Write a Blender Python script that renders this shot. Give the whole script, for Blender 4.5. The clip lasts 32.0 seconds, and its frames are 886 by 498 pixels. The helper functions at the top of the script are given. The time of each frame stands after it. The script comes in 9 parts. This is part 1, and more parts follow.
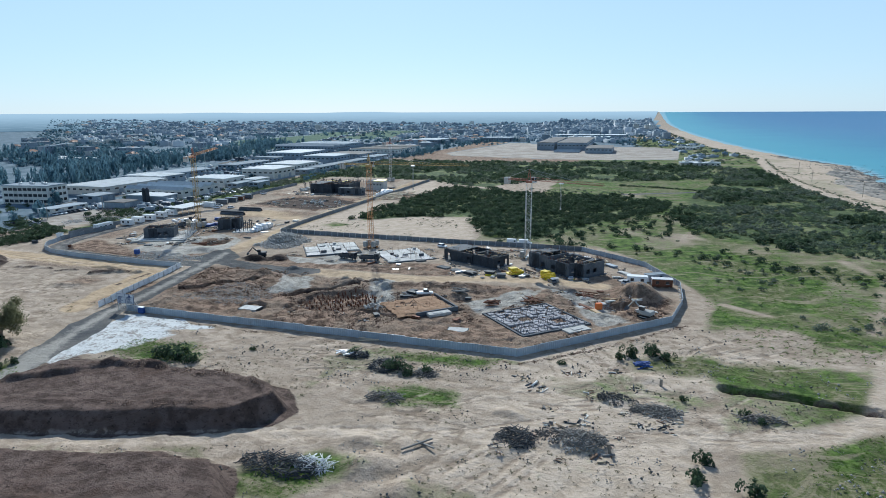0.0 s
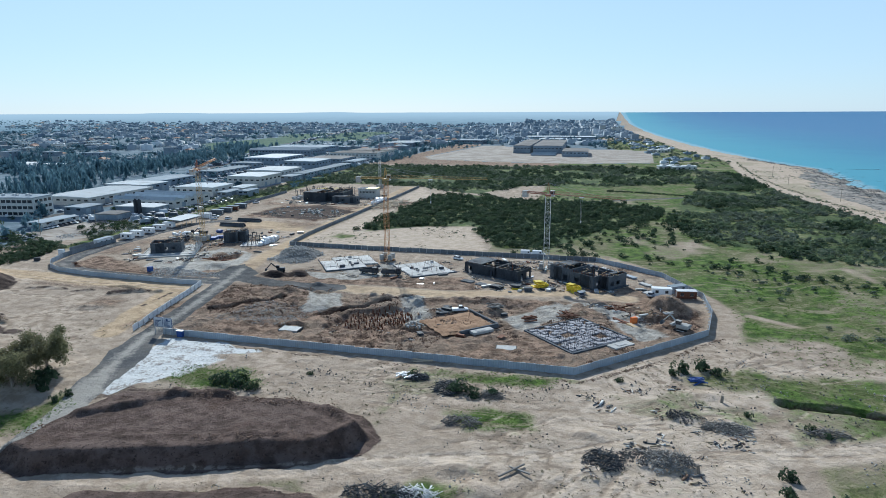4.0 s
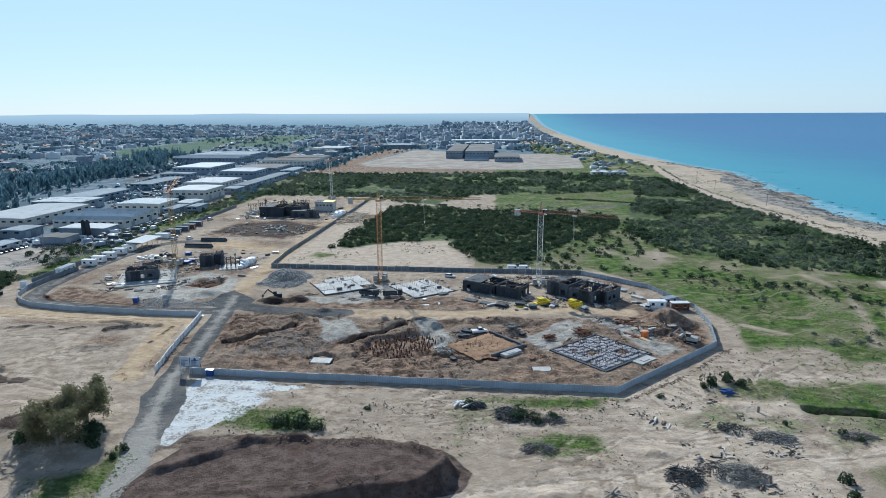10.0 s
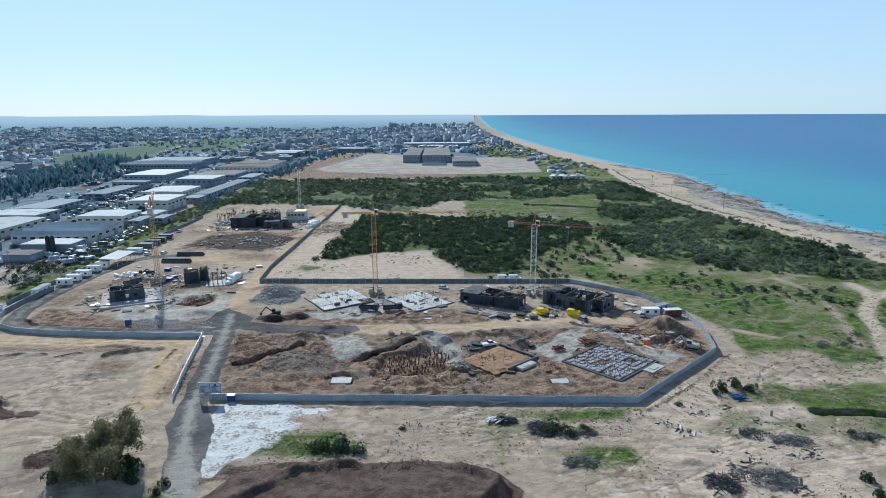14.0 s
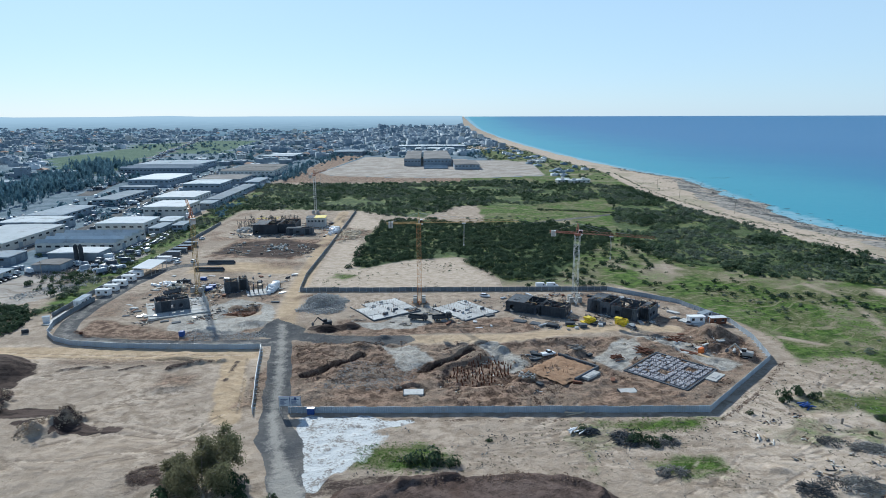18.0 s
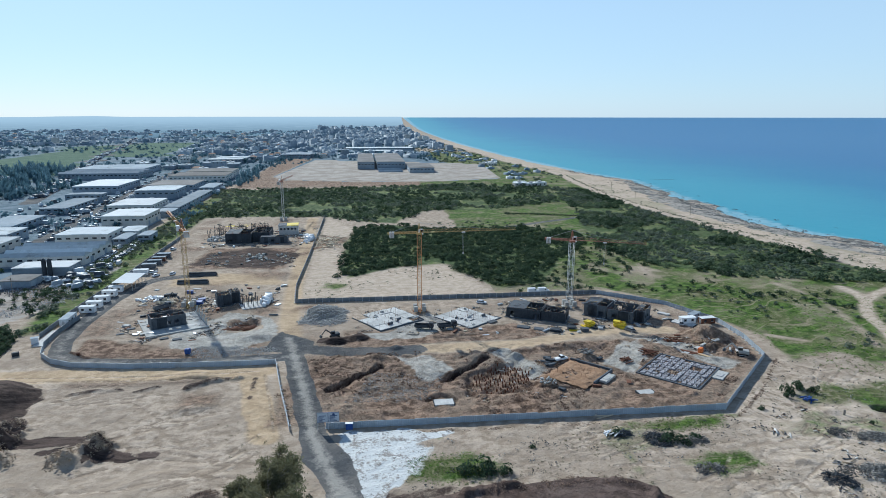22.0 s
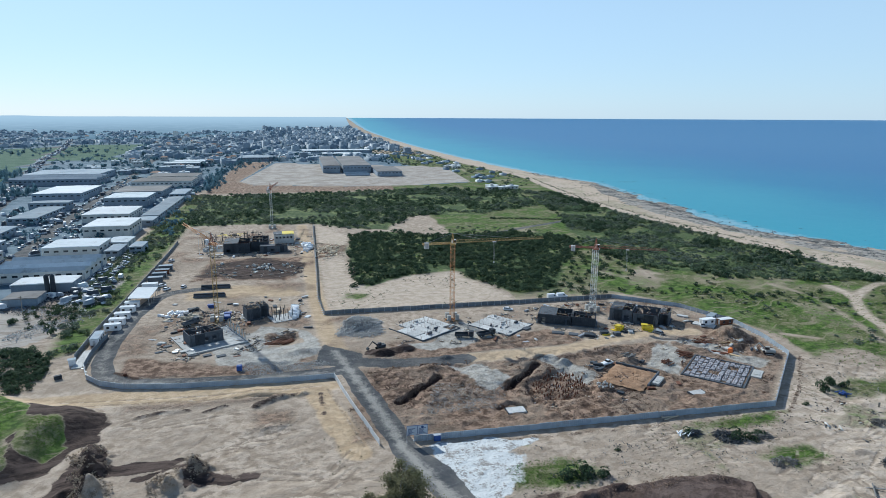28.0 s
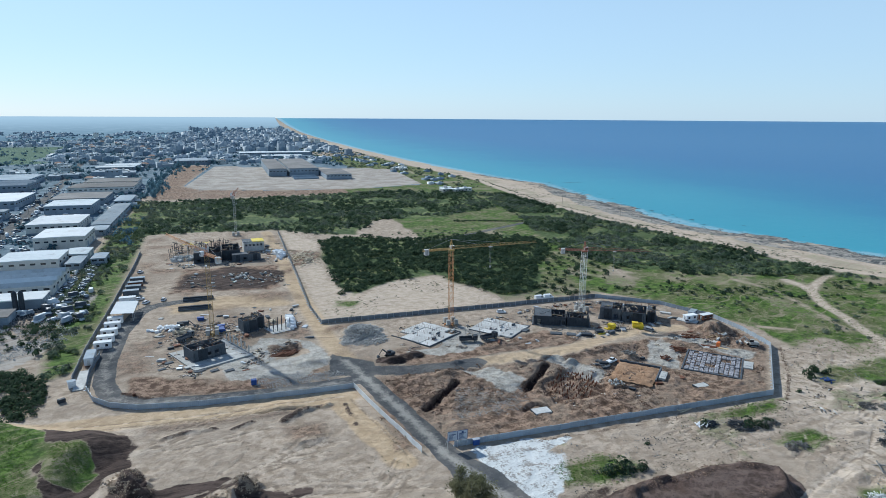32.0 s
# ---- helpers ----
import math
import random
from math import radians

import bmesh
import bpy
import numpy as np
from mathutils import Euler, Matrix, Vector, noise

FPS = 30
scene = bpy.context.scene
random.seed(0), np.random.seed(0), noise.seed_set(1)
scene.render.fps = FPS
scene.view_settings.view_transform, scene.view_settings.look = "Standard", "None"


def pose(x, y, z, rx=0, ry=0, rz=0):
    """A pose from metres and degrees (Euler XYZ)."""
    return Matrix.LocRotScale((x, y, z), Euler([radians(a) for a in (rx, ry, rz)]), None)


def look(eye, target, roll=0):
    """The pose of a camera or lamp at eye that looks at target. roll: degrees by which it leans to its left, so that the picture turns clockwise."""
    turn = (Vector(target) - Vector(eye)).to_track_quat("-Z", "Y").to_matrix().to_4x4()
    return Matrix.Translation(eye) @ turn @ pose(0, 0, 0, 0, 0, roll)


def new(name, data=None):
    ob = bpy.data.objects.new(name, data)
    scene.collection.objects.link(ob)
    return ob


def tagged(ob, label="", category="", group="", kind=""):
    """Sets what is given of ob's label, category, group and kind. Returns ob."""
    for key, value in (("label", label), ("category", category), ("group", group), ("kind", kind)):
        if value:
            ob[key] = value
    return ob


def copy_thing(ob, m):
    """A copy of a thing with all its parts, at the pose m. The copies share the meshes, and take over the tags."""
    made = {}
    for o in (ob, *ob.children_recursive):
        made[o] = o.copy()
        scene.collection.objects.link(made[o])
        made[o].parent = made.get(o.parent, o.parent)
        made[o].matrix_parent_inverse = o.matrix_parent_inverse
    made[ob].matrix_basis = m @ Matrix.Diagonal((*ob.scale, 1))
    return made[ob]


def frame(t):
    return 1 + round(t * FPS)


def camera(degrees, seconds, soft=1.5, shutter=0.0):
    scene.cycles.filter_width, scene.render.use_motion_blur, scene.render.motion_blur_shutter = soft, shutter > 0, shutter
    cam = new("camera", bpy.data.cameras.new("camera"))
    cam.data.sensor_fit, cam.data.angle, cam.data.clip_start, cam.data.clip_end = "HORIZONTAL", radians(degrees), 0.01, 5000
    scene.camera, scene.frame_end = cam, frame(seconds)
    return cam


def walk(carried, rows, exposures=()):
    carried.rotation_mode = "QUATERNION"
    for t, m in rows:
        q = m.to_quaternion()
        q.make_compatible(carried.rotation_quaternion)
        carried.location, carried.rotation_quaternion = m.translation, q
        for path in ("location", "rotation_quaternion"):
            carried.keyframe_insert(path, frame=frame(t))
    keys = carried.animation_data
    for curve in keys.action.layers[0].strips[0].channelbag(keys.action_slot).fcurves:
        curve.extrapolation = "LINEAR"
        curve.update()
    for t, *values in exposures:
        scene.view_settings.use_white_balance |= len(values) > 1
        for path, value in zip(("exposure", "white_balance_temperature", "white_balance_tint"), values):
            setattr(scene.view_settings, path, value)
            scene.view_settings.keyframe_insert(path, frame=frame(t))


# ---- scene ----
# ---------------------------------------------------------------- camera
EXPOSURES = [(0.0, -0.12, 5760, 3.0), (32.0, -0.12, 5740, 3.0)]
cam = camera(71.48, 32.0, 0.5)
PATH = [
    (0, (66.53, 16.98, 53.98), (38.57, 110.52, 32.36), -0.25),
    (0.5, (64.08, 16.22, 54.80), (37.40, 110.14, 33.16), -0.25),
    (1, (61.59, 15.45, 55.57), (36.25, 109.74, 33.92), -0.25),
    (1.5, (59.06, 14.67, 56.31), (34.75, 109.22, 34.65), -0.25),
    (2, (56.50, 13.87, 57.02), (32.82, 108.58, 35.35), -0.25),
    (2.5, (53.91, 13.07, 57.70), (30.56, 107.86, 36.02), -0.25),
    (3, (51.28, 12.27, 58.37), (28.24, 107.13, 36.67), -0.25),
    (3.5, (48.62, 11.47, 59.03), (25.90, 106.41, 37.32), -0.25),
    (4, (45.93, 10.68, 59.67), (23.66, 105.72, 37.95), -0.25),
    (4.5, (43.22, 9.90, 60.32), (21.42, 105.05, 38.59), -0.25),
    (5, (40.49, 9.14, 60.97), (19.24, 104.40, 39.23), -0.25),
    (5.5, (37.76, 8.39, 61.62), (17.24, 103.81, 39.87), -0.24),
    (6, (35.04, 7.67, 62.28), (15.55, 103.31, 40.53), -0.24),
    (6.5, (32.34, 6.97, 62.94), (14.31, 102.90, 41.19), -0.24),
    (7, (29.66, 6.31, 63.63), (13.65, 102.59, 41.87), -0.24),
    (7.5, (27.03, 5.69, 64.32), (12.71, 102.24, 42.57), -0.23),
    (8, (24.44, 5.10, 65.04), (11.38, 101.83, 43.29), -0.23),
    (8.5, (21.92, 4.56, 65.78), (10.04, 101.44, 44.03), -0.23),
    (9, (19.44, 4.06, 66.53), (8.89, 101.10, 44.79), -0.23),
    (9.5, (17.00, 3.60, 67.29), (7.97, 100.79, 45.56), -0.23),
    (10, (14.59, 3.18, 68.05), (6.04, 100.42, 46.32), -0.23),
    (10.5, (12.18, 2.80, 68.80), (4.06, 100.08, 47.08), -0.23),
    (11, (9.76, 2.45, 69.53), (3.32, 99.85, 47.82), -0.23),
    (11.5, (7.33, 2.13, 70.23), (3.63, 99.68, 48.54), -0.23),
    (12, (4.87, 1.85, 70.91), (3.13, 99.45, 49.22), -0.23),
    (12.5, (2.36, 1.59, 71.54), (1.64, 99.21, 49.87), -0.22),
    (13, (-0.20, 1.35, 72.14), (-0.12, 98.98, 50.48), -0.22),
    (13.5, (-2.82, 1.13, 72.71), (-2.73, 98.76, 51.06), -0.22),
    (14, (-5.50, 0.93, 73.26), (-5.21, 98.56, 51.62), -0.22),
    (14.5, (-8.25, 0.73, 73.78), (-7.79, 98.36, 52.16), -0.21),
    (15, (-11.07, 0.54, 74.30), (-10.59, 98.17, 52.69), -0.21),
    (15.5, (-13.97, 0.34, 74.81), (-13.55, 97.98, 53.21), -0.20),
    (16, (-16.95, 0.14, 75.31), (-16.58, 97.79, 53.73), -0.19),
    (16.5, (-20.02, -0.06, 75.82), (-19.60, 97.58, 54.25), -0.18),
    (17, (-23.17, -0.28, 76.34), (-22.51, 97.37, 54.78), -0.17),
    (17.5, (-26.37, -0.49, 76.86), (-25.12, 97.16, 55.31), -0.15),
    (18, (-29.61, -0.69, 77.38), (-26.93, 96.92, 55.84), -0.14),
    (18.5, (-32.87, -0.89, 77.90), (-28.72, 96.68, 56.38), -0.12),
    (19, (-36.14, -1.06, 78.43), (-30.63, 96.44, 56.92), -0.10),
    (19.5, (-39.39, -1.22, 78.96), (-32.67, 96.21, 57.46), -0.07),
    (20, (-42.62, -1.35, 79.50), (-34.64, 95.99, 57.99), -0.05),
    (20.5, (-45.80, -1.44, 80.03), (-36.61, 95.79, 58.53), -0.03),
    (21, (-48.95, -1.50, 80.57), (-38.41, 95.59, 59.07), 0.00),
    (21.5, (-52.06, -1.54, 81.10), (-40.39, 95.42, 59.60), 0.03),
    (22, (-55.15, -1.54, 81.62), (-42.50, 95.29, 60.13), 0.05),
    (22.5, (-58.23, -1.52, 82.14), (-44.81, 95.21, 60.64), 0.08),
    (23, (-61.31, -1.48, 82.64), (-47.12, 95.15, 61.14), 0.10),
    (23.5, (-64.38, -1.41, 83.13), (-49.52, 95.11, 61.63), 0.13),
    (24, (-67.47, -1.33, 83.61), (-51.78, 95.07, 62.10), 0.15),
    (24.5, (-70.58, -1.22, 84.06), (-53.98, 95.02, 62.55), 0.17),
    (25, (-73.70, -1.09, 84.49), (-56.19, 94.99, 62.99), 0.19),
    (25.5, (-76.86, -0.93, 84.91), (-58.47, 94.99, 63.41), 0.21),
    (26, (-80.05, -0.73, 85.32), (-60.89, 95.03, 63.82), 0.23),
    (26.5, (-83.27, -0.50, 85.71), (-63.53, 95.15, 64.21), 0.24),
    (27, (-86.54, -0.22, 86.10), (-66.45, 95.35, 64.61), 0.26),
    (27.5, (-89.84, 0.11, 86.49), (-69.27, 95.58, 65.00), 0.27),
    (28, (-93.20, 0.49, 86.87), (-71.34, 95.68, 65.39), 0.29),
    (28.5, (-96.61, 0.93, 87.26), (-73.14, 95.73, 65.78), 0.30),
    (29, (-100.06, 1.43, 87.65), (-74.83, 95.78, 66.17), 0.32),
    (29.5, (-103.56, 1.97, 88.04), (-76.55, 95.83, 66.57), 0.33),
    (30, (-107.09, 2.56, 88.43), (-78.37, 95.92, 66.97), 0.35),
    (30.5, (-110.66, 3.19, 88.83), (-80.58, 96.12, 67.38), 0.36),
    (31, (-114.25, 3.86, 89.23), (-83.19, 96.47, 67.79), 0.38),
    (31.5, (-117.87, 4.56, 89.63), (-86.07, 96.91, 68.21), 0.39),
    (32, (-121.51, 5.28, 90.04), (-88.96, 97.38, 68.63), 0.41),
]
walk(cam, [(t, look(eye, target, roll)) for t, eye, target, roll in PATH], EXPOSURES)

# ---------------------------------------------------------------- sky, sun
SUN_AZ, SUN_EL = radians(-25), radians(33)      # azimuth from +y, to the right
sun_way = Vector((math.sin(SUN_AZ) * math.cos(SUN_EL), math.cos(SUN_AZ) * math.cos(SUN_EL), math.sin(SUN_EL)))
world = bpy.data.worlds.new("sky")
scene.world = world
world.use_nodes = True
wn = world.node_tree.nodes
wn.clear()
sky = wn.new("ShaderNodeTexSky")
sky.sky_type, sky.sun_disc = "NISHITA", False
sky.sun_elevation, sky.sun_rotation = SUN_EL, SUN_AZ
sky.air_density, sky.dust_density, sky.ozone_density = 1.0, 0.2, 4.0
wb = wn.new("ShaderNodeBackground")
wb.inputs["Strength"].default_value = 0.11
wo = wn.new("ShaderNodeOutputWorld")
haze = wn.new("ShaderNodeMix")          # thin bright haze over the whole sky
haze.data_type = "RGBA"
haze.inputs[7].default_value = (6.3, 7.9, 9.5, 1.0)
up = wn.new("ShaderNodeSeparateXYZ")
thin = wn.new("ShaderNodeMapRange")     # the haze lies low and thins towards the zenith
thin.interpolation_type = "SMOOTHSTEP"
thin.inputs["From Min"].default_value, thin.inputs["From Max"].default_value = 0.1, 0.6
thin.inputs["To Min"].default_value, thin.inputs["To Max"].default_value = 0.66, 0.06
world.node_tree.links.new(wn.new("ShaderNodeTexCoord").outputs["Generated"], up.inputs[0])
world.node_tree.links.new(up.outputs[2], thin.inputs["Value"])
world.node_tree.links.new(thin.outputs[0], haze.inputs[0])
world.node_tree.links.new(sky.outputs[0], haze.inputs[6])
world.node_tree.links.new(haze.outputs[2], wb.inputs[0])
world.node_tree.links.new(wb.outputs[0], wo.inputs[0])
sun = new("sun", bpy.data.lights.new("sun", "SUN"))
sun.data.energy, sun.data.angle, sun.data.color = 4.9, radians(0.6), (1.0, 0.95, 0.87)
sun.matrix_world = look((0, 0, 300), tuple(Vector((0, 0, 300)) - sun_way))


# ---------------------------------------------------------------- materials
def shader(name):
    m = bpy.data.materials.new(name)
    m.use_nodes = True
    nt = m.node_tree
    return m, nt, nt.nodes["Principled BSDF"]


def node(nt, kind, **values):
    n = nt.nodes.new(kind)
    for k, v in values.items():
        n.inputs[k].default_value = v
    return n


def noise_node(nt, scale, detail=4.0, rough=0.6, coords=None):
    n = node(nt, "ShaderNodeTexNoise", Scale=scale, Detail=detail, Roughness=rough)
    if coords is not None:
        nt.links.new(coords, n.inputs["Vector"])
    return n.outputs["Fac"]


def ramp(nt, fac, lo, hi):
    n = nt.nodes.new("ShaderNodeMapRange")
    n.interpolation_type = "SMOOTHSTEP"
    n.inputs["From Min"].default_value, n.inputs["From Max"].default_value = lo, hi
    nt.links.new(fac, n.inputs["Value"])
    return n.outputs["Result"]


def calc(nt, op, a, b):
    n = nt.nodes.new("ShaderNodeMath")
    n.operation = op
    for slot, v in zip(n.inputs, (a, b)):
        if isinstance(v, (int, float)):
            slot.default_value = v
        else:
            nt.links.new(v, slot)
    return n.outputs[0]


def mixed(nt, fac, a, b):
    n = nt.nodes.new("ShaderNodeMix")
    n.data_type = "RGBA"
    for slot, v in ((n.inputs[0], fac), (n.inputs[6], a), (n.inputs[7], b)):
        if isinstance(v, tuple):
            slot.default_value = (*v, 1.0)
        elif isinstance(v, float):
            slot.default_value = v
        else:
            nt.links.new(v, slot)
    return n.outputs[2]


def relief(nt, bsdf, fac, strength, distance):
    n = node(nt, "ShaderNodeBump", Strength=strength, Distance=distance)
    nt.links.new(fac, n.inputs["Height"])
    nt.links.new(n.outputs[0], bsdf.inputs["Normal"])


def mat(name, a, b, scale=0.5, rough=0.8, metal=0.0, bump=0.02, vary=0.25, dirt=None, spec=0.3):
    """A surface of two tones at two scales, varied from piece to piece, with stains of the colour dirt."""
    m, nt, bsdf = shader(name)
    pos = nt.nodes.new("ShaderNodeNewGeometry").outputs["Position"]
    big, fine = noise_node(nt, scale * 0.3, 4.0, 0.6, pos), noise_node(nt, scale * 3.0, 5.0, 0.7, pos)
    both = calc(nt, "ADD", calc(nt, "MULTIPLY", big, 0.55), calc(nt, "MULTIPLY", fine, 0.45))
    colour = mixed(nt, ramp(nt, both, 0.34, 0.66), a, b)
    if dirt:
        colour = mixed(nt, calc(nt, "MULTIPLY", ramp(nt, noise_node(nt, scale * 0.9, 6.0, 0.75, pos), 0.52, 0.72), 0.7), colour, dirt)
    if vary:
        rnd = nt.nodes.new("ShaderNodeObjectInfo").outputs["Random"]
        hsv = node(nt, "ShaderNodeHueSaturation")
        nt.links.new(calc(nt, "ADD", calc(nt, "MULTIPLY", rnd, vary), 1.0 - vary / 2), hsv.inputs["Value"])
        nt.links.new(colour, hsv.inputs["Color"])
        colour = hsv.outputs[0]
    nt.links.new(colour, bsdf.inputs["Base Color"])
    bsdf.inputs["Roughness"].default_value, bsdf.inputs["Metallic"].default_value = rough, metal
    bsdf.inputs["Specular IOR Level"].default_value = spec
    if bump:
        relief(nt, bsdf, fine, 0.6, bump)
    return m


def leafy(name, a, b, c):
    """Foliage: tone from clump to clump and from plant to plant, a little light through the leaves."""
    m, nt, bsdf = shader(name)
    geo = nt.nodes.new("ShaderNodeNewGeometry")
    rnd = geo.outputs["Random Per Island"]
    big = noise_node(nt, 0.035, 3.0, 0.6, geo.outputs["Position"])
    colour = mixed(nt, rnd, a, b)
    colour = mixed(nt, ramp(nt, big, 0.42, 0.62), colour, c)
    nt.links.new(colour, bsdf.inputs["Base Color"])
    bsdf.inputs["Roughness"].default_value = 0.8
    bsdf.inputs["Specular IOR Level"].default_value = 0.1
    thin = nt.nodes.new("ShaderNodeBsdfTranslucent")
    both = nt.nodes.new("ShaderNodeMixShader")
    both.inputs[0].default_value = 0.42
    nt.links.new(colour, thin.inputs["Color"])
    nt.links.new(bsdf.outputs[0], both.inputs[1])
    nt.links.new(thin.outputs[0], both.inputs[2])
    nt.links.new(both.outputs[0], nt.nodes["Material Output"].inputs["Surface"])
    return m


CONCRETE = mat("concrete", (0.36, 0.35, 0.33), (0.5, 0.49, 0.46), 0.6, 0.85, bump=0.01, dirt=(0.22, 0.2, 0.18))
CONCRETE_PALE = mat("pale_concrete", (0.44, 0.43, 0.41), (0.62, 0.61, 0.58), 0.5, 0.85, bump=0.01, dirt=(0.3, 0.28, 0.26))
CONCRETE_DARK = mat("dark_concrete", (0.065, 0.078, 0.092), (0.135, 0.145, 0.16), 0.6, 0.85, bump=0.01)
FORMWORK = mat("formwork", (0.026, 0.033, 0.042), (0.06, 0.068, 0.08), 0.7, 0.7, bump=0.01)
HOARDING = mat("hoarding_sheet", (0.34, 0.39, 0.45), (0.44, 0.49, 0.54), 0.25, 0.6, 0.1, bump=0.004, vary=0.14, dirt=(0.33, 0.31, 0.28))
HOARDING_BACK = mat("grey_hoarding_sheet", (0.15, 0.175, 0.2), (0.25, 0.275, 0.3), 0.25, 0.7, 0.2, bump=0.004, vary=0.3, dirt=(0.3, 0.27, 0.22))
STEEL = mat("galvanised_steel", (0.5, 0.51, 0.52), (0.62, 0.63, 0.64), 1.0, 0.45, 0.6, bump=0.002, vary=0.1)
RUST = mat("rusty_steel", (0.12, 0.05, 0.03), (0.22, 0.1, 0.06), 1.2, 0.8, 0.2, bump=0.004)
CRANE_ORANGE = mat("orange_crane_paint", (0.5, 0.22, 0.08), (0.6, 0.3, 0.12), 0.8, 0.5, bump=0.002, vary=0.0)
CRANE_YELLOW = mat("yellow_crane_paint", (0.42, 0.27, 0.09), (0.52, 0.36, 0.14), 0.8, 0.5, bump=0.002, vary=0.0)
CRANE_RED = mat("red_crane_paint", (0.3, 0.12, 0.08), (0.4, 0.18, 0.12), 0.8, 0.5, bump=0.002, vary=0.0)
CRANE_GREY = mat("grey_crane_paint", (0.6, 0.61, 0.6), (0.74, 0.74, 0.72), 0.8, 0.5, bump=0.002, vary=0.0)
YELLOW = mat("yellow_paint", (0.78, 0.58, 0.03), (0.85, 0.66, 0.06), 1.0, 0.5, bump=0.003, dirt=(0.4, 0.3, 0.1))
ORANGE = mat("orange_paint", (0.75, 0.16, 0.04), (0.8, 0.24, 0.06), 1.0, 0.6, bump=0.003)
BLUE = mat("blue_paint", (0.03, 0.07, 0.25), (0.05, 0.11, 0.34), 1.0, 0.6, bump=0.003)
WHITE = mat("white_paint", (0.74, 0.75, 0.76), (0.84, 0.84, 0.84), 0.8, 0.4, bump=0.002, vary=0.12, dirt=(0.55, 0.52, 0.47))
CARPAINT = mat("car_paint", (0.3, 0.31, 0.33), (0.42, 0.43, 0.45), 0.5, 0.3, 0.2, bump=0.0, vary=1.6, spec=0.5)
GLASS_DARK = mat("dark_window_glass", (0.02, 0.025, 0.03), (0.035, 0.04, 0.05), 0.5, 0.12, bump=0.0, vary=0.3, spec=0.6)
RUBBER = mat("rubber", (0.02, 0.02, 0.02), (0.035, 0.035, 0.035), 2.0, 0.9, bump=0.002)
TIMBER = mat("sawn_timber", (0.42, 0.3, 0.17), (0.55, 0.42, 0.27), 1.5, 0.8, bump=0.004, vary=0.4)
TIMBER_PALE = mat("pale_timber", (0.55, 0.45, 0.32), (0.68, 0.58, 0.44), 1.5, 0.8, bump=0.004, vary=0.4)
ROOF_WHITE = mat("white_sheet_roof", (0.7, 0.72, 0.72), (0.82, 0.83, 0.82), 0.12, 0.9, 0.0, bump=0.006, spec=0.05, vary=0.15, dirt=(0.52, 0.5, 0.47))
# grey roofing, tinted blue to carry the haze over the town
ROOF_GREY = mat("grey_sheet_roof", (0.26, 0.31, 0.35), (0.4, 0.44, 0.47), 0.12, 0.9, 0.0, bump=0.006, spec=0.05, vary=0.4, dirt=(0.27, 0.25, 0.23))
ROOF_BROWN = mat("brown_sheet_roof", (0.2, 0.19, 0.18), (0.3, 0.285, 0.27), 0.12, 0.9, 0.0, bump=0.006, spec=0.05, vary=0.4, dirt=(0.18, 0.15, 0.13))
WALL_CREAM = mat("cream_render", (0.5, 0.49, 0.46), (0.64, 0.62, 0.57), 0.2, 0.85, bump=0.004, vary=0.35, dirt=(0.35, 0.33, 0.3))
# grey render with the same painted-in haze tint as the grey roofs
WALL_GREY = mat("grey_render", (0.2, 0.245, 0.29), (0.31, 0.355, 0.4), 0.2, 0.85, bump=0.004, vary=0.35, dirt=(0.2, 0.2, 0.2))
ROOF_PALE = mat("pale_sheet_roof", (0.5, 0.54, 0.55), (0.64, 0.67, 0.68), 0.12, 0.9, bump=0.006, spec=0.05, vary=0.3, dirt=(0.25, 0.24, 0.22))
ROOF_TILE = mat("clay_tile_roof", (0.35, 0.2, 0.14), (0.45, 0.28, 0.2), 0.4, 0.8, bump=0.01, vary=0.4)
BARK = mat("bark", (0.2, 0.17, 0.14), (0.36, 0.32, 0.27), 1.5, 0.9, bump=0.03, vary=0.2)
ROCK = mat("broken_stone", (0.36, 0.35, 0.33), (0.54, 0.52, 0.49), 0.8, 0.9, bump=0.05, vary=0.4)
ROCK_DARK = mat("dark_broken_stone", (0.1, 0.1, 0.1), (0.2, 0.19, 0.18), 0.8, 0.9, bump=0.05, vary=0.4)
CLOD = mat("red_earth_clods", (0.14, 0.09, 0.066), (0.3, 0.205, 0.15), 0.8, 0.95, bump=0.05, vary=0.4)
SAND_LUMP = mat("sandy_lumps", (0.3, 0.23, 0.16), (0.44, 0.35, 0.26), 0.8, 0.95, bump=0.05, vary=0.3, dirt=(0.15, 0.11, 0.08))
SCRUB_DARK = leafy("dark_scrub_leaves", (0.04, 0.068, 0.042), (0.092, 0.135, 0.076), (0.07, 0.105, 0.058))
SCRUB_GREY = leafy("grey_green_scrub_leaves", (0.105, 0.14, 0.1), (0.205, 0.235, 0.18), (0.13, 0.18, 0.1))
WEED = leafy("dry_weed_leaves", (0.075, 0.085, 0.045), (0.17, 0.16, 0.09), (0.11, 0.12, 0.06))
GRASS_LEAF = leafy("grass_leaves", (0.06, 0.15, 0.015), (0.12, 0.24, 0.03), (0.1, 0.18, 0.028))
TREE_LEAF = leafy("eucalyptus_leaves", (0.11, 0.125, 0.065), (0.26, 0.26, 0.145), (0.2, 0.19, 0.11))
# foliage of the town, with the blue of distance haze in its colour
HAZED_LEAF = leafy("hazed_town_tree_leaves", (0.08, 0.16, 0.2), (0.15, 0.24, 0.28), (0.115, 0.2, 0.25))
DRY_TWIG = mat("dry_branches", (0.16, 0.15, 0.14), (0.3, 0.29, 0.27), 1.2, 0.9, bump=0.01, vary=0.5)


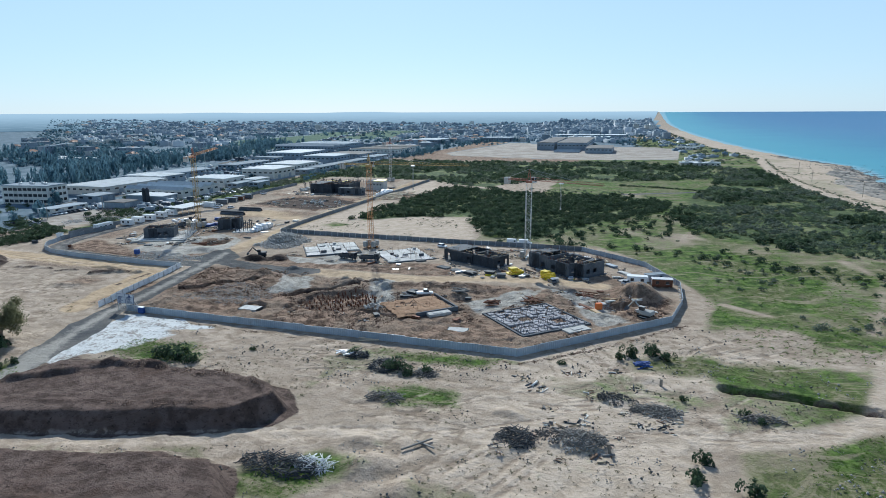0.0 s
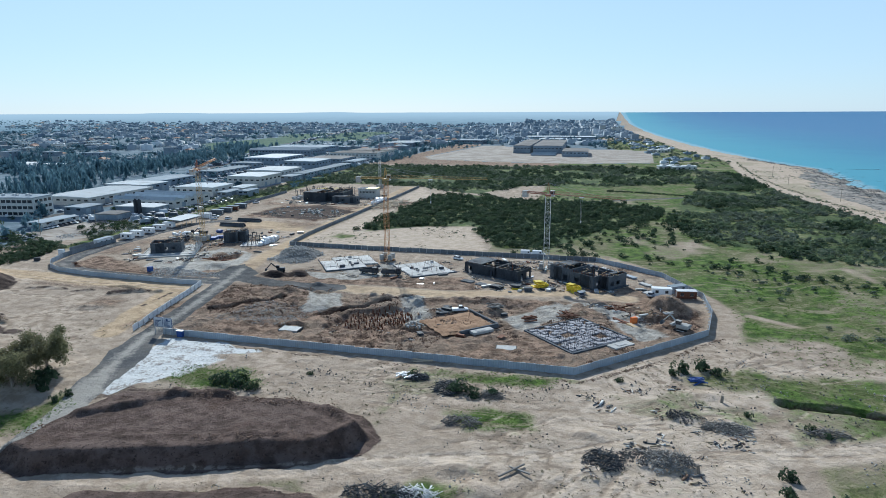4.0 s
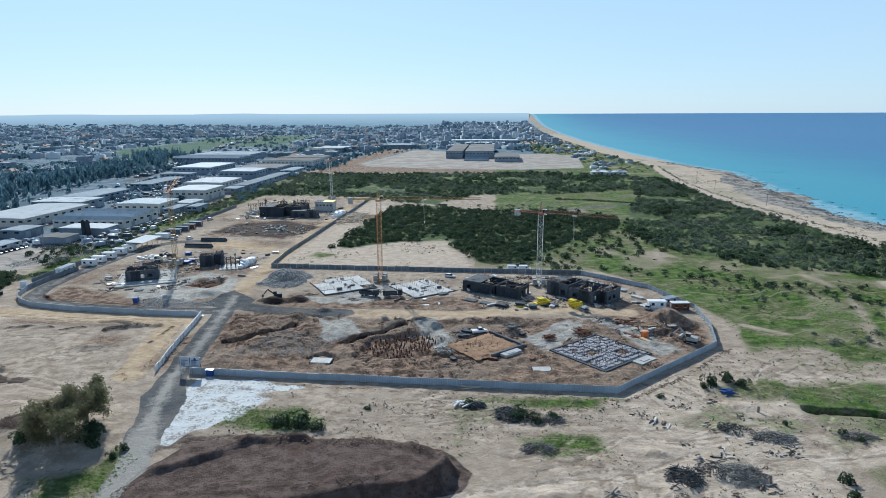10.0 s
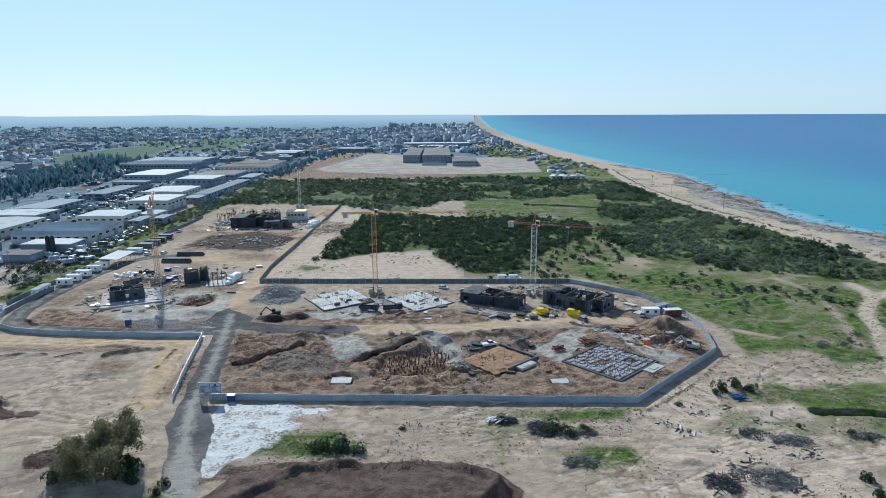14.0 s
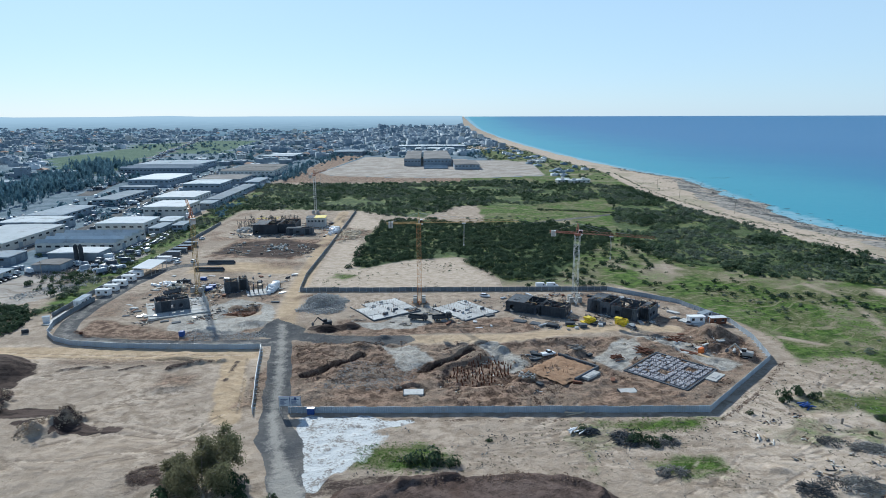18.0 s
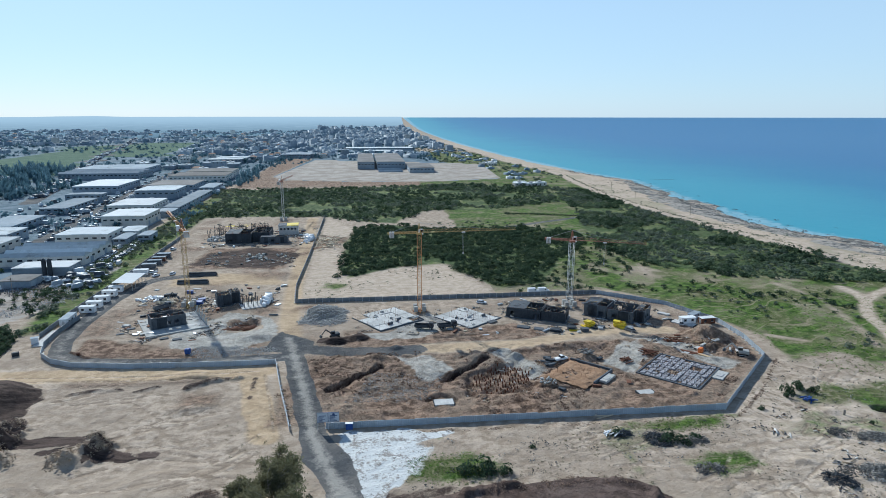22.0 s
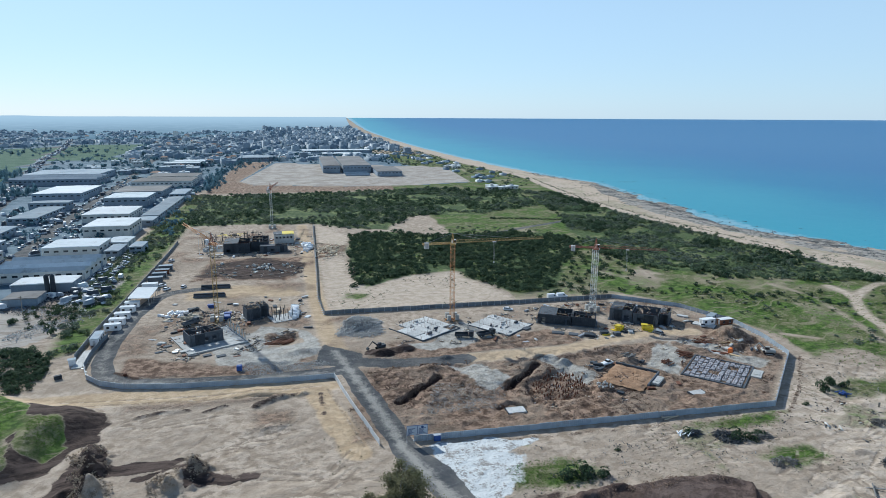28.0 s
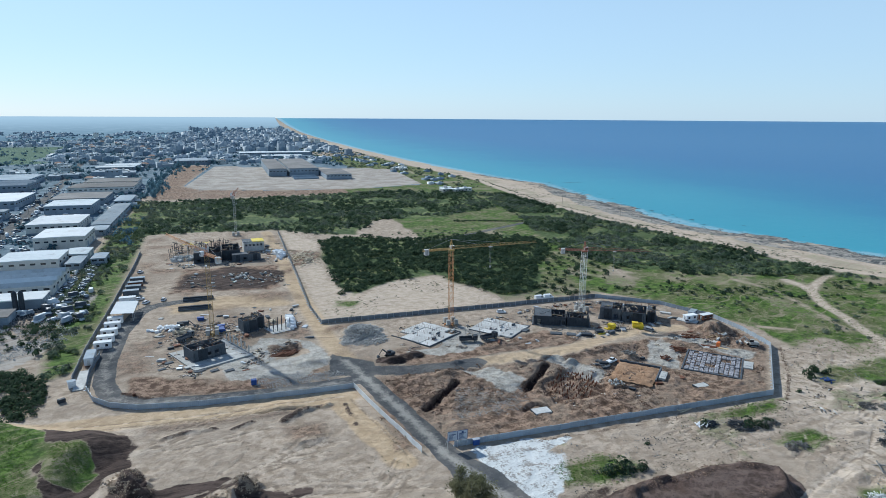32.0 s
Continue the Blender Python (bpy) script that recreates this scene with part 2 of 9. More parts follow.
# ---------------------------------------------------------------- helpers for shapes
def part(name, bm, material, parent=None, label="", at=None):
    """Links a bmesh, or a list of bars, as one mesh object under a thing or a part."""
    if isinstance(bm, list):
        return placed(name, bar_mesh(bm, name), material, parent, label, at)
    me = bpy.data.meshes.new(name)
    bm.to_mesh(me)
    bm.free()
    return placed(name, me, material, parent, label, at)


def placed(name, me, material, parent=None, label="", at=None):
    for one in material if isinstance(material, (list, tuple)) else [material]:
        if not me.materials or len(me.materials) < (len(material) if isinstance(material, (list, tuple)) else 1):
            me.materials.append(one)
    ob = new(name, me)
    if parent is not None:
        ob.parent = parent
    if at is not None:
        ob.matrix_basis = at
    if label:
        ob["label"] = label
    return ob


def thing(name, at, label, category, group=""):
    ob = new(name)
    ob.empty_display_size = 0.5
    ob.matrix_basis = at
    return tagged(ob, label, category, group)


def box(bm, x0, x1, y0, y1, z0, z1, bevel=0.0):
    m = pose((x0 + x1) / 2, (y0 + y1) / 2, (z0 + z1) / 2) @ Matrix.Diagonal((x1 - x0, y1 - y0, z1 - z0, 1))
    made = bmesh.ops.create_cube(bm, size=1.0, matrix=m)["verts"]
    if bevel:
        edges = list({e for v in made for e in v.link_edges})
        bmesh.ops.bevel(bm, geom=edges, offset=bevel, segments=1, affect="EDGES")
    return bm


def boxes(*rows, bevel=0.0):
    bm = bmesh.new()
    for row in rows:
        box(bm, *row, bevel=bevel)
    return bm


def bar(bm, a, b, w, sides=4):
    """A bar of width w from a to b."""
    if isinstance(bm, list):
        bm.append((tuple(a), tuple(b), w))
        return
    a, b = Vector(a), Vector(b)
    d = b - a
    if d.length < 1e-4:
        return
    m = Matrix.Translation((a + b) / 2) @ d.to_track_quat("Z", "Y").to_matrix().to_4x4()
    bmesh.ops.create_cone(bm, cap_ends=True, segments=sides, radius1=w * 0.62, radius2=w * 0.62, depth=d.length, matrix=m)


def sheet(verts, faces, name):
    """A mesh from numpy arrays of places and of triangles or quads."""
    me = bpy.data.meshes.new(name)
    me.vertices.add(len(verts))
    me.vertices.foreach_set("co", np.asarray(verts, np.float32).ravel())
    n, k = faces.shape
    me.loops.add(n * k)
    me.loops.foreach_set("vertex_index", faces.astype(np.int32).ravel())
    me.polygons.add(n)
    me.polygons.foreach_set("loop_start", np.arange(0, n * k, k, dtype=np.int32))
    me.update(calc_edges=True)
    return me


def bar_mesh(rows, name):
    """Many square bars, given as (from, to, width), in one mesh."""
    a, b = np.array([q[0] for q in rows], float), np.array([q[1] for q in rows], float)
    w = np.array([q[2] for q in rows], float)[:, None] * 0.5
    d = b - a
    d /= np.linalg.norm(d, axis=1)[:, None] + 1e-9
    ref = np.where(np.abs(d[:, 2:]) > 0.9, np.array([[1.0, 0, 0]]), np.array([[0, 0, 1.0]]))
    u = np.cross(d, ref)
    u /= np.linalg.norm(u, axis=1)[:, None]
    v = np.cross(d, u)
    ring = [(-1, -1), (1, -1), (1, 1), (-1, 1)]
    verts = np.stack([end + (s * u + t * v) * w for end in (a, b) for s, t in ring], 1).reshape(-1, 3)
    quad = np.array([(0, 1, 5, 4), (1, 2, 6, 5), (2, 3, 7, 6), (3, 0, 4, 7), (3, 2, 1, 0), (4, 5, 6, 7)])
    return sheet(verts, (quad[None] + np.arange(len(a))[:, None, None] * 8).reshape(-1, 4), name)


rng = np.random.default_rng(7)

# ---------------------------------------------------------------- the lie of the land
COAST_Y = [-600, 100, 300, 385, 430, 540, 650, 760, 880, 1200, 1650, 2100, 3000, 4950]
COAST_X = [690, 390, 298, 272, 265, 268, 281, 295, 268, 240, 228, 226, 240, 300]


def wave(x, y, size, seed=0):
    """Smooth value noise in -1..1, about size metres from bump to bump."""
    table = np.random.default_rng(seed + 100).random((64, 64))
    u, v = np.asarray(x) / size + 1000.0, np.asarray(y) / size + 1000.0
    i, j = np.floor(u).astype(int), np.floor(v).astype(int)
    f, g = u - i, v - j
    f, g = f * f * (3 - 2 * f), g * g * (3 - 2 * g)
    i0, j0, i1, j1 = i % 64, j % 64, (i + 1) % 64, (j + 1) % 64
    return 2 * ((table[i0, j0] * (1 - f) + table[i1, j0] * f) * (1 - g) + (table[i0, j1] * (1 - f) + table[i1, j1] * f) * g) - 1


def rough(x, y, size, seed=0):
    return sum(wave(x, y, size / 2**k, seed + k) / 2**k for k in range(4)) / 1.6


def inside(x, y, poly):
    """Metres from the outline of a polygon, positive inside."""
    x, y = np.asarray(x, float), np.asarray(y, float)
    if x.size > 1:
        near = within(x, y, poly)
        out = np.full(x.shape, -40.0)
        out[near] = outline(x[near], y[near], poly)
        return out
    return outline(x, y, poly)


def within(x, y, poly):
    px, py = [p[0] for p in poly], [p[1] for p in poly]
    return (x > min(px) - 40) & (x < max(px) + 40) & (y > min(py) - 40) & (y < max(py) + 40)


def outline(x, y, poly):
    far, odd = np.full(x.shape, 1e9), np.zeros(x.shape, bool)
    for (ax, ay), (bx, by) in zip(poly, poly[1:] + poly[:1]):
        dx, dy = bx - ax, by - ay
        k = np.clip(((x - ax) * dx + (y - ay) * dy) / (dx * dx + dy * dy), 0, 1)
        far = np.minimum(far, np.hypot(x - ax - k * dx, y - ay - k * dy))
        if ay != by:
            odd ^= ((ay > y) != (by > y)) & (x < (bx - ax) * (y - ay) / (by - ay) + ax)
    return np.where(odd, far, -far)


def along(x, y, line, width):
    """Metres inside the edge of a strip of that width along a line."""
    x, y = np.asarray(x, float), np.asarray(y, float)
    near = within(x, y, line)
    if x.size > 1 and not near.all():
        out = np.full(x.shape, -40.0)
        out[near] = along(x[near], y[near], line, width) if near.any() else 0
        return out
    far = np.full(np.shape(x), 1e9)
    for (ax, ay), (bx, by) in zip(line, line[1:]):
        dx, dy = bx - ax, by - ay
        k = np.clip(((x - ax) * dx + (y - ay) * dy) / (dx * dx + dy * dy), 0, 1)
        far = np.minimum(far, np.hypot(x - ax - k * dx, y - ay - k * dy))
    return width / 2 - far


def soft(d, w):
    return np.clip(0.5 + d / (2 * w), 0, 1)


def smooth(k):
    k = np.clip(k, 0, 1)
    return k * k * (3 - 2 * k)


SITE = [(-66, 151), (45, 147), (80, 181), (84, 200), (84, 217), (74, 242), (51, 262), (4, 263), (-36, 263), (-87, 264),
        (-88, 290), (-87, 362), (-86, 492), (-178, 500), (-176, 330), (-176, 230), (-170, 214), (-163, 205), (-150, 201), (-85, 196), (-76, 150)]
ROAD_MAIN = [(-53, 92), (-56, 106), (-64, 128), (-69.5, 146), (-74, 173), (-81, 207), (-83.5, 220)]
ROAD_FAR = [(-83, 222), (-86, 240), (-89, 288), (-91, 348), (-93, 427), (-95, 490)]
ROAD_LOOP = [(-82, 202), (-108, 201), (-134, 203), (-152, 206.5), (-161, 214), (-165, 226), (-167, 245), (-167, 278), (-163, 306), (-158, 314), (-150, 317), (-140, 318)]
ROAD_EAST = [(-82, 210), (-66, 205), (-51, 203), (-38, 203.5)]
ROAD_INNER = [(-40, 203.5), (-28, 204), (3, 204), (23, 211), (41, 213), (60, 211)]
TRACK_FRONT = [(-34, 87), (-6, 95.5), (17, 103.5), (46, 111.5), (68, 117), (86, 120), (100, 126), (112, 135), (120, 152), (124, 165)]
TRACK_FIELD = [(124, 163), (135, 184), (143, 198), (149, 214), (158, 226), (165, 234), (170, 243), (171, 256)]
TRACK_BRANCH = [(165, 234), (177, 243), (193, 251), (222, 263)]
TRACK_FORK = [(46, 111), (44, 95), (43, 80), (40, 60)]
TRACK_COAST = [(300, 120), (262, 190), (230, 250), (218, 277), (209, 353), (199, 441), (190, 500), (192, 641), (214, 830), (190, 1112)]
SHORE_Y = [-600, 120, 190, 250, 277, 353, 441, 500, 641, 830, 1112, 1650, 2100, 4950]
SHORE_X = [640, 305, 262, 230, 218, 209, 199, 190, 192, 214, 190, 172, 165, 230]
TRACK_LEFT = [(-185, 196), (-164, 196), (-140, 193), (-110, 191), (-90, 190)]
HEAP_ONE = [(-54, 88), (-52, 104), (-48, 113), (-33, 117), (-10, 117.5), (3, 116.5), (9, 110), (7, 105), (1.5, 100.5), (-21, 93), (-45, 86.5)]
HEAP_TWO = [(-38, 68), (-30, 81), (-4, 89.5), (10, 89), (16, 80), (13, 62), (-20, 52)]
HEAP_SAND = [(62, 193), (70, 198), (80, 200), (80, 210), (72, 208), (60, 204)]
GREEN_BANK = [(-215, 214), (-190, 206), (-176, 197), (-160, 190), (-152, 184), (-152, 177), (-160, 168), (-162, 150), (-215, 150)]
DUNE = [(-85, 267), (-30, 266), (3, 268), (2, 278), (-6, 305), (-13, 326), (-40, 323), (-60, 302), (-72, 330), (-70, 400), (-62, 440), (-84, 494)]
SCRUB = [(-64, 302), (-42, 323), (-13, 328), (2, 290), (10, 280), (30, 284), (44, 300), (58, 330), (84, 370), (96, 410), (60, 436), (0, 430), (-36, 455), (-62, 440), (-66, 380), (-68, 330)]
SCRUB_BACK = [(-190, 505), (-90, 498), (-60, 470), (-30, 460), (0, 520), (60, 520), (130, 560), (150, 680), (60, 720), (-60, 700), (-190, 690)]
SCRUB_EAST = [(104, 306), (130, 282), (152, 272), (190, 262), (222, 240), (214, 280), (205, 353), (195, 441), (186, 500), (186, 640), (150, 680), (136, 560), (124, 480), (106, 440), (90, 350)]
SCRUB_WEST = [(-180, 500), (-176, 300), (-176, 240), (-186, 232), (-196, 300), (-204, 380), (-205, 470), (-206, 700), (-190, 700)]
SLAB_LIGHT = [(-64, 147), (-52, 147.5), (-33, 144.5), (-44, 139), (-46, 128), (-53, 115), (-58, 120), (-60, 133)]
GRAVELS = [[(-45, 198), (-33, 199), (-28, 184), (-36, 175.5), (-40, 183)], [(23, 183), (37, 202), (44, 202), (41, 188), (30, 173)],
           [(42, 205), (56, 203), (69, 178), (62, 174), (50, 196)], [(-13, 198), (-6, 200), (3, 180), (-3, 176)],
           [(-128, 228), (-112, 254), (-94, 246), (-87, 222), (-100, 210), (-124, 216)], [(-82, 238), (-74, 258), (-63, 250), (-64, 238), (-72, 233)],
           [(-62, 222), (-48, 214), (-34, 214), (-20, 236), (-30, 243), (-47, 222)]]
REDS = [[(-85, 376), (-70, 384), (-66, 410), (-84, 424)], [(-30, 163), (-24, 182), (-4, 188), (4, 176), (-4, 164)], [(1, 172), (3, 181), (18, 184), (22, 172), (12, 166)],
        [(-152, 334), (-98, 330), (-96, 380), (-148, 386)], [(-158, 209), (-100, 206), (-96, 212), (-125, 218), (-156, 228)],
        [(66, 180), (76, 182), (78, 190), (68, 188)], [(-112, 236), (-97, 243), (-104, 250)]]
GREEN_LONG = [(-230, 215), (-190, 203), (-179, 195), (-172, 187), (-171.5, 180), (-171, 166), (-167, 154), (-180, 140), (-230, 150)]
GREEN_KNOLL = [(-171, 180), (-168, 181), (-162, 176.5), (-158, 168), (-160.5, 161), (-166, 164)]
PLATFORM = [(-152, 790), (-170, 830), (-138, 1130), (140, 1010), (122, 780), (40, 752), (-60, 760)]


FAR_RED = [(-198, 702), (-60, 706), (140, 715), (126, 775), (40, 750), (-60, 758), (-152, 788), (-172, 832), (-145, 1150), (-200, 1150)]


def heap(x, y, poly, high, slope):
    return high * smooth((inside(x, y, poly) + 1.2 * rough(x, y, 9, 3)) / slope + 0.15)


def mound(x, y, cx, cy, rx, ry, high):
    far = np.hypot((x - cx) / rx, (y - cy) / ry)
    if x.size > 1:
        out, near = np.zeros(x.shape), far < 1.5
        out[near] = high * smooth(1.1 - far[near] - 0.18 * rough(x[near], y[near], 5, 5))
        return out
    return high * smooth(1.1 - far - 0.18 * rough(x, y, 5, 5))


MOUNDS = [(-73, 247, 9, 9, 3.0), (-67, 214, 6, 3, 2.0), (-58, 217, 5, 3, 1.8), (72, 203, 9, 7, 4.2), (66, 192, 6, 3, 1.6), (-95, 222, 9, 4, 1.6),
          (-150, 161, 3, 4, 2.6), (-147, 152, 3.4, 4, 2.6), (-144, 143, 3.6, 4, 2.4), (-122, 147.5, 2.6, 2.4, 3.0), (-126, 143, 5, 4, 1.2), (-164, 170.5, 7, 10, 1.2), (-103, 238, 8, 8, -2.4), (-106, 167, 9, 5, 0.7),
          (-45, 205, 4, 2.2, 1.2), (-52, 197, 5, 3, 1.3), (-17, 193, 6, 2.5, 1.5), (-5, 192, 3, 2, 1.6), (20, 190, 5, 3, 1.2), (10, 176, 6, 5, 0.9),
          (58, 112, 4, 3, 0.5), (62, 113, 5, 4, 0.6), (49, 107, 3.5, 3, 0.5), (48, 120, 4, 2, 0.6), (66, 131, 5, 2.5, 0.6), (72, 142, 6, 3, 0.6), (30, 97, 5, 5, 1.2), (37, 92, 4, 4, 1.0), (26, 103, 4, 3, 0.9), (-110, 190, 9, 5, 0.9),
          (-75, 118, 14, 16, 1.2), (-100, 120, 30, 20, 1.6), (-60, 165, 6, 9, 0.8), (-34, 184, 12, 6, 0.7), (-104, 330, 3, 8, -1.0)]
lumps = np.random.default_rng(12)
for cx, cy, rx, ry, n in ((-126, 143.5, 5, 4.5, 16), (-147.5, 153, 4, 11, 24), (-120.5, 147.5, 2.5, 2, 6)):
    for _ in range(n):
        s = lumps.uniform(0.9, 1.9)
        MOUNDS.append((cx + rx * lumps.uniform(-1, 1), cy + ry * lumps.uniform(-1, 1), s * 1.2, s, s * 0.7))
# wheel tracks: across the field beside the road, and over the waste ground in front
WHEELS = [[(-143, 165), (-133, 174), (-122, 178), (-111, 178.5)], [(-117, 161), (-110, 155.5), (-104.5, 157.5), (-100.5, 164.5), (-99, 168.5)], [(-130, 172), (-123, 173), (-115, 165), (-110, 155.5), (-109.5, 150)],
          [(-110, 150), (-89.5, 143)], [(-109, 147), (-89, 140)], [(-107, 144), (-90, 137.5)], [(-105, 153), (-97, 169), (-91, 185)], [(-82, 134.5), (-108, 140.5), (-124, 134)], [(-88, 188), (-84, 170), (-80, 150)], [(-90.5, 187), (-87, 170), (-83, 150)],
          [(-168, 192), (-140, 189), (-112, 187), (-94, 186)], [(-168, 195), (-140, 192), (-112, 190.5), (-90, 191)], [(-34, 85.5), (-6, 94), (17, 102), (46, 110), (68, 115.5), (88, 119)], [(-34, 88.5), (-6, 97), (17, 105), (46, 113), (68, 118.5), (86, 122)]]
wheel_rng = random.Random(41)
for cx, cy, a0, n in ((38, 98, 70, 9), (30, 112, 15, 6), (55, 122, 10, 8), (62, 140, 130, 6), (2, 130, 5, 7), (-12, 138, 0, 4), (92, 118, 40, 5), (-125, 150, 20, 9), (-140, 178, 10, 6), (-100, 128, 25, 7), (-120, 120, 160, 6), (88, 158, 55, 4)):
    for _ in range(n):
        px, py, a = cx + wheel_rng.uniform(-12, 12), cy + wheel_rng.uniform(-7, 7), radians(a0 + wheel_rng.uniform(-28, 28))
        bend, trail = wheel_rng.uniform(-0.05, 0.05), []
        for _ in range(wheel_rng.randrange(4, 8)):
            trail.append((px, py))
            px, py, a = px + 4 * math.cos(a), py + 4 * math.sin(a), a + 4 * bend
        WHEELS.append(trail)
        if wheel_rng.random() < 0.6:
            WHEELS.append([(u - 1.9 * math.sin(a), v + 1.9 * math.cos(a)) for u, v in trail])
# low ridges of tipped soil on the earth heaps
RIDGES = [([(-48, 101), (-42.5, 105), (-38.5, 108.5), (-35, 113.5), (-24, 115.5)], 4.0, 1.3), ([(-2, 114.5), (6, 109), (3, 104)], 3.0, 0.8), ([(-36, 64), (-22, 70), (-4, 72)], 4.0, 1.0), ([(-44, 92), (-24, 98), (-6, 103)], 2.2, 0.45),
          ([(-143.1, 180.0), (-138.2, 182.0), (-129.4, 181.8)], 3.0, 0.8), ([(-125.5, 179.1), (-119.2, 182.4)], 2.6, 0.7), ([(-109.6, 180.4), (-103.7, 185.6), (-96.0, 186.7)], 4.0, 1.2), ([(-89.8, 171.5), (-90.0, 179.8), (-90.5, 185.2)], 2.2, 0.9), ([(-107.5, 165.1), (-102.1, 165.7), (-98.9, 167.9)], 2.4, 0.6)]
ROUGH_BANK = [(-94.9, 117.8), (-94.5, 122.8), (-91.1, 124.9), (-86.1, 121.7), (-82.1, 117.8), (-79.3, 113.4), (-92.7, 113.8)]
# trenches: a line, its width and its depth
TRENCHES = [([(-67, 174), (-51, 190)], 3.4, -2.6), ([(-31, 177), (-15, 192)], 3.4, -2.4), ([(88, 141.8), (100, 141.4), (113, 138.8)], 3.8, -2.8),
            ([(-38, 164), (-33, 166), (-30, 163)], 2.5, -1.3), ([(-2, 167), (12, 167), (24, 178)], 2.0, -1.2), ([(-116, 187.5), (-97, 187)], 1.8, -0.5), ([(-30, 214), (5, 217)], 2.0, -0.9)]


def land(x, y):
    """The height of the ground."""
    x, y = np.asarray(x, float), np.asarray(y, float)
    r = np.hypot(x, y)
    near = smooth((900 - r) / 400)
    site = soft(inside(x, y, SITE), 4)
    front = smooth((260 - y) / 60) * smooth((x + 230) / 40)
    z = near * (0.22 * rough(x, y, 26, 1) * (1 - 0.5 * site) + 0.07 * rough(x, y, 4, 9)) + front * (1 - site) * (0.22 * np.clip(rough(x, y, 3.4, 11), 0, 1) - 0.2 * np.clip(rough(x, y, 5.0, 12), 0, 1))
    street = np.maximum.reduce([soft(along(x, y, line, w), 1.5) for line, w in ((ROAD_MAIN, 9), (ROAD_LOOP, 8), (ROAD_FAR, 8), (ROAD_EAST, 8))])
    work = site * (1 - street) * soft(inside(x, y, [(-80, 152), (45, 150), (80, 182), (80, 205), (-80, 203)]), 3)
    z = z * (1 - 0.9 * street) + work * (0.85 * rough(x, y, 7, 21) + 0.6 * rough(x, y, 2.6, 22)) + site * (1 - street) * 0.16 * rough(x, y, 3.0, 23)
    z = z - 1.2 * smooth((inside(x, y, [(-27, 165), (-24, 181), (-6, 190), (2, 178), (-4, 166)]) + 1.2 * rough(x, y, 5, 24)) / 1.6) + 0.35 * smooth(1 - np.abs(inside(x, y, [(-30, 163), (-26, 183), (-4, 193), (5, 177), (-3, 163)])) / 2.2)
    beds = np.maximum(soft(15 - np.hypot(x - 45.3, y - 174.2), 1.5), soft(11.5 - np.hypot(x - 11.5, y - 175.5), 1.5))
    z = z * (1 - 0.95 * beds) - 0.15 * beds
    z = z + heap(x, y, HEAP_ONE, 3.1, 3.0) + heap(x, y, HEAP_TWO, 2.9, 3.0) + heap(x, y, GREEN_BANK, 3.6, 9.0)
    for row in MOUNDS:
        z = z + mound(x, y, *row)
    for line, width, deep in TRENCHES:
        z = z + deep * smooth((along(x, y, line, width) + 0.3 * rough(x, y, 3, 33)) / 0.7)
    for line, width, high in RIDGES:
        z = z + high * smooth((along(x, y, line, width) + 0.5 * rough(x, y, 3, 34)) / 1.6) * (0.7 + 0.5 * rough(x, y, 2.2, 35))
    # dunes towards the sea, the beach and the sea bed
    east = smooth((x - 95) / 60) * near
    z = z + east * (1.1 * rough(x, y, 46, 41) + 0.3)
    off = np.interp(y, COAST_Y, COAST_X) + 5 * rough(x, y, 40, 43) + 3 * rough(x, y, 12, 44) - x
    z = z - 3.1 * smooth((46 - off) / 46) - 5.0 * smooth(-off / 60) + smooth((30 - np.abs(off - 6)) / 30) * 0.55 * np.abs(rough(x, y, 9, 47))
    return z + 52.0 * np.clip((r - 2300) / 2650, 0, 1) ** 2 * smooth((off + 20) / 20)


def steps(*spans):
    """Grid lines: (from, to, step) stretches one after another."""
    out = []
    for a, b, s in spans:
        out += list(np.linspace(a, b, max(2, int(round((b - a) / s)) + 1)))[:-1]
    return np.array(out + [spans[-1][1]])


gx = steps((-4950, -1200, 250), (-1200, -400, 40), (-400, -190, 6), (-190, -90, 0.85), (-90, 92, 0.56), (92, 130, 1.2), (130, 320, 2.6), (320, 420, 20), (420, 1200, 120), (1200, 4950, 400))
gy = steps((-1200, -100, 120), (-100, 55, 10), (55, 215, 0.56), (215, 275, 1.0), (275, 510, 2.4), (510, 900, 8), (900, 1600, 30), (1600, 4950, 170))
GX, GY = np.meshgrid(gx, gy)
GX, GY = GX.ravel(), GY.ravel()
GZ = land(GX, GY)
nx, ny = len(gx), len(gy)
corner = (np.arange(ny - 1)[:, None] * nx + np.arange(nx - 1)).ravel()
me = sheet(np.stack([GX, GY, GZ], 1), np.stack([corner, corner + 1, corner + nx + 1, corner + nx], 1), "ground")
me.polygons.foreach_set("use_smooth", np.ones(len(me.polygons), bool))


def zone(*layers):
    out = np.zeros(GX.shape)
    for one in layers:
        out = np.maximum(out, one)
    return out


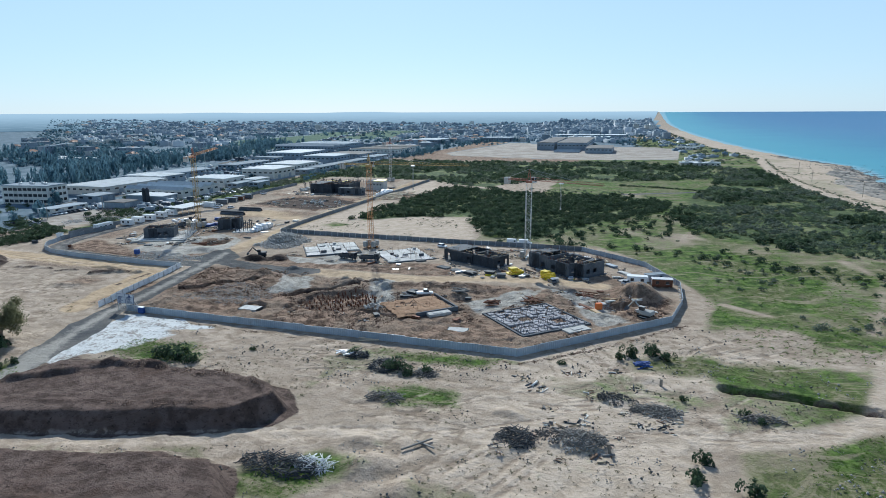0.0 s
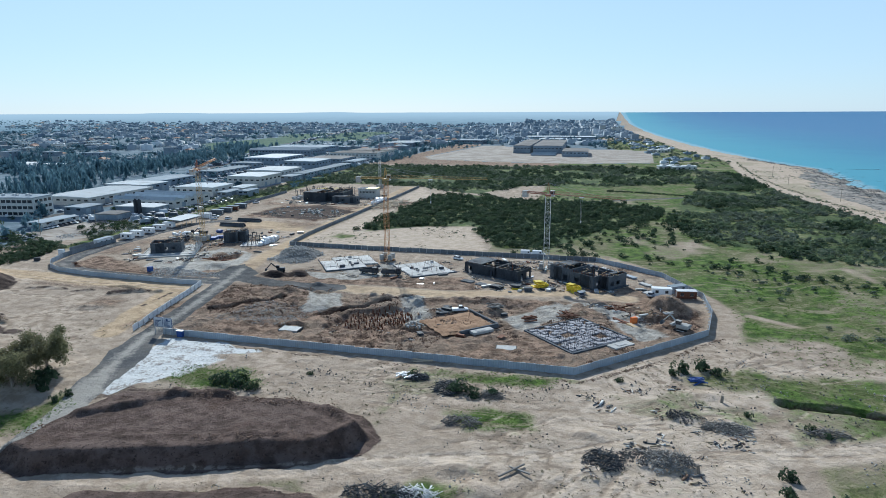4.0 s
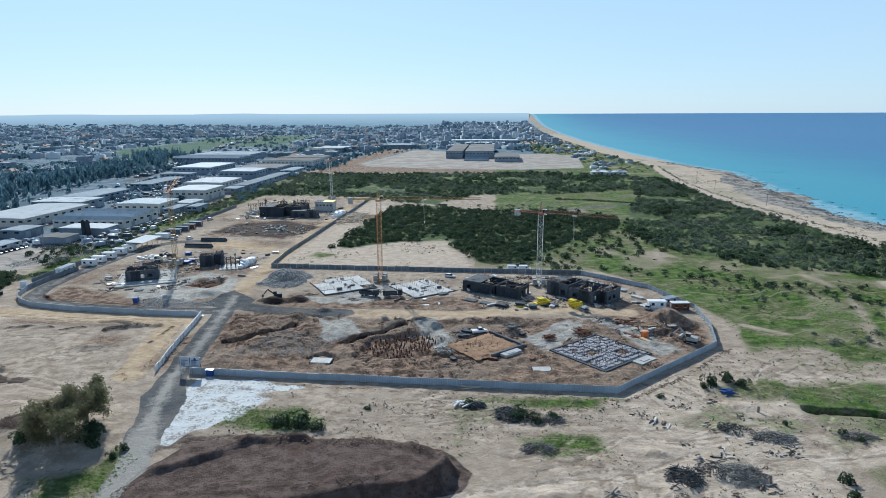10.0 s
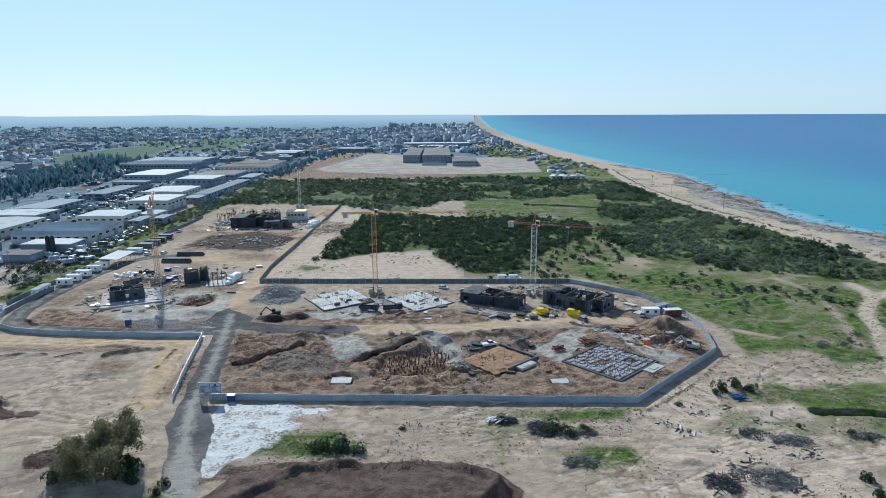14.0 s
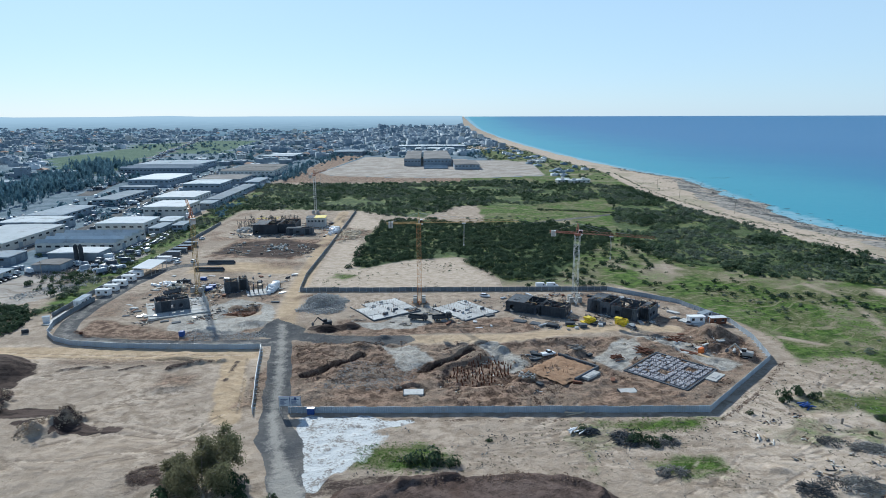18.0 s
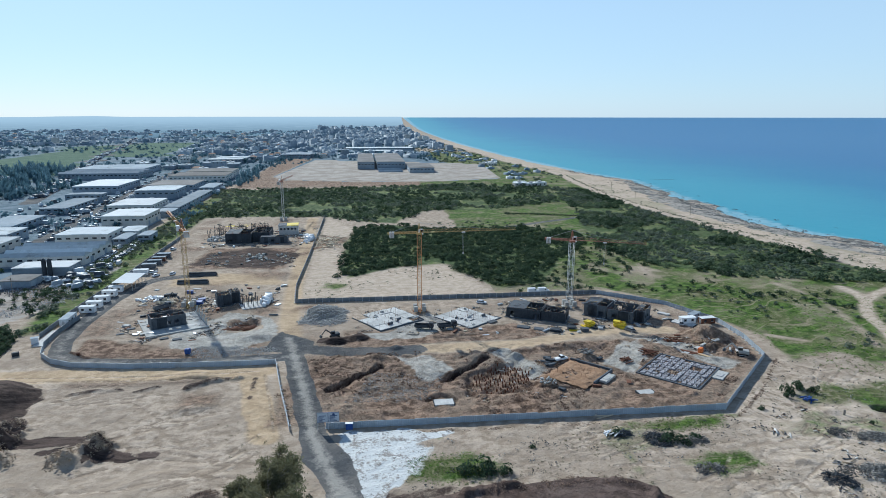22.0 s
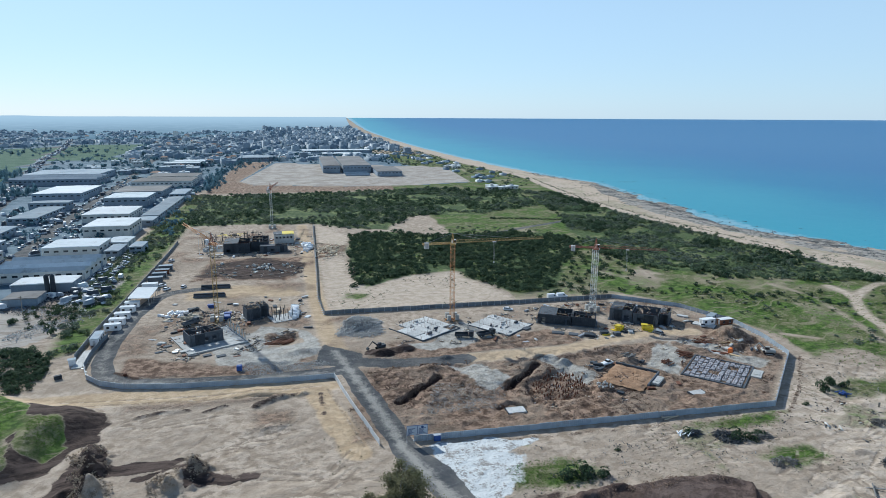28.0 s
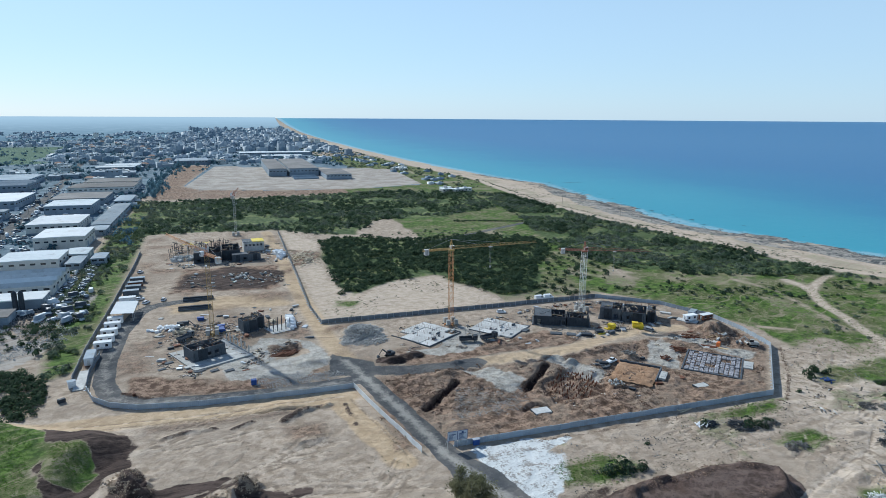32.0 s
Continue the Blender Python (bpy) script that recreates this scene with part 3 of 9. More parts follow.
patchy = 0.5 + 0.5 * rough(GX, GY, 22, 61)
patchy_big = 0.5 + 0.5 * rough(GX, GY, 75, 64)
off_coast = np.interp(GY, COAST_Y, COAST_X) - GX
site_in = inside(GX, GY, SITE)
z_asphalt = zone(soft(along(GX, GY, ROAD_MAIN, 7.4) + 0.9 * rough(GX, GY, 9, 60), 0.7), soft(along(GX, GY, [(0, 411), (60, 440), (118, 472)], 5), 1.5), soft(inside(GX, GY, [(-72, 150), (-66, 147), (-60, 136), (-57, 122), (-64, 122), (-72, 136)]), 1.0), soft(along(GX, GY, ROAD_LOOP, 7.0), 0.7), soft(5 - np.abs(GX - np.interp(GY, [416, 464, 592, 807, 1280], [-264, -270, -286, -307, -365])), 3) * (GY > 300) * (GY < 1280), soft(8 - np.abs(GX - np.interp(GY, [600, 727, 930, 1256, 1633, 2343], [-360, -393, -453, -550, -640, -845])), 4) * (GY > 600) * (GY < 2300), soft(along(GX, GY, ROAD_EAST, 8), 2.5), soft(inside(GX, GY, [(-92, 208), (-75, 204), (-74, 216), (-88, 228)]), 2))
shore = np.interp(GY, SHORE_Y, SHORE_X) - GX
grassland = smooth((GX - np.interp(GY, [140, 167, 185, 200, 215, 242, 262, 280, 300, 340], [84, 80, 85, 88, 85, 75, 60, 44, 30, 10])) / 7 + 0.5 * rough(GX, GY, 30, 62)) * smooth(shore / 8) * (site_in < -3) * smooth((GY - 70) / 30)
grassland = grassland * smooth((1500 - GY) / 300) * (0.68 + 0.4 * smooth(patchy * 1.8 - 0.3)) * (inside(GX, GY, DUNE) < 0)
sandy = zone(1.1 * soft(inside(GX, GY, [(79, 162), (94, 178), (108, 178), (122, 171), (140, 176), (132, 164), (110, 158), (90, 156)]) + 4 * rough(GX, GY, 6, 65), 4), 0.8 * soft(inside(GX, GY, [(98, 320), (101, 296), (78, 271), (69, 286)]) + 6 * rough(GX, GY, 12, 67), 5), soft(along(GX, GY, [(95.5, 201), (105, 194)], 2.5), 1))
tufts = zone(*[soft(inside(GX, GY, p) + 3 * rough(GX, GY, 8, 66), 2.5) for p in (
    [(-47, 132), (-30, 134), (-22, 126), (-30, 121), (-46, 124)], [(14, 141), (42, 145), (40, 139), (20, 137)], [(20, 124), (36, 126), (40, 119), (24, 117)], [(12, 92), (22, 100), (30, 96), (22, 84), (12, 86)],
    [(-76, 101), (-66, 107), (-62, 114), (-57, 108), (-57, 98), (-65, 92)], [(98, 122), (132, 140), (140, 100), (96, 92)], [(66, 152), (84, 160), (90, 148), (70, 146)], [(-76, 286), (-68, 282), (-64, 292), (-76, 300)])])
green_heap = zone(soft(inside(GX, GY, GREEN_LONG) + 3 * rough(GX, GY, 6, 84), 1.0), soft(inside(GX, GY, GREEN_KNOLL) + 1.2 + 3 * rough(GX, GY, 6, 84), 1.0))
tracks = np.maximum.reduce([soft(along(GX, GY, TRACK_FIELD, 5), 1.5), soft(along(GX, GY, TRACK_BRANCH, 4), 1.5), soft(along(GX, GY, TRACK_COAST, 8), 2), soft(along(GX, GY, TRACK_FRONT, 5), 1.5), 0.7 * soft(along(GX, GY, [(128, 186), (137, 207), (148, 241), (143, 264)], 3), 1.5)])
z_grass = (1 - tracks) * zone(np.clip(grassland * (0.84 + 0.5 * rough(GX, GY, 12, 63) + 0.2 * patchy_big) - 0.75 * sandy, 0, 1), 0.85 * tufts, green_heap, 0.52 * smooth(rough(GX, GY, 15, 86) * 3 - 0.7) * smooth((GX + 45) / 10) * smooth((GY - 60) / 20) * (GY < 150) * (site_in < -3) * (inside(GX, GY, HEAP_ONE) < -2) * (inside(GX, GY, HEAP_TWO) < -2) * (inside(GX, GY, SLAB_LIGHT) < 0), 0.85 * soft(inside(GX, GY, SCRUB_WEST), 4), 0.4 * smooth((-shore - 3) / 5) * smooth((36 + shore) / 8) * smooth(patchy * 3 - 0.9) * (GY < 950),
               0.55 * soft(inside(GX, GY, [(-80, 268), (0, 268), (60, 266), (95, 240), (100, 230), (90, 300), (20, 300)]), 6) * (GX > 5))
z_red = zone(0.6 * soft(inside(GX, GY, [(-150, 190), (-100, 188), (-104, 182), (-148, 184)]), 3), 0.62 * soft(inside(GX, GY, [(-112, 178), (-98, 178), (-96, 166), (-110, 164)]), 4), *[soft(inside(GX, GY, p) + 3 * rough(GX, GY, 9, 70), 3) for p in REDS],
             (0.66 + 0.25 * rough(GX, GY, 16, 71)) * soft(inside(GX, GY, [(-84, 152), (45, 148), (80, 181), (82, 205), (-78, 203)]), 2),
             0.75 * soft(inside(GX, GY, [(-66, 207), (-30, 207), (16, 209), (4, 226), (-30, 222), (-64, 226)]) + 3 * rough(GX, GY, 8, 104), 2), (0.42 + 0.5 * rough(GX, GY, 13, 85)) * soft(site_in, 2) * smooth(patchy * 2.2 - 0.3), 0.85 * soft(inside(GX, GY, FAR_RED), 8)) * (1 - 0.85 * soft(along(GX, GY, ROAD_INNER, 8) + rough(GX, GY, 5, 102), 1.2))
z_gravel = zone(*[soft(inside(GX, GY, p) + 1.5 * rough(GX, GY, 5, 72), 1.5) for p in GRAVELS]) * (1 - soft(inside(GX, GY, [(-97, 245), (-96, 233), (-108, 229), (-111, 245)]) + 1.5 * rough(GX, GY, 4, 76), 1))
z_white = zone(soft(inside(GX, GY, SLAB_LIGHT) + 2.5 * rough(GX, GY, 5, 73), 1.5), 0.7 * soft(inside(GX, GY, [(-50, 128), (-44, 140), (-38, 138), (-44, 124)]), 3))
# dark soil, plus shade painted along the trenches and beside the sandy lumps
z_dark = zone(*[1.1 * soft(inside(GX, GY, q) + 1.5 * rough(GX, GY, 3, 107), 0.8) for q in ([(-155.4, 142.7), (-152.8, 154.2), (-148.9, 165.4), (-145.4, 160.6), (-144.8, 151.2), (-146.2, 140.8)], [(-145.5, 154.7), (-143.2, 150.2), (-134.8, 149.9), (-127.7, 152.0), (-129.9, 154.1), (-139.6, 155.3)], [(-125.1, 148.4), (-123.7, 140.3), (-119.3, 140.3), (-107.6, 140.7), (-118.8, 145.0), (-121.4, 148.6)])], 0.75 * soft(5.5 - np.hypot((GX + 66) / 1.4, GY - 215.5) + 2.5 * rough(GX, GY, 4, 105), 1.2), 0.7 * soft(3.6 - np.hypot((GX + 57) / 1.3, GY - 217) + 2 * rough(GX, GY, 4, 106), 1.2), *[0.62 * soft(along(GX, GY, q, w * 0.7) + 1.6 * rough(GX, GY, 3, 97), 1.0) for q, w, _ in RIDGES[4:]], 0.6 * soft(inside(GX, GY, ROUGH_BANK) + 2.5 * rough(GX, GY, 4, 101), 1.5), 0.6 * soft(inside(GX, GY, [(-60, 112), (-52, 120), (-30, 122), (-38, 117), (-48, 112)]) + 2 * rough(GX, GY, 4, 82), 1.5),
              (1 - green_heap) * soft(inside(GX, GY, [(-176, 195), (-157, 188), (-149.5, 178), (-151.5, 169), (-156, 166), (-158, 155), (-168, 152), (-172, 170)]) + 3.5 * rough(GX, GY, 8, 68), 1.2), soft(inside(GX, GY, [(-154, 155), (-149.5, 167), (-145.5, 161), (-144.5, 151)]) + 3 * rough(GX, GY, 5, 74), 1.2), *[soft(along(GX, GY, q, 2.6) + 2.2 * rough(GX, GY, 3.5, 83), 1.0) for q in ([(-150, 150), (-147, 150.5), (-138, 152.4), (-127, 153.6)], [(-134, 147.5), (-129, 150.5), (-124, 151.5), (-119.5, 147)], [(-120, 146), (-108, 142)])], *[1.1 * soft(along(GX, GY, q, 2.8), 0.9) for q in ([(-67, 174), (-51, 190)], [(-31, 177), (-15, 192)], [(88, 141.8), (100, 141.4), (113, 138.8)])], 0.7 * soft(inside(GX, GY, [(-98, 244), (-97, 234), (-108, 230), (-110, 244)]), 2) * (0.7 + 0.5 * rough(GX, GY, 4, 77)), 1.25 * soft(inside(GX, GY, [(-150, 346), (-146, 338), (-95, 332), (-93, 366), (-121, 386), (-148, 368)]) + 5 * rough(GX, GY, 14, 78), 5) * (0.75 + 0.5 * rough(GX, GY, 8, 69)))
z_sand = zone(soft(inside(GX, GY, DUNE), 4), soft(along(GX, GY, TRACK_LEFT, 12), 3), soft(along(GX, GY, TRACK_FIELD, 5), 1.5), soft(along(GX, GY, TRACK_FRONT, 5), 1.5), soft(along(GX, GY, TRACK_FORK, 4), 1.5),
              soft(along(GX, GY, TRACK_COAST, 7), 1.5), soft(along(GX, GY, TRACK_BRANCH, 4), 1.5), soft(along(GX, GY, [(-150, 175), (-154, 166), (-158, 155)], 4), 1.5), soft(along(GX, GY, ROAD_FAR, 9), 2), soft(along(GX, GY, ROAD_INNER, 8), 2), smooth(-shore / 6) * smooth((2300 - GY) / 600), 0.85 * smooth((GX - 30) / 25) * smooth((GY - 40) / 20) * smooth((168 - GY) / 12) * smooth(patchy * 2 - 0.2) * (site_in < -2))
z_scrub = zone(*[w * soft(inside(GX, GY, p) + 6 * rough(GX, GY, 20, 75), 5) for p, w in ((SCRUB, 1), (SCRUB_BACK, 0.8), (SCRUB_EAST, 0.62), (SCRUB_WEST, 0.3))])
z_scrub = z_scrub * (1 - soft(along(GX, GY, TRACK_COAST, 9), 2)) * (1 - 0.9 * soft(along(GX, GY, TRACK_FIELD, 5), 2))
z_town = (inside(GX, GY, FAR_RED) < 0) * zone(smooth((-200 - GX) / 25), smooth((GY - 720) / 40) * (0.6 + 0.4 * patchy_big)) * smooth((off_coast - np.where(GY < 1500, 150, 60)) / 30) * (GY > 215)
z_field = zone(*[soft(inside(GX, GY, p), 6) for p in ([(-430, 790), (-480, 960), (-600, 1380), (-720, 1400), (-690, 1100), (-560, 900)], [(-430, 1250), (-520, 1900), (-800, 1700), (-640, 1230)])])
z_pale = zone(soft(inside(GX, GY, PLATFORM), 3), soft(inside(GX, GY, [(-235, 255), (-226, 303), (-188, 272), (-200, 246)]), 3), 0.7 * soft(inside(GX, GY, [(-226, 330), (-186, 320), (-184, 345), (-222, 352)]), 4))
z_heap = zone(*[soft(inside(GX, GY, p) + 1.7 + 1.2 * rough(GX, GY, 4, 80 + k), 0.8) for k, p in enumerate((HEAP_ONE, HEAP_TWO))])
z_wheel = np.zeros(GX.shape)
for k, trail in enumerate(WHEELS):
    z_wheel = np.maximum(z_wheel, (0.55 + 0.45 * (k % 3 > 0)) * soft(along(GX, GY, trail, 0.7), 0.55))
z_rock = smooth((np.interp(GY, [300, 560, 700], [36, 30, 16]) - np.abs(off_coast - 20 - 10 * rough(GX, GY, 40, 92))) / 6) * smooth((790 - GY) / 60) * (0.8 + 0.6 * rough(GX, GY, 14, 94))
z_ochre = zone(soft(along(GX, GY, TRACK_LEFT, 10) + 1.5 * rough(GX, GY, 8, 95), 1.5), soft(along(GX, GY, [(-92, 190), (-88, 172), (-82, 148)], 8) + 1.0 * rough(GX, GY, 6, 96), 1.2), 0.8 * soft(along(GX, GY, ROAD_FAR, 9), 2), 0.7 * soft(along(GX, GY, ROAD_INNER, 9), 2), 0.8 * soft(inside(GX, GY, [(-134, 322), (-96, 318), (-97, 296), (-150, 298), (-156, 320)]) + 4 * rough(GX, GY, 12, 98), 4), 0.3 * smooth((off_coast - 24) / 8) * smooth((70 - off_coast) / 20) * smooth((2000 - GY) / 600))
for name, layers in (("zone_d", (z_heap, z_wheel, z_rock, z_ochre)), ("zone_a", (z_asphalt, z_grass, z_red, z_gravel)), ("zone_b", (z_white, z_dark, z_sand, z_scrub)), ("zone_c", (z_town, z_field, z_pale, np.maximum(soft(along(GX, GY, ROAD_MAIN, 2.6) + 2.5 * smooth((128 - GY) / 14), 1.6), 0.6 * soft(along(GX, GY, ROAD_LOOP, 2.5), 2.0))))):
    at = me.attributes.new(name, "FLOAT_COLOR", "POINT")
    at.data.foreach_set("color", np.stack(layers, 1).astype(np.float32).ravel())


def ground_material():
    m, nt, bsdf = shader("ground")
    pos = nt.nodes.new("ShaderNodeNewGeometry").outputs["Position"]
    chans = []
    for name in ("zone_a", "zone_b", "zone_c", "zone_d"):
        at = nt.nodes.new("ShaderNodeAttribute")
        at.attribute_name = name
        sep = nt.nodes.new("ShaderNodeSeparateColor")
        nt.links.new(at.outputs["Color"], sep.inputs[0])
        chans += [*sep.outputs[:3], at.outputs["Alpha"]]
    asphalt, grass, red, gravel, white, dark, sand, scrub, town, field, pale, dust, heap_soil, wheel, rock, ochre = chans
    n_grit = noise_node(nt, 5.0, 3.0, 0.7, pos)
    n_big, n_mid, n_fine = noise_node(nt, 0.05, 5.0, 0.6, pos), noise_node(nt, 0.3, 6.0, 0.66, pos), noise_node(nt, 1.5, 6.0, 0.72, pos)
    # streaks that wander: stretched grain on a slowly bent plane
    bend = node(nt, "ShaderNodeTexNoise", Scale=0.022, Detail=2.0)
    nt.links.new(pos, bend.inputs["Vector"])
    push = nt.nodes.new("ShaderNodeVectorMath")
    push.operation = "MULTIPLY_ADD"
    push.inputs[1].default_value = (46, 46, 0)
    nt.links.new(bend.outputs["Color"], push.inputs[0])
    nt.links.new(pos, push.inputs[2])
    stretch = nt.nodes.new("ShaderNodeMapping")
    stretch.vector_type = "TEXTURE"
    stretch.inputs["Rotation"].default_value = (0, 0, 0.2)
    stretch.inputs["Scale"].default_value = (9.0, 1.0, 1.0)
    nt.links.new(push.outputs[0], stretch.inputs["Vector"])
    n_rut = noise_node(nt, 0.42, 4.0, 0.66, stretch.outputs[0])
    jag = calc(nt, "ADD", calc(nt, "MULTIPLY", calc(nt, "SUBTRACT", n_mid, 0.5), 1.1), calc(nt, "MULTIPLY", calc(nt, "SUBTRACT", n_fine, 0.5), 0.7))

    def times(a, b):
        return calc(nt, "MULTIPLY", a, b)

    def edge(chan, sharp=0.12):
        return ramp(nt, calc(nt, "ADD", chan, times(jag, 0.75)), 0.5 - sharp, 0.5 + sharp)

    def tones(a, b, fac, lo=0.36, hi=0.64):
        return mixed(nt, ramp(nt, fac, lo, hi), a, b)

    base = tones((0.31, 0.24, 0.175), (0.53, 0.425, 0.33), n_mid, 0.36, 0.62)
    base = mixed(nt, times(ramp(nt, n_big, 0.4, 0.6), 0.65), base, (0.4, 0.32, 0.245))
    base = mixed(nt, times(times(ramp(nt, n_rut, 0.52, 0.62), ramp(nt, n_big, 0.44, 0.58)), 0.4), base, (0.27, 0.205, 0.15))
    base = mixed(nt, times(ramp(nt, n_fine, 0.59, 0.66), 0.5), base, (0.14, 0.115, 0.085))
    base = mixed(nt, times(ramp(nt, n_grit, 0.6, 0.7), 0.4), base, (0.6, 0.49, 0.385))
    c = mixed(nt, edge(sand, 0.3), base, mixed(nt, times(ramp(nt, n_rut, 0.5, 0.64), 0.5), tones((0.48, 0.38, 0.285), (0.61, 0.5, 0.395), n_mid), (0.36, 0.28, 0.21)))
    c = mixed(nt, times(edge(ochre, 0.3), 0.85), c, mixed(nt, times(ramp(nt, n_rut, 0.5, 0.66), 0.55), tones((0.48, 0.345, 0.21), (0.6, 0.445, 0.285), n_mid), (0.36, 0.25, 0.155)))
    mud = tones((0.135, 0.086, 0.06), (0.4, 0.275, 0.195), n_mid, 0.4, 0.6)
    mud = mixed(nt, times(ramp(nt, n_rut, 0.53, 0.61), 0.55), mud, (0.38, 0.285, 0.21))
    mud = mixed(nt, times(ramp(nt, n_big, 0.5, 0.62), 0.6), mud, tones((0.24, 0.18, 0.135), (0.44, 0.34, 0.25), n_fine))
    mud = mixed(nt, times(ramp(nt, n_fine, 0.55, 0.62), 0.75), mud, (0.075, 0.05, 0.038))
    c = mixed(nt, edge(red, 0.25), c, mud)
    green = tones((0.05, 0.09, 0.02), (0.13, 0.195, 0.045), n_mid, 0.42, 0.58)
    green = mixed(nt, times(ramp(nt, n_big, 0.44, 0.58), 0.8), green, tones((0.085, 0.105, 0.035), (0.21, 0.195, 0.1), n_fine))
    green = mixed(nt, times(times(ramp(nt, n_mid, 0.52, 0.6), ramp(nt, n_big, 0.46, 0.58)), 0.6), green, (0.34, 0.285, 0.2))
    green = mixed(nt, times(ramp(nt, n_fine, 0.56, 0.64), 0.7), green, (0.05, 0.065, 0.022))
    green = mixed(nt, times(ramp(nt, n_rut, 0.54, 0.64), 0.6), green, (0.34, 0.28, 0.19))
    c = mixed(nt, edge(grass, 0.3), c, green)
    c = mixed(nt, edge(scrub, 0.2), c, mixed(nt, ramp(nt, n_big, 0.48, 0.6), tones((0.05, 0.078, 0.032), (0.115, 0.15, 0.065), n_mid), tones((0.09, 0.15, 0.03), (0.26, 0.25, 0.14), n_mid)))
    # town ground: bluish because distance haze is mixed into its tones
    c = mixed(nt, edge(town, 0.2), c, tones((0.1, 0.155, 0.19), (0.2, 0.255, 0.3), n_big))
    c = mixed(nt, edge(field, 0.1), c, tones((0.055, 0.115, 0.075), (0.09, 0.155, 0.1), n_big))
    c = mixed(nt, edge(pale, 0.1), c, mixed(nt, times(ramp(nt, n_rut, 0.5, 0.6), 0.7), tones((0.36, 0.315, 0.27), (0.5, 0.445, 0.385), n_big), (0.25, 0.2, 0.16)))
    c = mixed(nt, edge(gravel, 0.2), c, mixed(nt, times(ramp(nt, n_fine, 0.55, 0.64), 0.6), tones((0.36, 0.325, 0.28), (0.56, 0.52, 0.46), n_mid), (0.17, 0.155, 0.14)))
    flat = mixed(nt, ramp(nt, calc(nt, "ADD", times(n_mid, 0.6), times(n_big, 0.4)), 0.44, 0.56), (0.085, 0.09, 0.09), (0.4, 0.36, 0.31))
    c = mixed(nt, edge(rock, 0.12), c, mixed(nt, times(ramp(nt, n_rut, 0.5, 0.6), 0.6), flat, (0.5, 0.45, 0.39)))
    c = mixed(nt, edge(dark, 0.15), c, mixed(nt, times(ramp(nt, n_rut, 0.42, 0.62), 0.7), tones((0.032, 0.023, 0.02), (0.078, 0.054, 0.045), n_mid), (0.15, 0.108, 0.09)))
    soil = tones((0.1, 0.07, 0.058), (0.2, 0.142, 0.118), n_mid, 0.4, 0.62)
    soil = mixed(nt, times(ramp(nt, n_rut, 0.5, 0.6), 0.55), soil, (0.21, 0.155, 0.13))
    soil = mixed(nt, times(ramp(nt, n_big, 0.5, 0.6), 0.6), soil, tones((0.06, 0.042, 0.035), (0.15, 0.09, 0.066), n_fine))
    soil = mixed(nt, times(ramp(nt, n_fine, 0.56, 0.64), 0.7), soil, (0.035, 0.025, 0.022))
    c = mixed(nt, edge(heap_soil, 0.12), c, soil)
    c = mixed(nt, times(ramp(nt, calc(nt, "ADD", wheel, times(calc(nt, "SUBTRACT", n_fine, 0.5), 0.8)), 0.25, 0.7), 0.55), c, mixed(nt, ramp(nt, n_mid, 0.48, 0.56), (0.22, 0.165, 0.12), (0.6, 0.49, 0.385)))
    c = mixed(nt, edge(white, 0.12), c, mixed(nt, ramp(nt, calc(nt, "ADD", times(n_mid, 0.4), calc(nt, "ADD", times(n_fine, 0.4), times(n_rut, 0.2))), 0.49, 0.57), (0.7, 0.7, 0.68), (0.33, 0.3, 0.27)))
    worn = mixed(nt, ramp(nt, n_big, 0.44, 0.62), tones((0.085, 0.088, 0.092), (0.12, 0.12, 0.122), n_mid), (0.17, 0.16, 0.15))
    worn = mixed(nt, times(ramp(nt, calc(nt, "ADD", dust, times(jag, 1.8)), 0.1, 0.95), 0.88), worn, (0.41, 0.38, 0.335))
    c = mixed(nt, edge(asphalt, 0.06), c, worn)
    nt.links.new(c, bsdf.inputs["Base Color"])
    bsdf.inputs["Roughness"].default_value = 0.95
    bsdf.inputs["Specular IOR Level"].default_value = 0.1
    height = calc(nt, "ADD", n_mid, calc(nt, "ADD", times(n_fine, 0.4), times(n_rut, 0.12)))
    height = calc(nt, "ADD", height, times(calc(nt, "ADD", edge(red, 0.25), edge(heap_soil, 0.2)), calc(nt, "ADD", times(n_fine, 0.5), times(n_grit, 0.2))))
    relief(nt, bsdf, calc(nt, "SUBTRACT", height, times(wheel, 0.3)), 1.0, 0.6)
    return m


GROUND = ground_material()
me.materials.append(GROUND)
tagged(new("ground", me), "sandy earth with tracks, heaps and patches of grass", "ground", kind="structure")

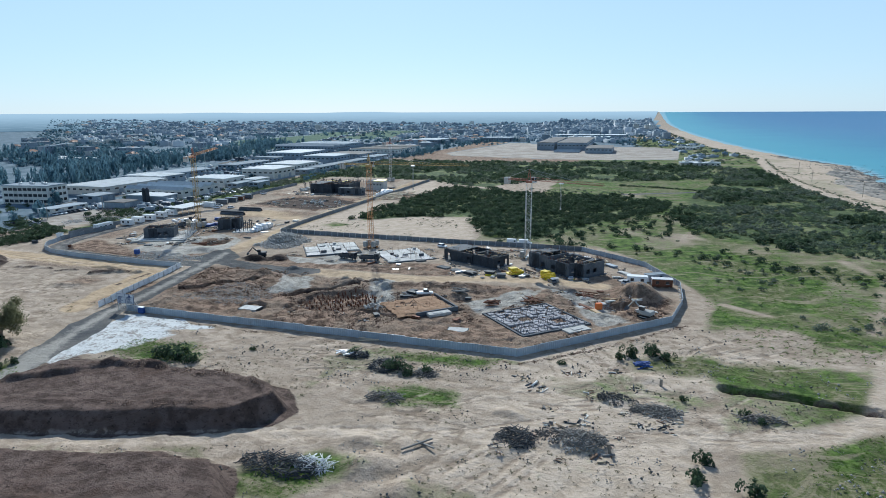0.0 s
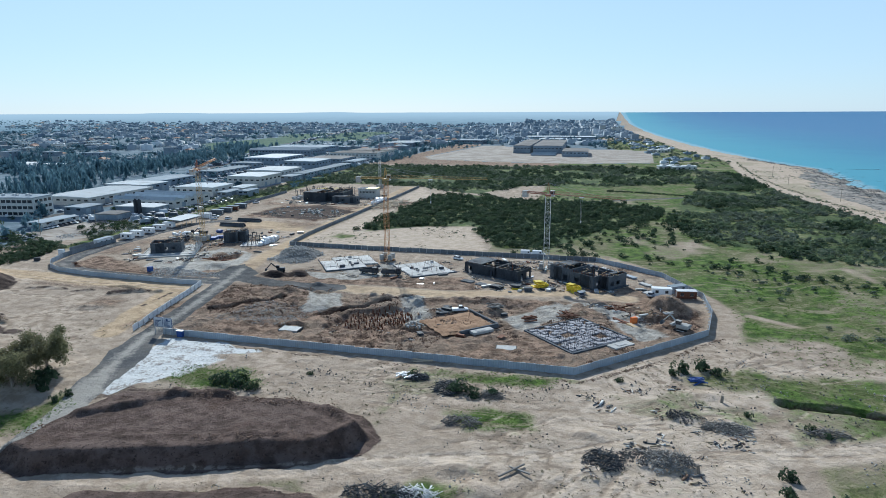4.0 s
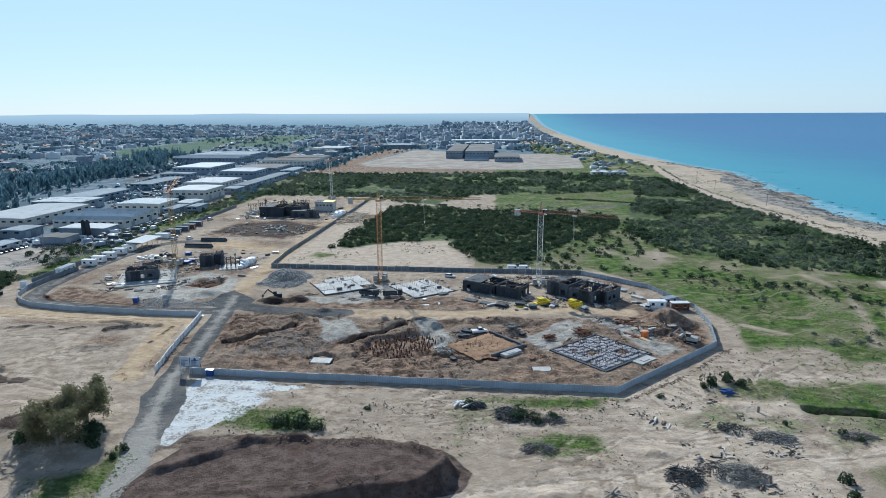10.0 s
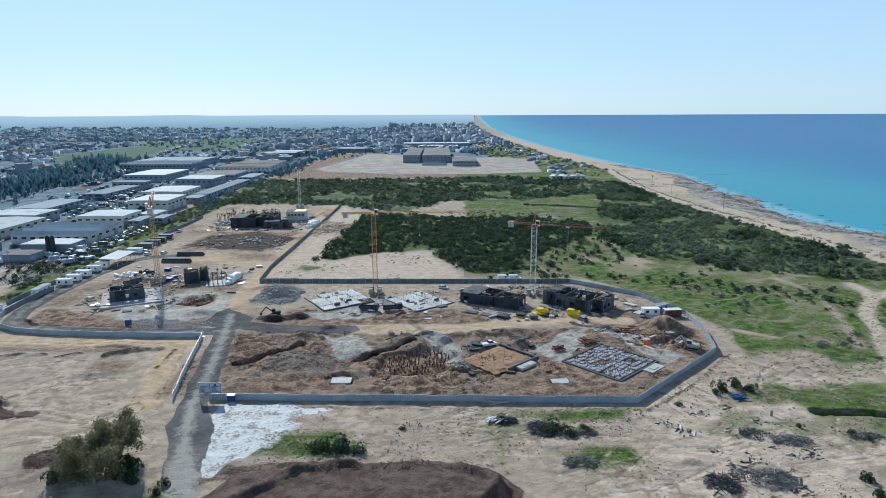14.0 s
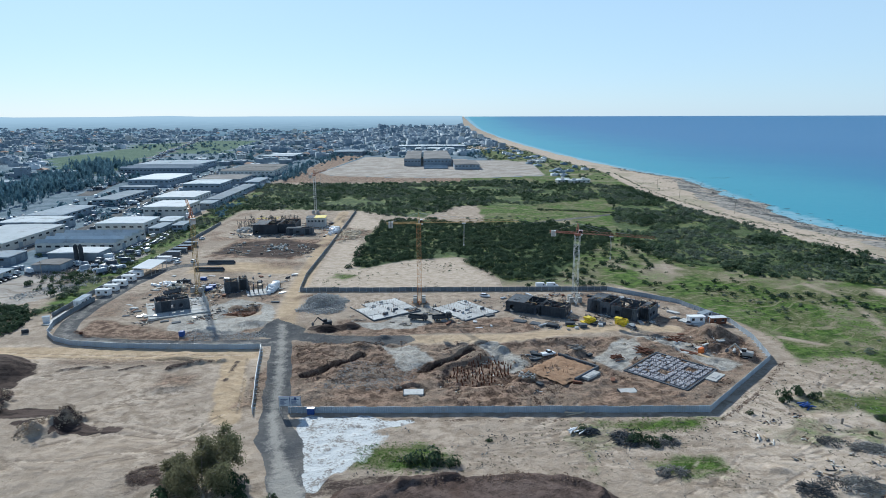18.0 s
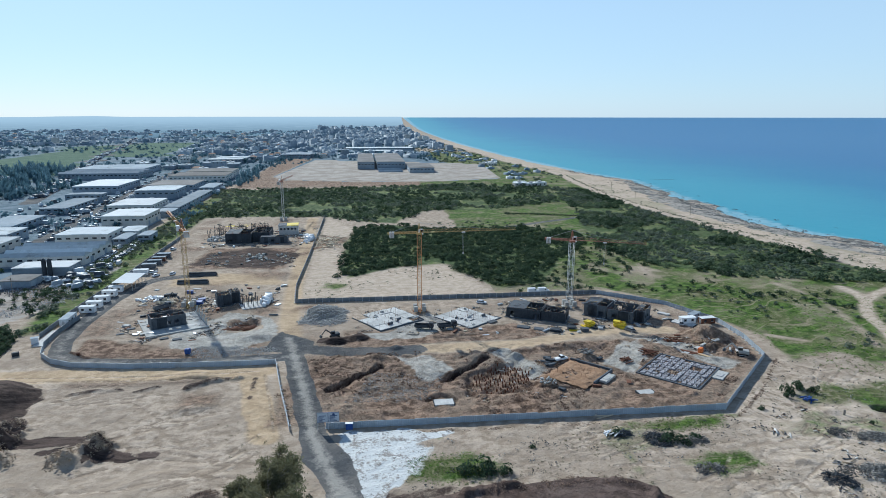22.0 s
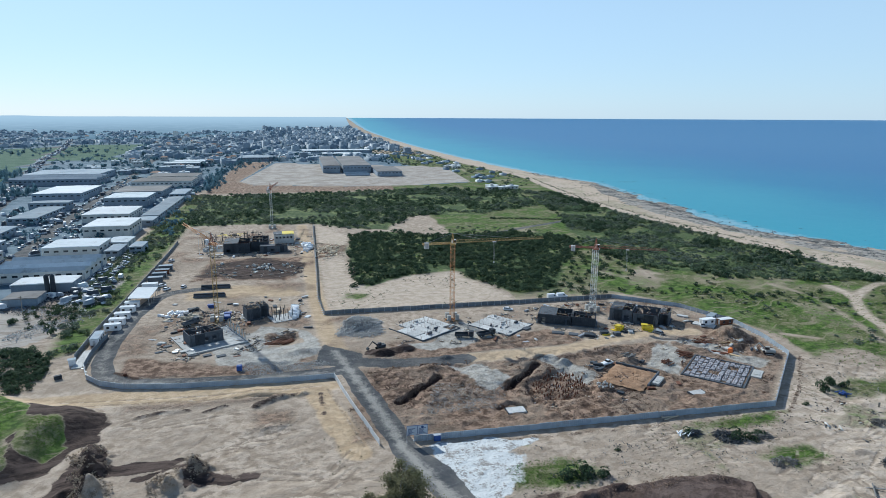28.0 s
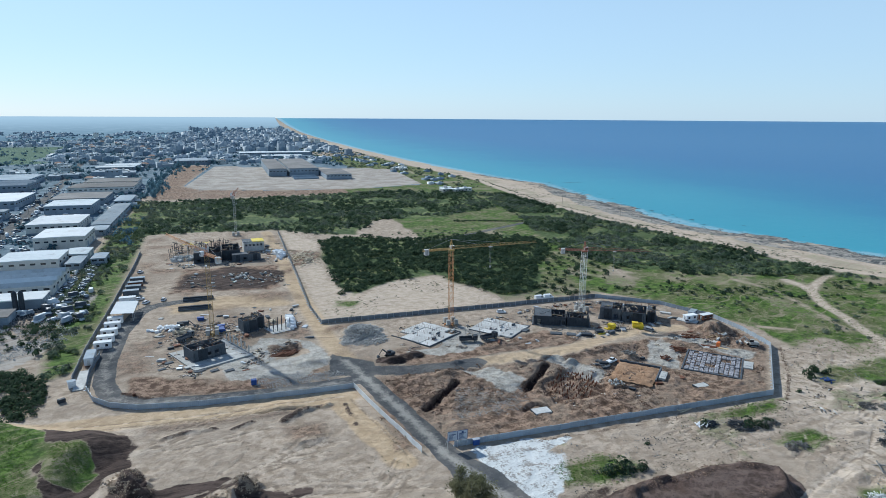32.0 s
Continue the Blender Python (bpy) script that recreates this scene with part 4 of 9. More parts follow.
# ---------------------------------------------------------------- sea
def sea_material():
    m, nt, bsdf = shader("sea_water")
    at = nt.nodes.new("ShaderNodeAttribute")
    at.attribute_name = "depth"
    pos = nt.nodes.new("ShaderNodeNewGeometry").outputs["Position"]
    big, mid = noise_node(nt, 0.006, 4.0, 0.6, pos), noise_node(nt, 0.12, 5.0, 0.65, pos)
    deep = calc(nt, "ADD", at.outputs["Fac"], calc(nt, "MULTIPLY", calc(nt, "SUBTRACT", big, 0.5), 0.35))
    c = mixed(nt, ramp(nt, deep, 0.0, 0.5), (0.04, 0.3, 0.39), (0.01, 0.185, 0.33))
    c = mixed(nt, ramp(nt, deep, 0.25, 1.0), c, (0.008, 0.135, 0.31))
    surf = calc(nt, "SUBTRACT", 1.0, ramp(nt, calc(nt, "ADD", at.outputs["Fac"], calc(nt, "MULTIPLY", calc(nt, "SUBTRACT", mid, 0.5), 0.06)), 0.0, 0.012))
    c = mixed(nt, calc(nt, "MULTIPLY", surf, 0.3), c, (0.7, 0.74, 0.74))
    nt.links.new(c, bsdf.inputs["Base Color"])
    bsdf.inputs["Roughness"].default_value, bsdf.inputs["IOR"].default_value = 0.32, 1.33
    bsdf.inputs["Specular IOR Level"].default_value = 0.12
    relief(nt, bsdf, mid, 0.35, 0.5)
    return m


sy = steps((-900, 200, 60), (200, 1000, 8), (1000, 2200, 30), (2200, 4950, 120))
so = np.concatenate([np.arange(-34, 40, 4.0), np.geomspace(40, 5400, 46)])
SO, SY = np.meshgrid(so, sy)
SX = np.interp(SY, COAST_Y, COAST_X) + SO
SZ = -2.7 + 54.0 * np.clip((np.hypot(SX, SY) - 2300) / 2650, 0, 1) ** 2
corner = (np.arange(len(sy) - 1)[:, None] * len(so) + np.arange(len(so) - 1)).ravel()
me = sheet(np.stack([SX.ravel(), SY.ravel(), SZ.ravel()], 1), np.stack([corner, corner + 1, corner + len(so) + 1, corner + len(so)], 1), "water")
me.polygons.foreach_set("use_smooth", np.ones(len(me.polygons), bool))
at = me.attributes.new("depth", "FLOAT", "POINT")
at.data.foreach_set("value", np.clip(SO.ravel() / 620, 0, 1.2).astype(np.float32))
me.materials.append(sea_material())
tagged(new("water", me), "calm turquoise to deep blue sea", "sea", kind="structure")


GRID = GZ.reshape(ny, nx)


def lie(x, y):
    """The height of the ground sheet as built."""
    i, j = np.clip(np.searchsorted(gx, x) - 1, 0, nx - 2), np.clip(np.searchsorted(gy, y) - 1, 0, ny - 2)
    u, v = (x - gx[i]) / (gx[i + 1] - gx[i]), (y - gy[j]) / (gy[j + 1] - gy[j])
    return (GRID[j, i] * (1 - u) + GRID[j, i + 1] * u) * (1 - v) + (GRID[j + 1, i] * (1 - u) + GRID[j + 1, i + 1] * u) * v


def on_ground(x, y, dz=0.0, turn=0.0):
    return pose(x, y, float(lie(x, y)) + dz, 0, 0, turn)


# ---------------------------------------------------------------- the hazy plain and hills at the end of sight
def far_plain():
    r = np.concatenate([np.linspace(2350, 4300, 12), [4400, 4700, 4900]])
    a = np.radians(np.linspace(-84, 6, 181))
    R, A = np.meshgrid(r, a)
    x, y = R * np.sin(A), R * np.cos(A)
    hill = 4 + 8 * np.clip(wave(np.degrees(A) * 10, 0 * A, 60, 5) + 0.35 * wave(np.degrees(A) * 10, 0 * A, 17, 6), 0, 1) * smooth((np.radians(-8) - A) / 0.2)
    z = 54.0 * np.clip((R - 2300) / 2650, 0, 1) ** 2 + 1.0 + hill * smooth((R - 4350) / 500)
    ok = x < np.interp(y, COAST_Y, COAST_X) - 40
    n = len(r)
    c = (np.arange(len(a) - 1)[:, None] * n + np.arange(n - 1)).ravel()
    quads = np.stack([c, c + 1, c + n + 1, c + n], 1)
    quads = quads[ok.ravel()[quads].all(1)]
    me = sheet(np.stack([x.ravel(), y.ravel(), z.ravel()], 1), quads, "backdrop")
    at = me.attributes.new("depth", "FLOAT", "POINT")
    at.data.foreach_set("value", np.clip((R.ravel() - 2350) / 2300, 0, 1).astype(np.float32))
    m, nt, bsdf = shader("distance")
    at = nt.nodes.new("ShaderNodeAttribute")
    at.attribute_name = "depth"
    pos = nt.nodes.new("ShaderNodeNewGeometry").outputs["Position"]
    # haze is painted in, paler with depth, and the sheet glows by itself
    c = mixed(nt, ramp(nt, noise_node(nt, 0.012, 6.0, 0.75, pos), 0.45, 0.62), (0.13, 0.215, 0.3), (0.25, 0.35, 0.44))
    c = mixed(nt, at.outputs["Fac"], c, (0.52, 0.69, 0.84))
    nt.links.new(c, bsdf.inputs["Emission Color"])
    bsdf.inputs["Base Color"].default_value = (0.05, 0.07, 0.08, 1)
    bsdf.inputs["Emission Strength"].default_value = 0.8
    bsdf.inputs["Specular IOR Level"].default_value = 0.0
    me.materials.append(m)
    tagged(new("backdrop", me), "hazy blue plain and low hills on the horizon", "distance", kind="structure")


far_plain()

# ---------------------------------------------------------------- plants
def leaf_clump(seed, count, size, high=0.85, flat=0.55, core=True):
    """A bush of radius 1: many small leaf sprays over a lumpy dome, standing on z = 0. Returns places and quads."""
    r = np.random.default_rng(seed)
    lobes = r.normal(size=(6, 3)) * (0.36, 0.36, 0.16) + (0, 0, 0.32)
    pick = lobes[r.integers(0, 6, count)]
    way = r.normal(size=(count, 3))
    way /= np.linalg.norm(way, axis=1)[:, None]
    way[:, 2] = np.abs(way[:, 2]) * 0.9 - 0.15
    at = pick + way * (0.34 + 0.22 * r.random((count, 1))) * (1, 1, flat / 0.55)
    at[:, :2] /= max(1.0, np.abs(at[:, :2]).max())
    at[:, 2] = np.clip(at[:, 2], 0.03, None) * high / at[:, 2].max()
    out = at - (0, 0, 0.1) + r.normal(size=(count, 3)) * 0.3
    a = np.cross(out, r.normal(size=(count, 3)))
    a /= np.linalg.norm(a, axis=1)[:, None]
    b = np.cross(out, a)
    b /= np.linalg.norm(b, axis=1)[:, None]
    s = size * (0.6 + 0.8 * r.random((count, 1)))
    q = np.stack([at - a * s, at - b * s * 0.62, at + a * s * 0.9, at + b * s * 0.7], 1).reshape(-1, 3)
    q[:, 2] = np.maximum(q[:, 2], -0.05)
    return q, np.arange(count * 4).reshape(-1, 4)


def stones(seed, count, spread=1.0):
    """Broken lumps: rough octahedra heaped over a patch of radius 1."""
    r = np.random.default_rng(seed)
    base = np.array([(1, 0, 0), (0, 1, 0), (-1, 0, 0), (0, -1, 0), (0, 0, 1), (0, 0, -1)], float)
    tri = np.array([(0, 1, 4), (1, 2, 4), (2, 3, 4), (3, 0, 4), (1, 0, 5), (2, 1, 5), (3, 2, 5), (0, 3, 5)])
    vs, fs = [], []
    for k in range(count):
        p = base * (0.6 + 0.8 * r.random((6, 3)))
        a = r.random() * 6.28
        turn = np.array([[math.cos(a), -math.sin(a), 0], [math.sin(a), math.cos(a), 0], [0, 0, 1]])
        d = spread * math.sqrt(r.random())
        b = r.random() * 6.28
        vs.append(p @ turn * (0.05 + 0.13 * r.random() ** 2) + (d * math.cos(b), d * math.sin(b), 0.35 * (1 - d) * r.random()))
        fs.append(tri + 6 * k)
    return np.concatenate(vs), np.concatenate(fs)


def spread(templates, x, y, radius, tall, name, material, label, category, dz=0.0, kind="stuff", z=None):
    """One object of kind stuff: the templates set out at the given places, each turned and sized."""
    r = np.random.default_rng(len(x) + 11)
    z = lie(x, y) + dz if z is None else z
    vs, fs, start = [], [], 0
    which = r.integers(0, len(templates), len(x))
    for k, (verts, faces) in enumerate(templates):
        i = np.nonzero(which == k)[0]
        if not len(i):
            continue
        a = r.random(len(i)) * 6.28
        c, s = np.cos(a)[:, None], np.sin(a)[:, None]
        p = np.stack([(verts[:, 0] * c - verts[:, 1] * s) * radius[i, None] + x[i, None],
                      (verts[:, 0] * s + verts[:, 1] * c) * radius[i, None] + y[i, None],
                      verts[:, 2] * (radius * tall)[i, None] + z[i, None]], -1)
        vs.append(p.reshape(-1, 3))
        fs.append((faces[None] + (np.arange(len(i)) * len(verts))[:, None, None]).reshape(-1, faces.shape[1]) + start)
        start += p.shape[0] * p.shape[1]
    me = sheet(np.concatenate(vs), np.concatenate(fs), name)
    me.materials.append(material)
    return tagged(new(name, me), label, category, kind=kind)


def scatter(poly, step, seed, jitter=0.5, keep=None, margin=0.0):
    """Uneven places in a polygon, about step metres apart."""
    r = np.random.default_rng(seed)
    px, py = [p[0] for p in poly], [p[1] for p in poly]
    x, y = np.meshgrid(np.arange(min(px), max(px), step), np.arange(min(py), max(py), step))
    x, y = x.ravel() + r.uniform(-jitter, jitter, x.size) * step, y.ravel() + r.uniform(-jitter, jitter, y.size) * step
    ok = inside(x, y, poly) + 4 * rough(x, y, 18, seed) > margin
    if keep is not None:
        ok &= keep(x, y)
    return x[ok], y[ok]


def clear(x, y):
    ok = (along(x, y, TRACK_COAST, 10) < 0) & (along(x, y, TRACK_FIELD, 6) < 0) & (along(x, y, TRACK_BRANCH, 5) < 0) & (x < np.interp(y, SHORE_Y, SHORE_X) - 4) & (inside(x, y, SITE) < -2) & (inside(x, y, DUNE) < 0)
    return ok


near_bushes = [leaf_clump(k, 140, 0.135) for k in range(6)]
far_bushes = [leaf_clump(20 + k, 84, 0.185) for k in range(6)]
low_tufts = [leaf_clump(40 + k, 22, 0.18, 0.7) for k in range(4)]
tall_trees = [leaf_clump(60 + k, 60, 0.23, 1.0, 0.9) for k in range(5)]


def sizes(n, lo, hi, seed):
    return lo + (hi - lo) * np.random.default_rng(seed).random(n) ** 1.8


x, y = scatter(SCRUB, 3.1, 201, keep=lambda a, b: clear(a, b) & (rough(a, b, 15, 80) > -0.4))
spread(near_bushes, x, y, sizes(len(x), 1.4, 3.9, 1), 0.55 + 0.5 * rng.random(len(x)), "scrub_thicket", SCRUB_DARK, "dense dark green evergreen scrub on the dune", "scrub")
x, y = scatter(SCRUB_BACK, 5.0, 212, keep=lambda a, b: clear(a, b) & (rough(a, b, 34, 76) > -0.25))
spread(far_bushes, x, y, sizes(len(x), 1.4, 4.0, 37), 0.5 + 0.5 * rng.random(len(x)), "mixed_scrub", SCRUB_GREY, "grey-green scrub mixed with dark bushes", "scrub")
x, y = scatter(SCRUB_BACK, 6.6, 202, keep=lambda a, b: clear(a, b) & (rough(a, b, 40, 81) > -0.02))
spread(far_bushes, x, y, sizes(len(x), 1.6, 4.6, 2), 0.55 + 0.5 * rng.random(len(x)), "scrub_belt", SCRUB_DARK, "belt of dark green scrub beyond the site", "scrub")
x, y = scatter(SCRUB_EAST, 4.6, 213, keep=lambda a, b: clear(a, b) & (rough(a, b, 26, 79) > 0.14))
spread(far_bushes, x, y, sizes(len(x), 1.6, 5.2, 39), 0.5 + 0.5 * rng.random(len(x)), "dune_thicket", SCRUB_DARK, "dark green rounded bushes among grey coastal scrub", "scrub")
x, y = scatter([(62, 492), (90, 486), (124, 475), (125, 478), (90, 490), (62, 497)], 1.8, 214)
spread(near_bushes, x, y, sizes(len(x), 1.0, 1.8, 38), 0.8 + 0 * x, "hedge", SCRUB_DARK, "dark hedge along the edge of the green field", "hedge")
x, y = scatter(SCRUB_EAST, 3.9, 203, keep=lambda a, b: clear(a, b) & (rough(a, b, 30, 82) > -0.3))
spread(far_bushes, x, y, sizes(len(x), 1.0, 4.2, 3), 0.45 + 0.4 * rng.random(len(x)), "coastal_scrub", SCRUB_GREY, "grey-green coastal scrub on low dunes", "scrub")
x, y = scatter(SCRUB_WEST, 3.6, 204, keep=lambda a, b: (inside(a, b, SITE) < -3) & (rough(a, b, 18, 89) > -0.15))
spread(near_bushes, x, y, sizes(len(x), 1.2, 3.2, 4), 0.8 + 0 * x, "boundary_scrub", SCRUB_GREY, "overgrown green strip behind the fence", "scrub")
x, y = scatter([(-205, 150), (-176, 205), (-188, 240), (-230, 260), (-260, 210)], 4.5, 205, keep=lambda a, b: rough(a, b, 22, 83) > -0.1)
spread(near_bushes, x, y, sizes(len(x), 1.6, 4.2, 5), 0.8 + 0 * x, "roadside_scrub", SCRUB_DARK, "dark green bushes beside the sandy track", "scrub")
x, y = scatter([(86, 268), (95, 235), (110, 180), (150, 160), (240, 150), (262, 230), (205, 300), (110, 330), (95, 400), (60, 460), (-20, 470), (0, 440), (95, 440)], 5.4, 206, keep=lambda a, b: clear(a, b) & (rough(a, b, 26, 84) > -0.02))
spread(near_bushes, x, y, sizes(len(x), 0.4, 2.2, 6), 0.7 + 0 * x, "meadow_bushes", SCRUB_GREY, "scattered grey-green bushes in the grass", "bushes")
x, y = scatter([(10, 270), (60, 268), (84, 300), (104, 330), (104, 410), (84, 390), (58, 330), (44, 300), (30, 284)], 6.4, 207, keep=lambda a, b: clear(a, b) & (rough(a, b, 22, 77) > -0.25))
spread(near_bushes, x, y, sizes(len(x), 1.5, 3.4, 7), 0.85 + 0 * x, "dune_bushes", SCRUB_DARK, "dark rounded bushes at the edge of the thicket", "bushes")
x, y = scatter([(-82, 268), (0, 268), (-6, 300), (-20, 322), (-40, 318), (-58, 300), (-72, 330), (-80, 330)], 3.4, 208, keep=lambda a, b: (rough(a, b, 12, 85) > 0.24) | ((a < -58) & (b > 272) & (b < 300) & (rough(a, b, 7, 88) > -0.1)))
spread(low_tufts, x, y, sizes(len(x), 0.5, 1.5, 8), 0.7 + 0 * x, "dune_tufts", SCRUB_DARK, "small tufts on the pale sand", "bushes")
x, y = scatter([(58, 266), (84, 300), (100, 330), (130, 280), (160, 262), (215, 236), (240, 200), (200, 196), (150, 222), (112, 246)], 6.0, 219, keep=lambda a, b: clear(a, b) & (rough(a, b, 20, 103) > 0.02))
spread(near_bushes, x, y, sizes(len(x), 0.8, 3.2, 78), 0.75 + 0 * x, "meadow_bushes", SCRUB_DARK, "dark rounded bushes between grass and scrub", "bushes")
x, y = scatter([(-203.8, 246.2), (-196.4, 248.2), (-184.3, 230.0), (-179.1, 215.2), (-180.4, 205.8), (-185.1, 202.6)], 2.3, 220)
spread(near_bushes, x, y, sizes(len(x), 1.4, 3.4, 79), 0.8 + 0 * x, "roadside_scrub", SCRUB_DARK, "dense dark green thicket behind the fence corner", "scrub")
# tufts and weeds over the sandy ground in front
x, y = scatter([(-190, 60), (-190, 196), (-86, 190), (-70, 146), (45, 143), (84, 178), (130, 180), (150, 120), (140, 50), (-100, 50)], 1.55, 209,
               keep=lambda a, b: (rough(a, b, 17, 86) > 0.06) & (inside(a, b, HEAP_ONE) < 0) & (inside(a, b, HEAP_TWO) < 0) & (along(a, b, TRACK_FRONT, 6) < 0) & (along(a, b, ROAD_MAIN, 9) < 0) & (along(a, b, TRACK_LEFT, 12) < 0) & (inside(a, b, SLAB_LIGHT) < 0) & ((a > -60) | (rough(a, b, 30, 90) > 0.25)))
ok = (x > -60) | (rng.random(len(x)) < 0.3)
x, y = x[ok], y[ok]
spread(low_tufts, x, y, sizes(len(x), 0.12, 0.6, 9), 0.8 + 0 * x, "weeds", WEED, "small weeds on the sandy waste ground", "weeds")
x, y = scatter([(-47, 133), (-30, 134), (-22, 127), (-30, 121), (-46, 124)], 0.8, 210)
spread(low_tufts, x, y, sizes(len(x), 0.25, 0.6, 10), 0.6 + 0 * x, "grass_patch", GRASS_LEAF, "bright green grass beside the dark heap", "grass")
for k, (poly, label) in enumerate((([(14, 141), (42, 145), (40, 139), (20, 137)], "bright green grass along the fence"), ([(20, 124), (36, 126), (40, 119), (24, 117)], "patch of green grass near the track"),
                                   ([(12, 92), (22, 100), (30, 96), (22, 84), (12, 86)], "patch of green grass by the dark heap"), ([(-76, 101), (-66, 107), (-62, 114), (-57, 108), (-57, 98), (-65, 92)], "green grass under the trees"))):
    x, y = scatter(poly, 0.9, 211 + k)
    spread(low_tufts, x, y, sizes(len(x), 0.25, 0.6, 12), 0.6 + 0 * x, "grass_patch", GRASS_LEAF, label, "grass")
x, y = scatter(GREEN_KNOLL, 0.8, 215, margin=1.0)
spread(low_tufts, x, y, sizes(len(x), 0.3, 0.7, 16), 0.8 + 0 * x, "grass_knoll", GRASS_LEAF, "bright green weeds over a soil heap", "grass")
x, y = scatter(GREEN_LONG, 1.0, 216, margin=1.0)
spread(low_tufts, x, y, sizes(len(x), 0.3, 0.8, 13), 0.7 + 0 * x, "grass_bank", GRASS_LEAF, "lush bright green grass on the earth bank", "grass")
x, y = scatter([(90, 172), (110, 160), (150, 170), (210, 200), (250, 180), (230, 235), (180, 268), (110, 290), (96, 250)], 1.9, 217, keep=lambda a, b: rough(a, b, 22, 61) > -0.2)
spread(low_tufts, x, y, sizes(len(x), 0.3, 0.85, 14), 0.55 + 0 * x, "meadow_grass", GRASS_LEAF, "patchy green spring grass on the dunes", "grass")
x, y = scatter([(96, 92), (98, 122), (118, 136), (150, 140), (150, 92)], 1.1, 218)
spread(low_tufts, x, y, sizes(len(x), 0.25, 0.7, 15), 0.55 + 0 * x, "meadow_grass", GRASS_LEAF, "green grass beside the front track", "grass")


def bush(seed, name, label, material, count=420, leaf=0.09):
    v, f = leaf_clump(seed, count, leaf)
    holder = thing(name, pose(0, 0, 0), label, "bush")
    me = sheet(v, f, "foliage")
    placed("foliage", me, material, holder)
    bm = bmesh.new()
    for k in range(6):
        a = k * 1.05
        bar(bm, (0, 0, -0.1), (0.45 * math.cos(a), 0.45 * math.sin(a), 0.5), 0.035, 5)
    part("stems", bm, BARK, holder)
    return holder


def set_out(first, rows):
    """Puts the thing at the first row and copies at the others: x, y, turn, size."""
    for n, (x, y, turn, size) in enumerate(rows):
        m = on_ground(x, y, -0.05, turn) @ Matrix.Diagonal((size, size, size, 1))
        if n == 0:
            first.matrix_basis = m
        else:
            first_scale = Matrix.Diagonal((1 / first.scale[0], 1 / first.scale[0], 1 / first.scale[0], 1))
            copy_thing(first, m @ first_scale)


set_out(bush(301, "bush", "dark green rounded bush on sandy ground", SCRUB_DARK), [(70, 154.5, 0, 3.0), (74.5, 157, 80, 3.2), (77, 154, 200, 2.6), (67, 152, 150, 2.0), (81, 112.5, 40, 2.4), (79, 106.5, 100, 2.6), (87, 104.5, 10, 3.0), (89, 101, 250, 2.6), (90, 131, 30, 1.7), (79, 134, 160, 1.4), (92, 128.5, 77, 1.4), (-62, 109.5, 20, 1.6), (-84, 112, 140, 3.2), (-71, 114, 210, 4.2), (-68.5, 113.2, 30, 3.4), (-71.5, 117.5, 120, 3.2), (-61.5, 112.5, 70, 1.8)])
set_out(bush(302, "shrub", "dark leafy shrub beside the grass", SCRUB_DARK, 380, 0.1), [(-33, 125.5, 0, 3.2), (-28.5, 125, 70, 3.4), (-24.5, 124, 10, 2.4), (20, 133, 30, 3.0), (24, 131.5, 130, 2.6), (28, 133.5, 260, 1.9), (8.5, 138, 40, 1.8), (-15, 134, 0, 1.1), (55, 146, 0, 1.3), (129, 284, 50, 4.4), (-66, 312, 90, 3.6), (-70, 307, 10, 2.6)])


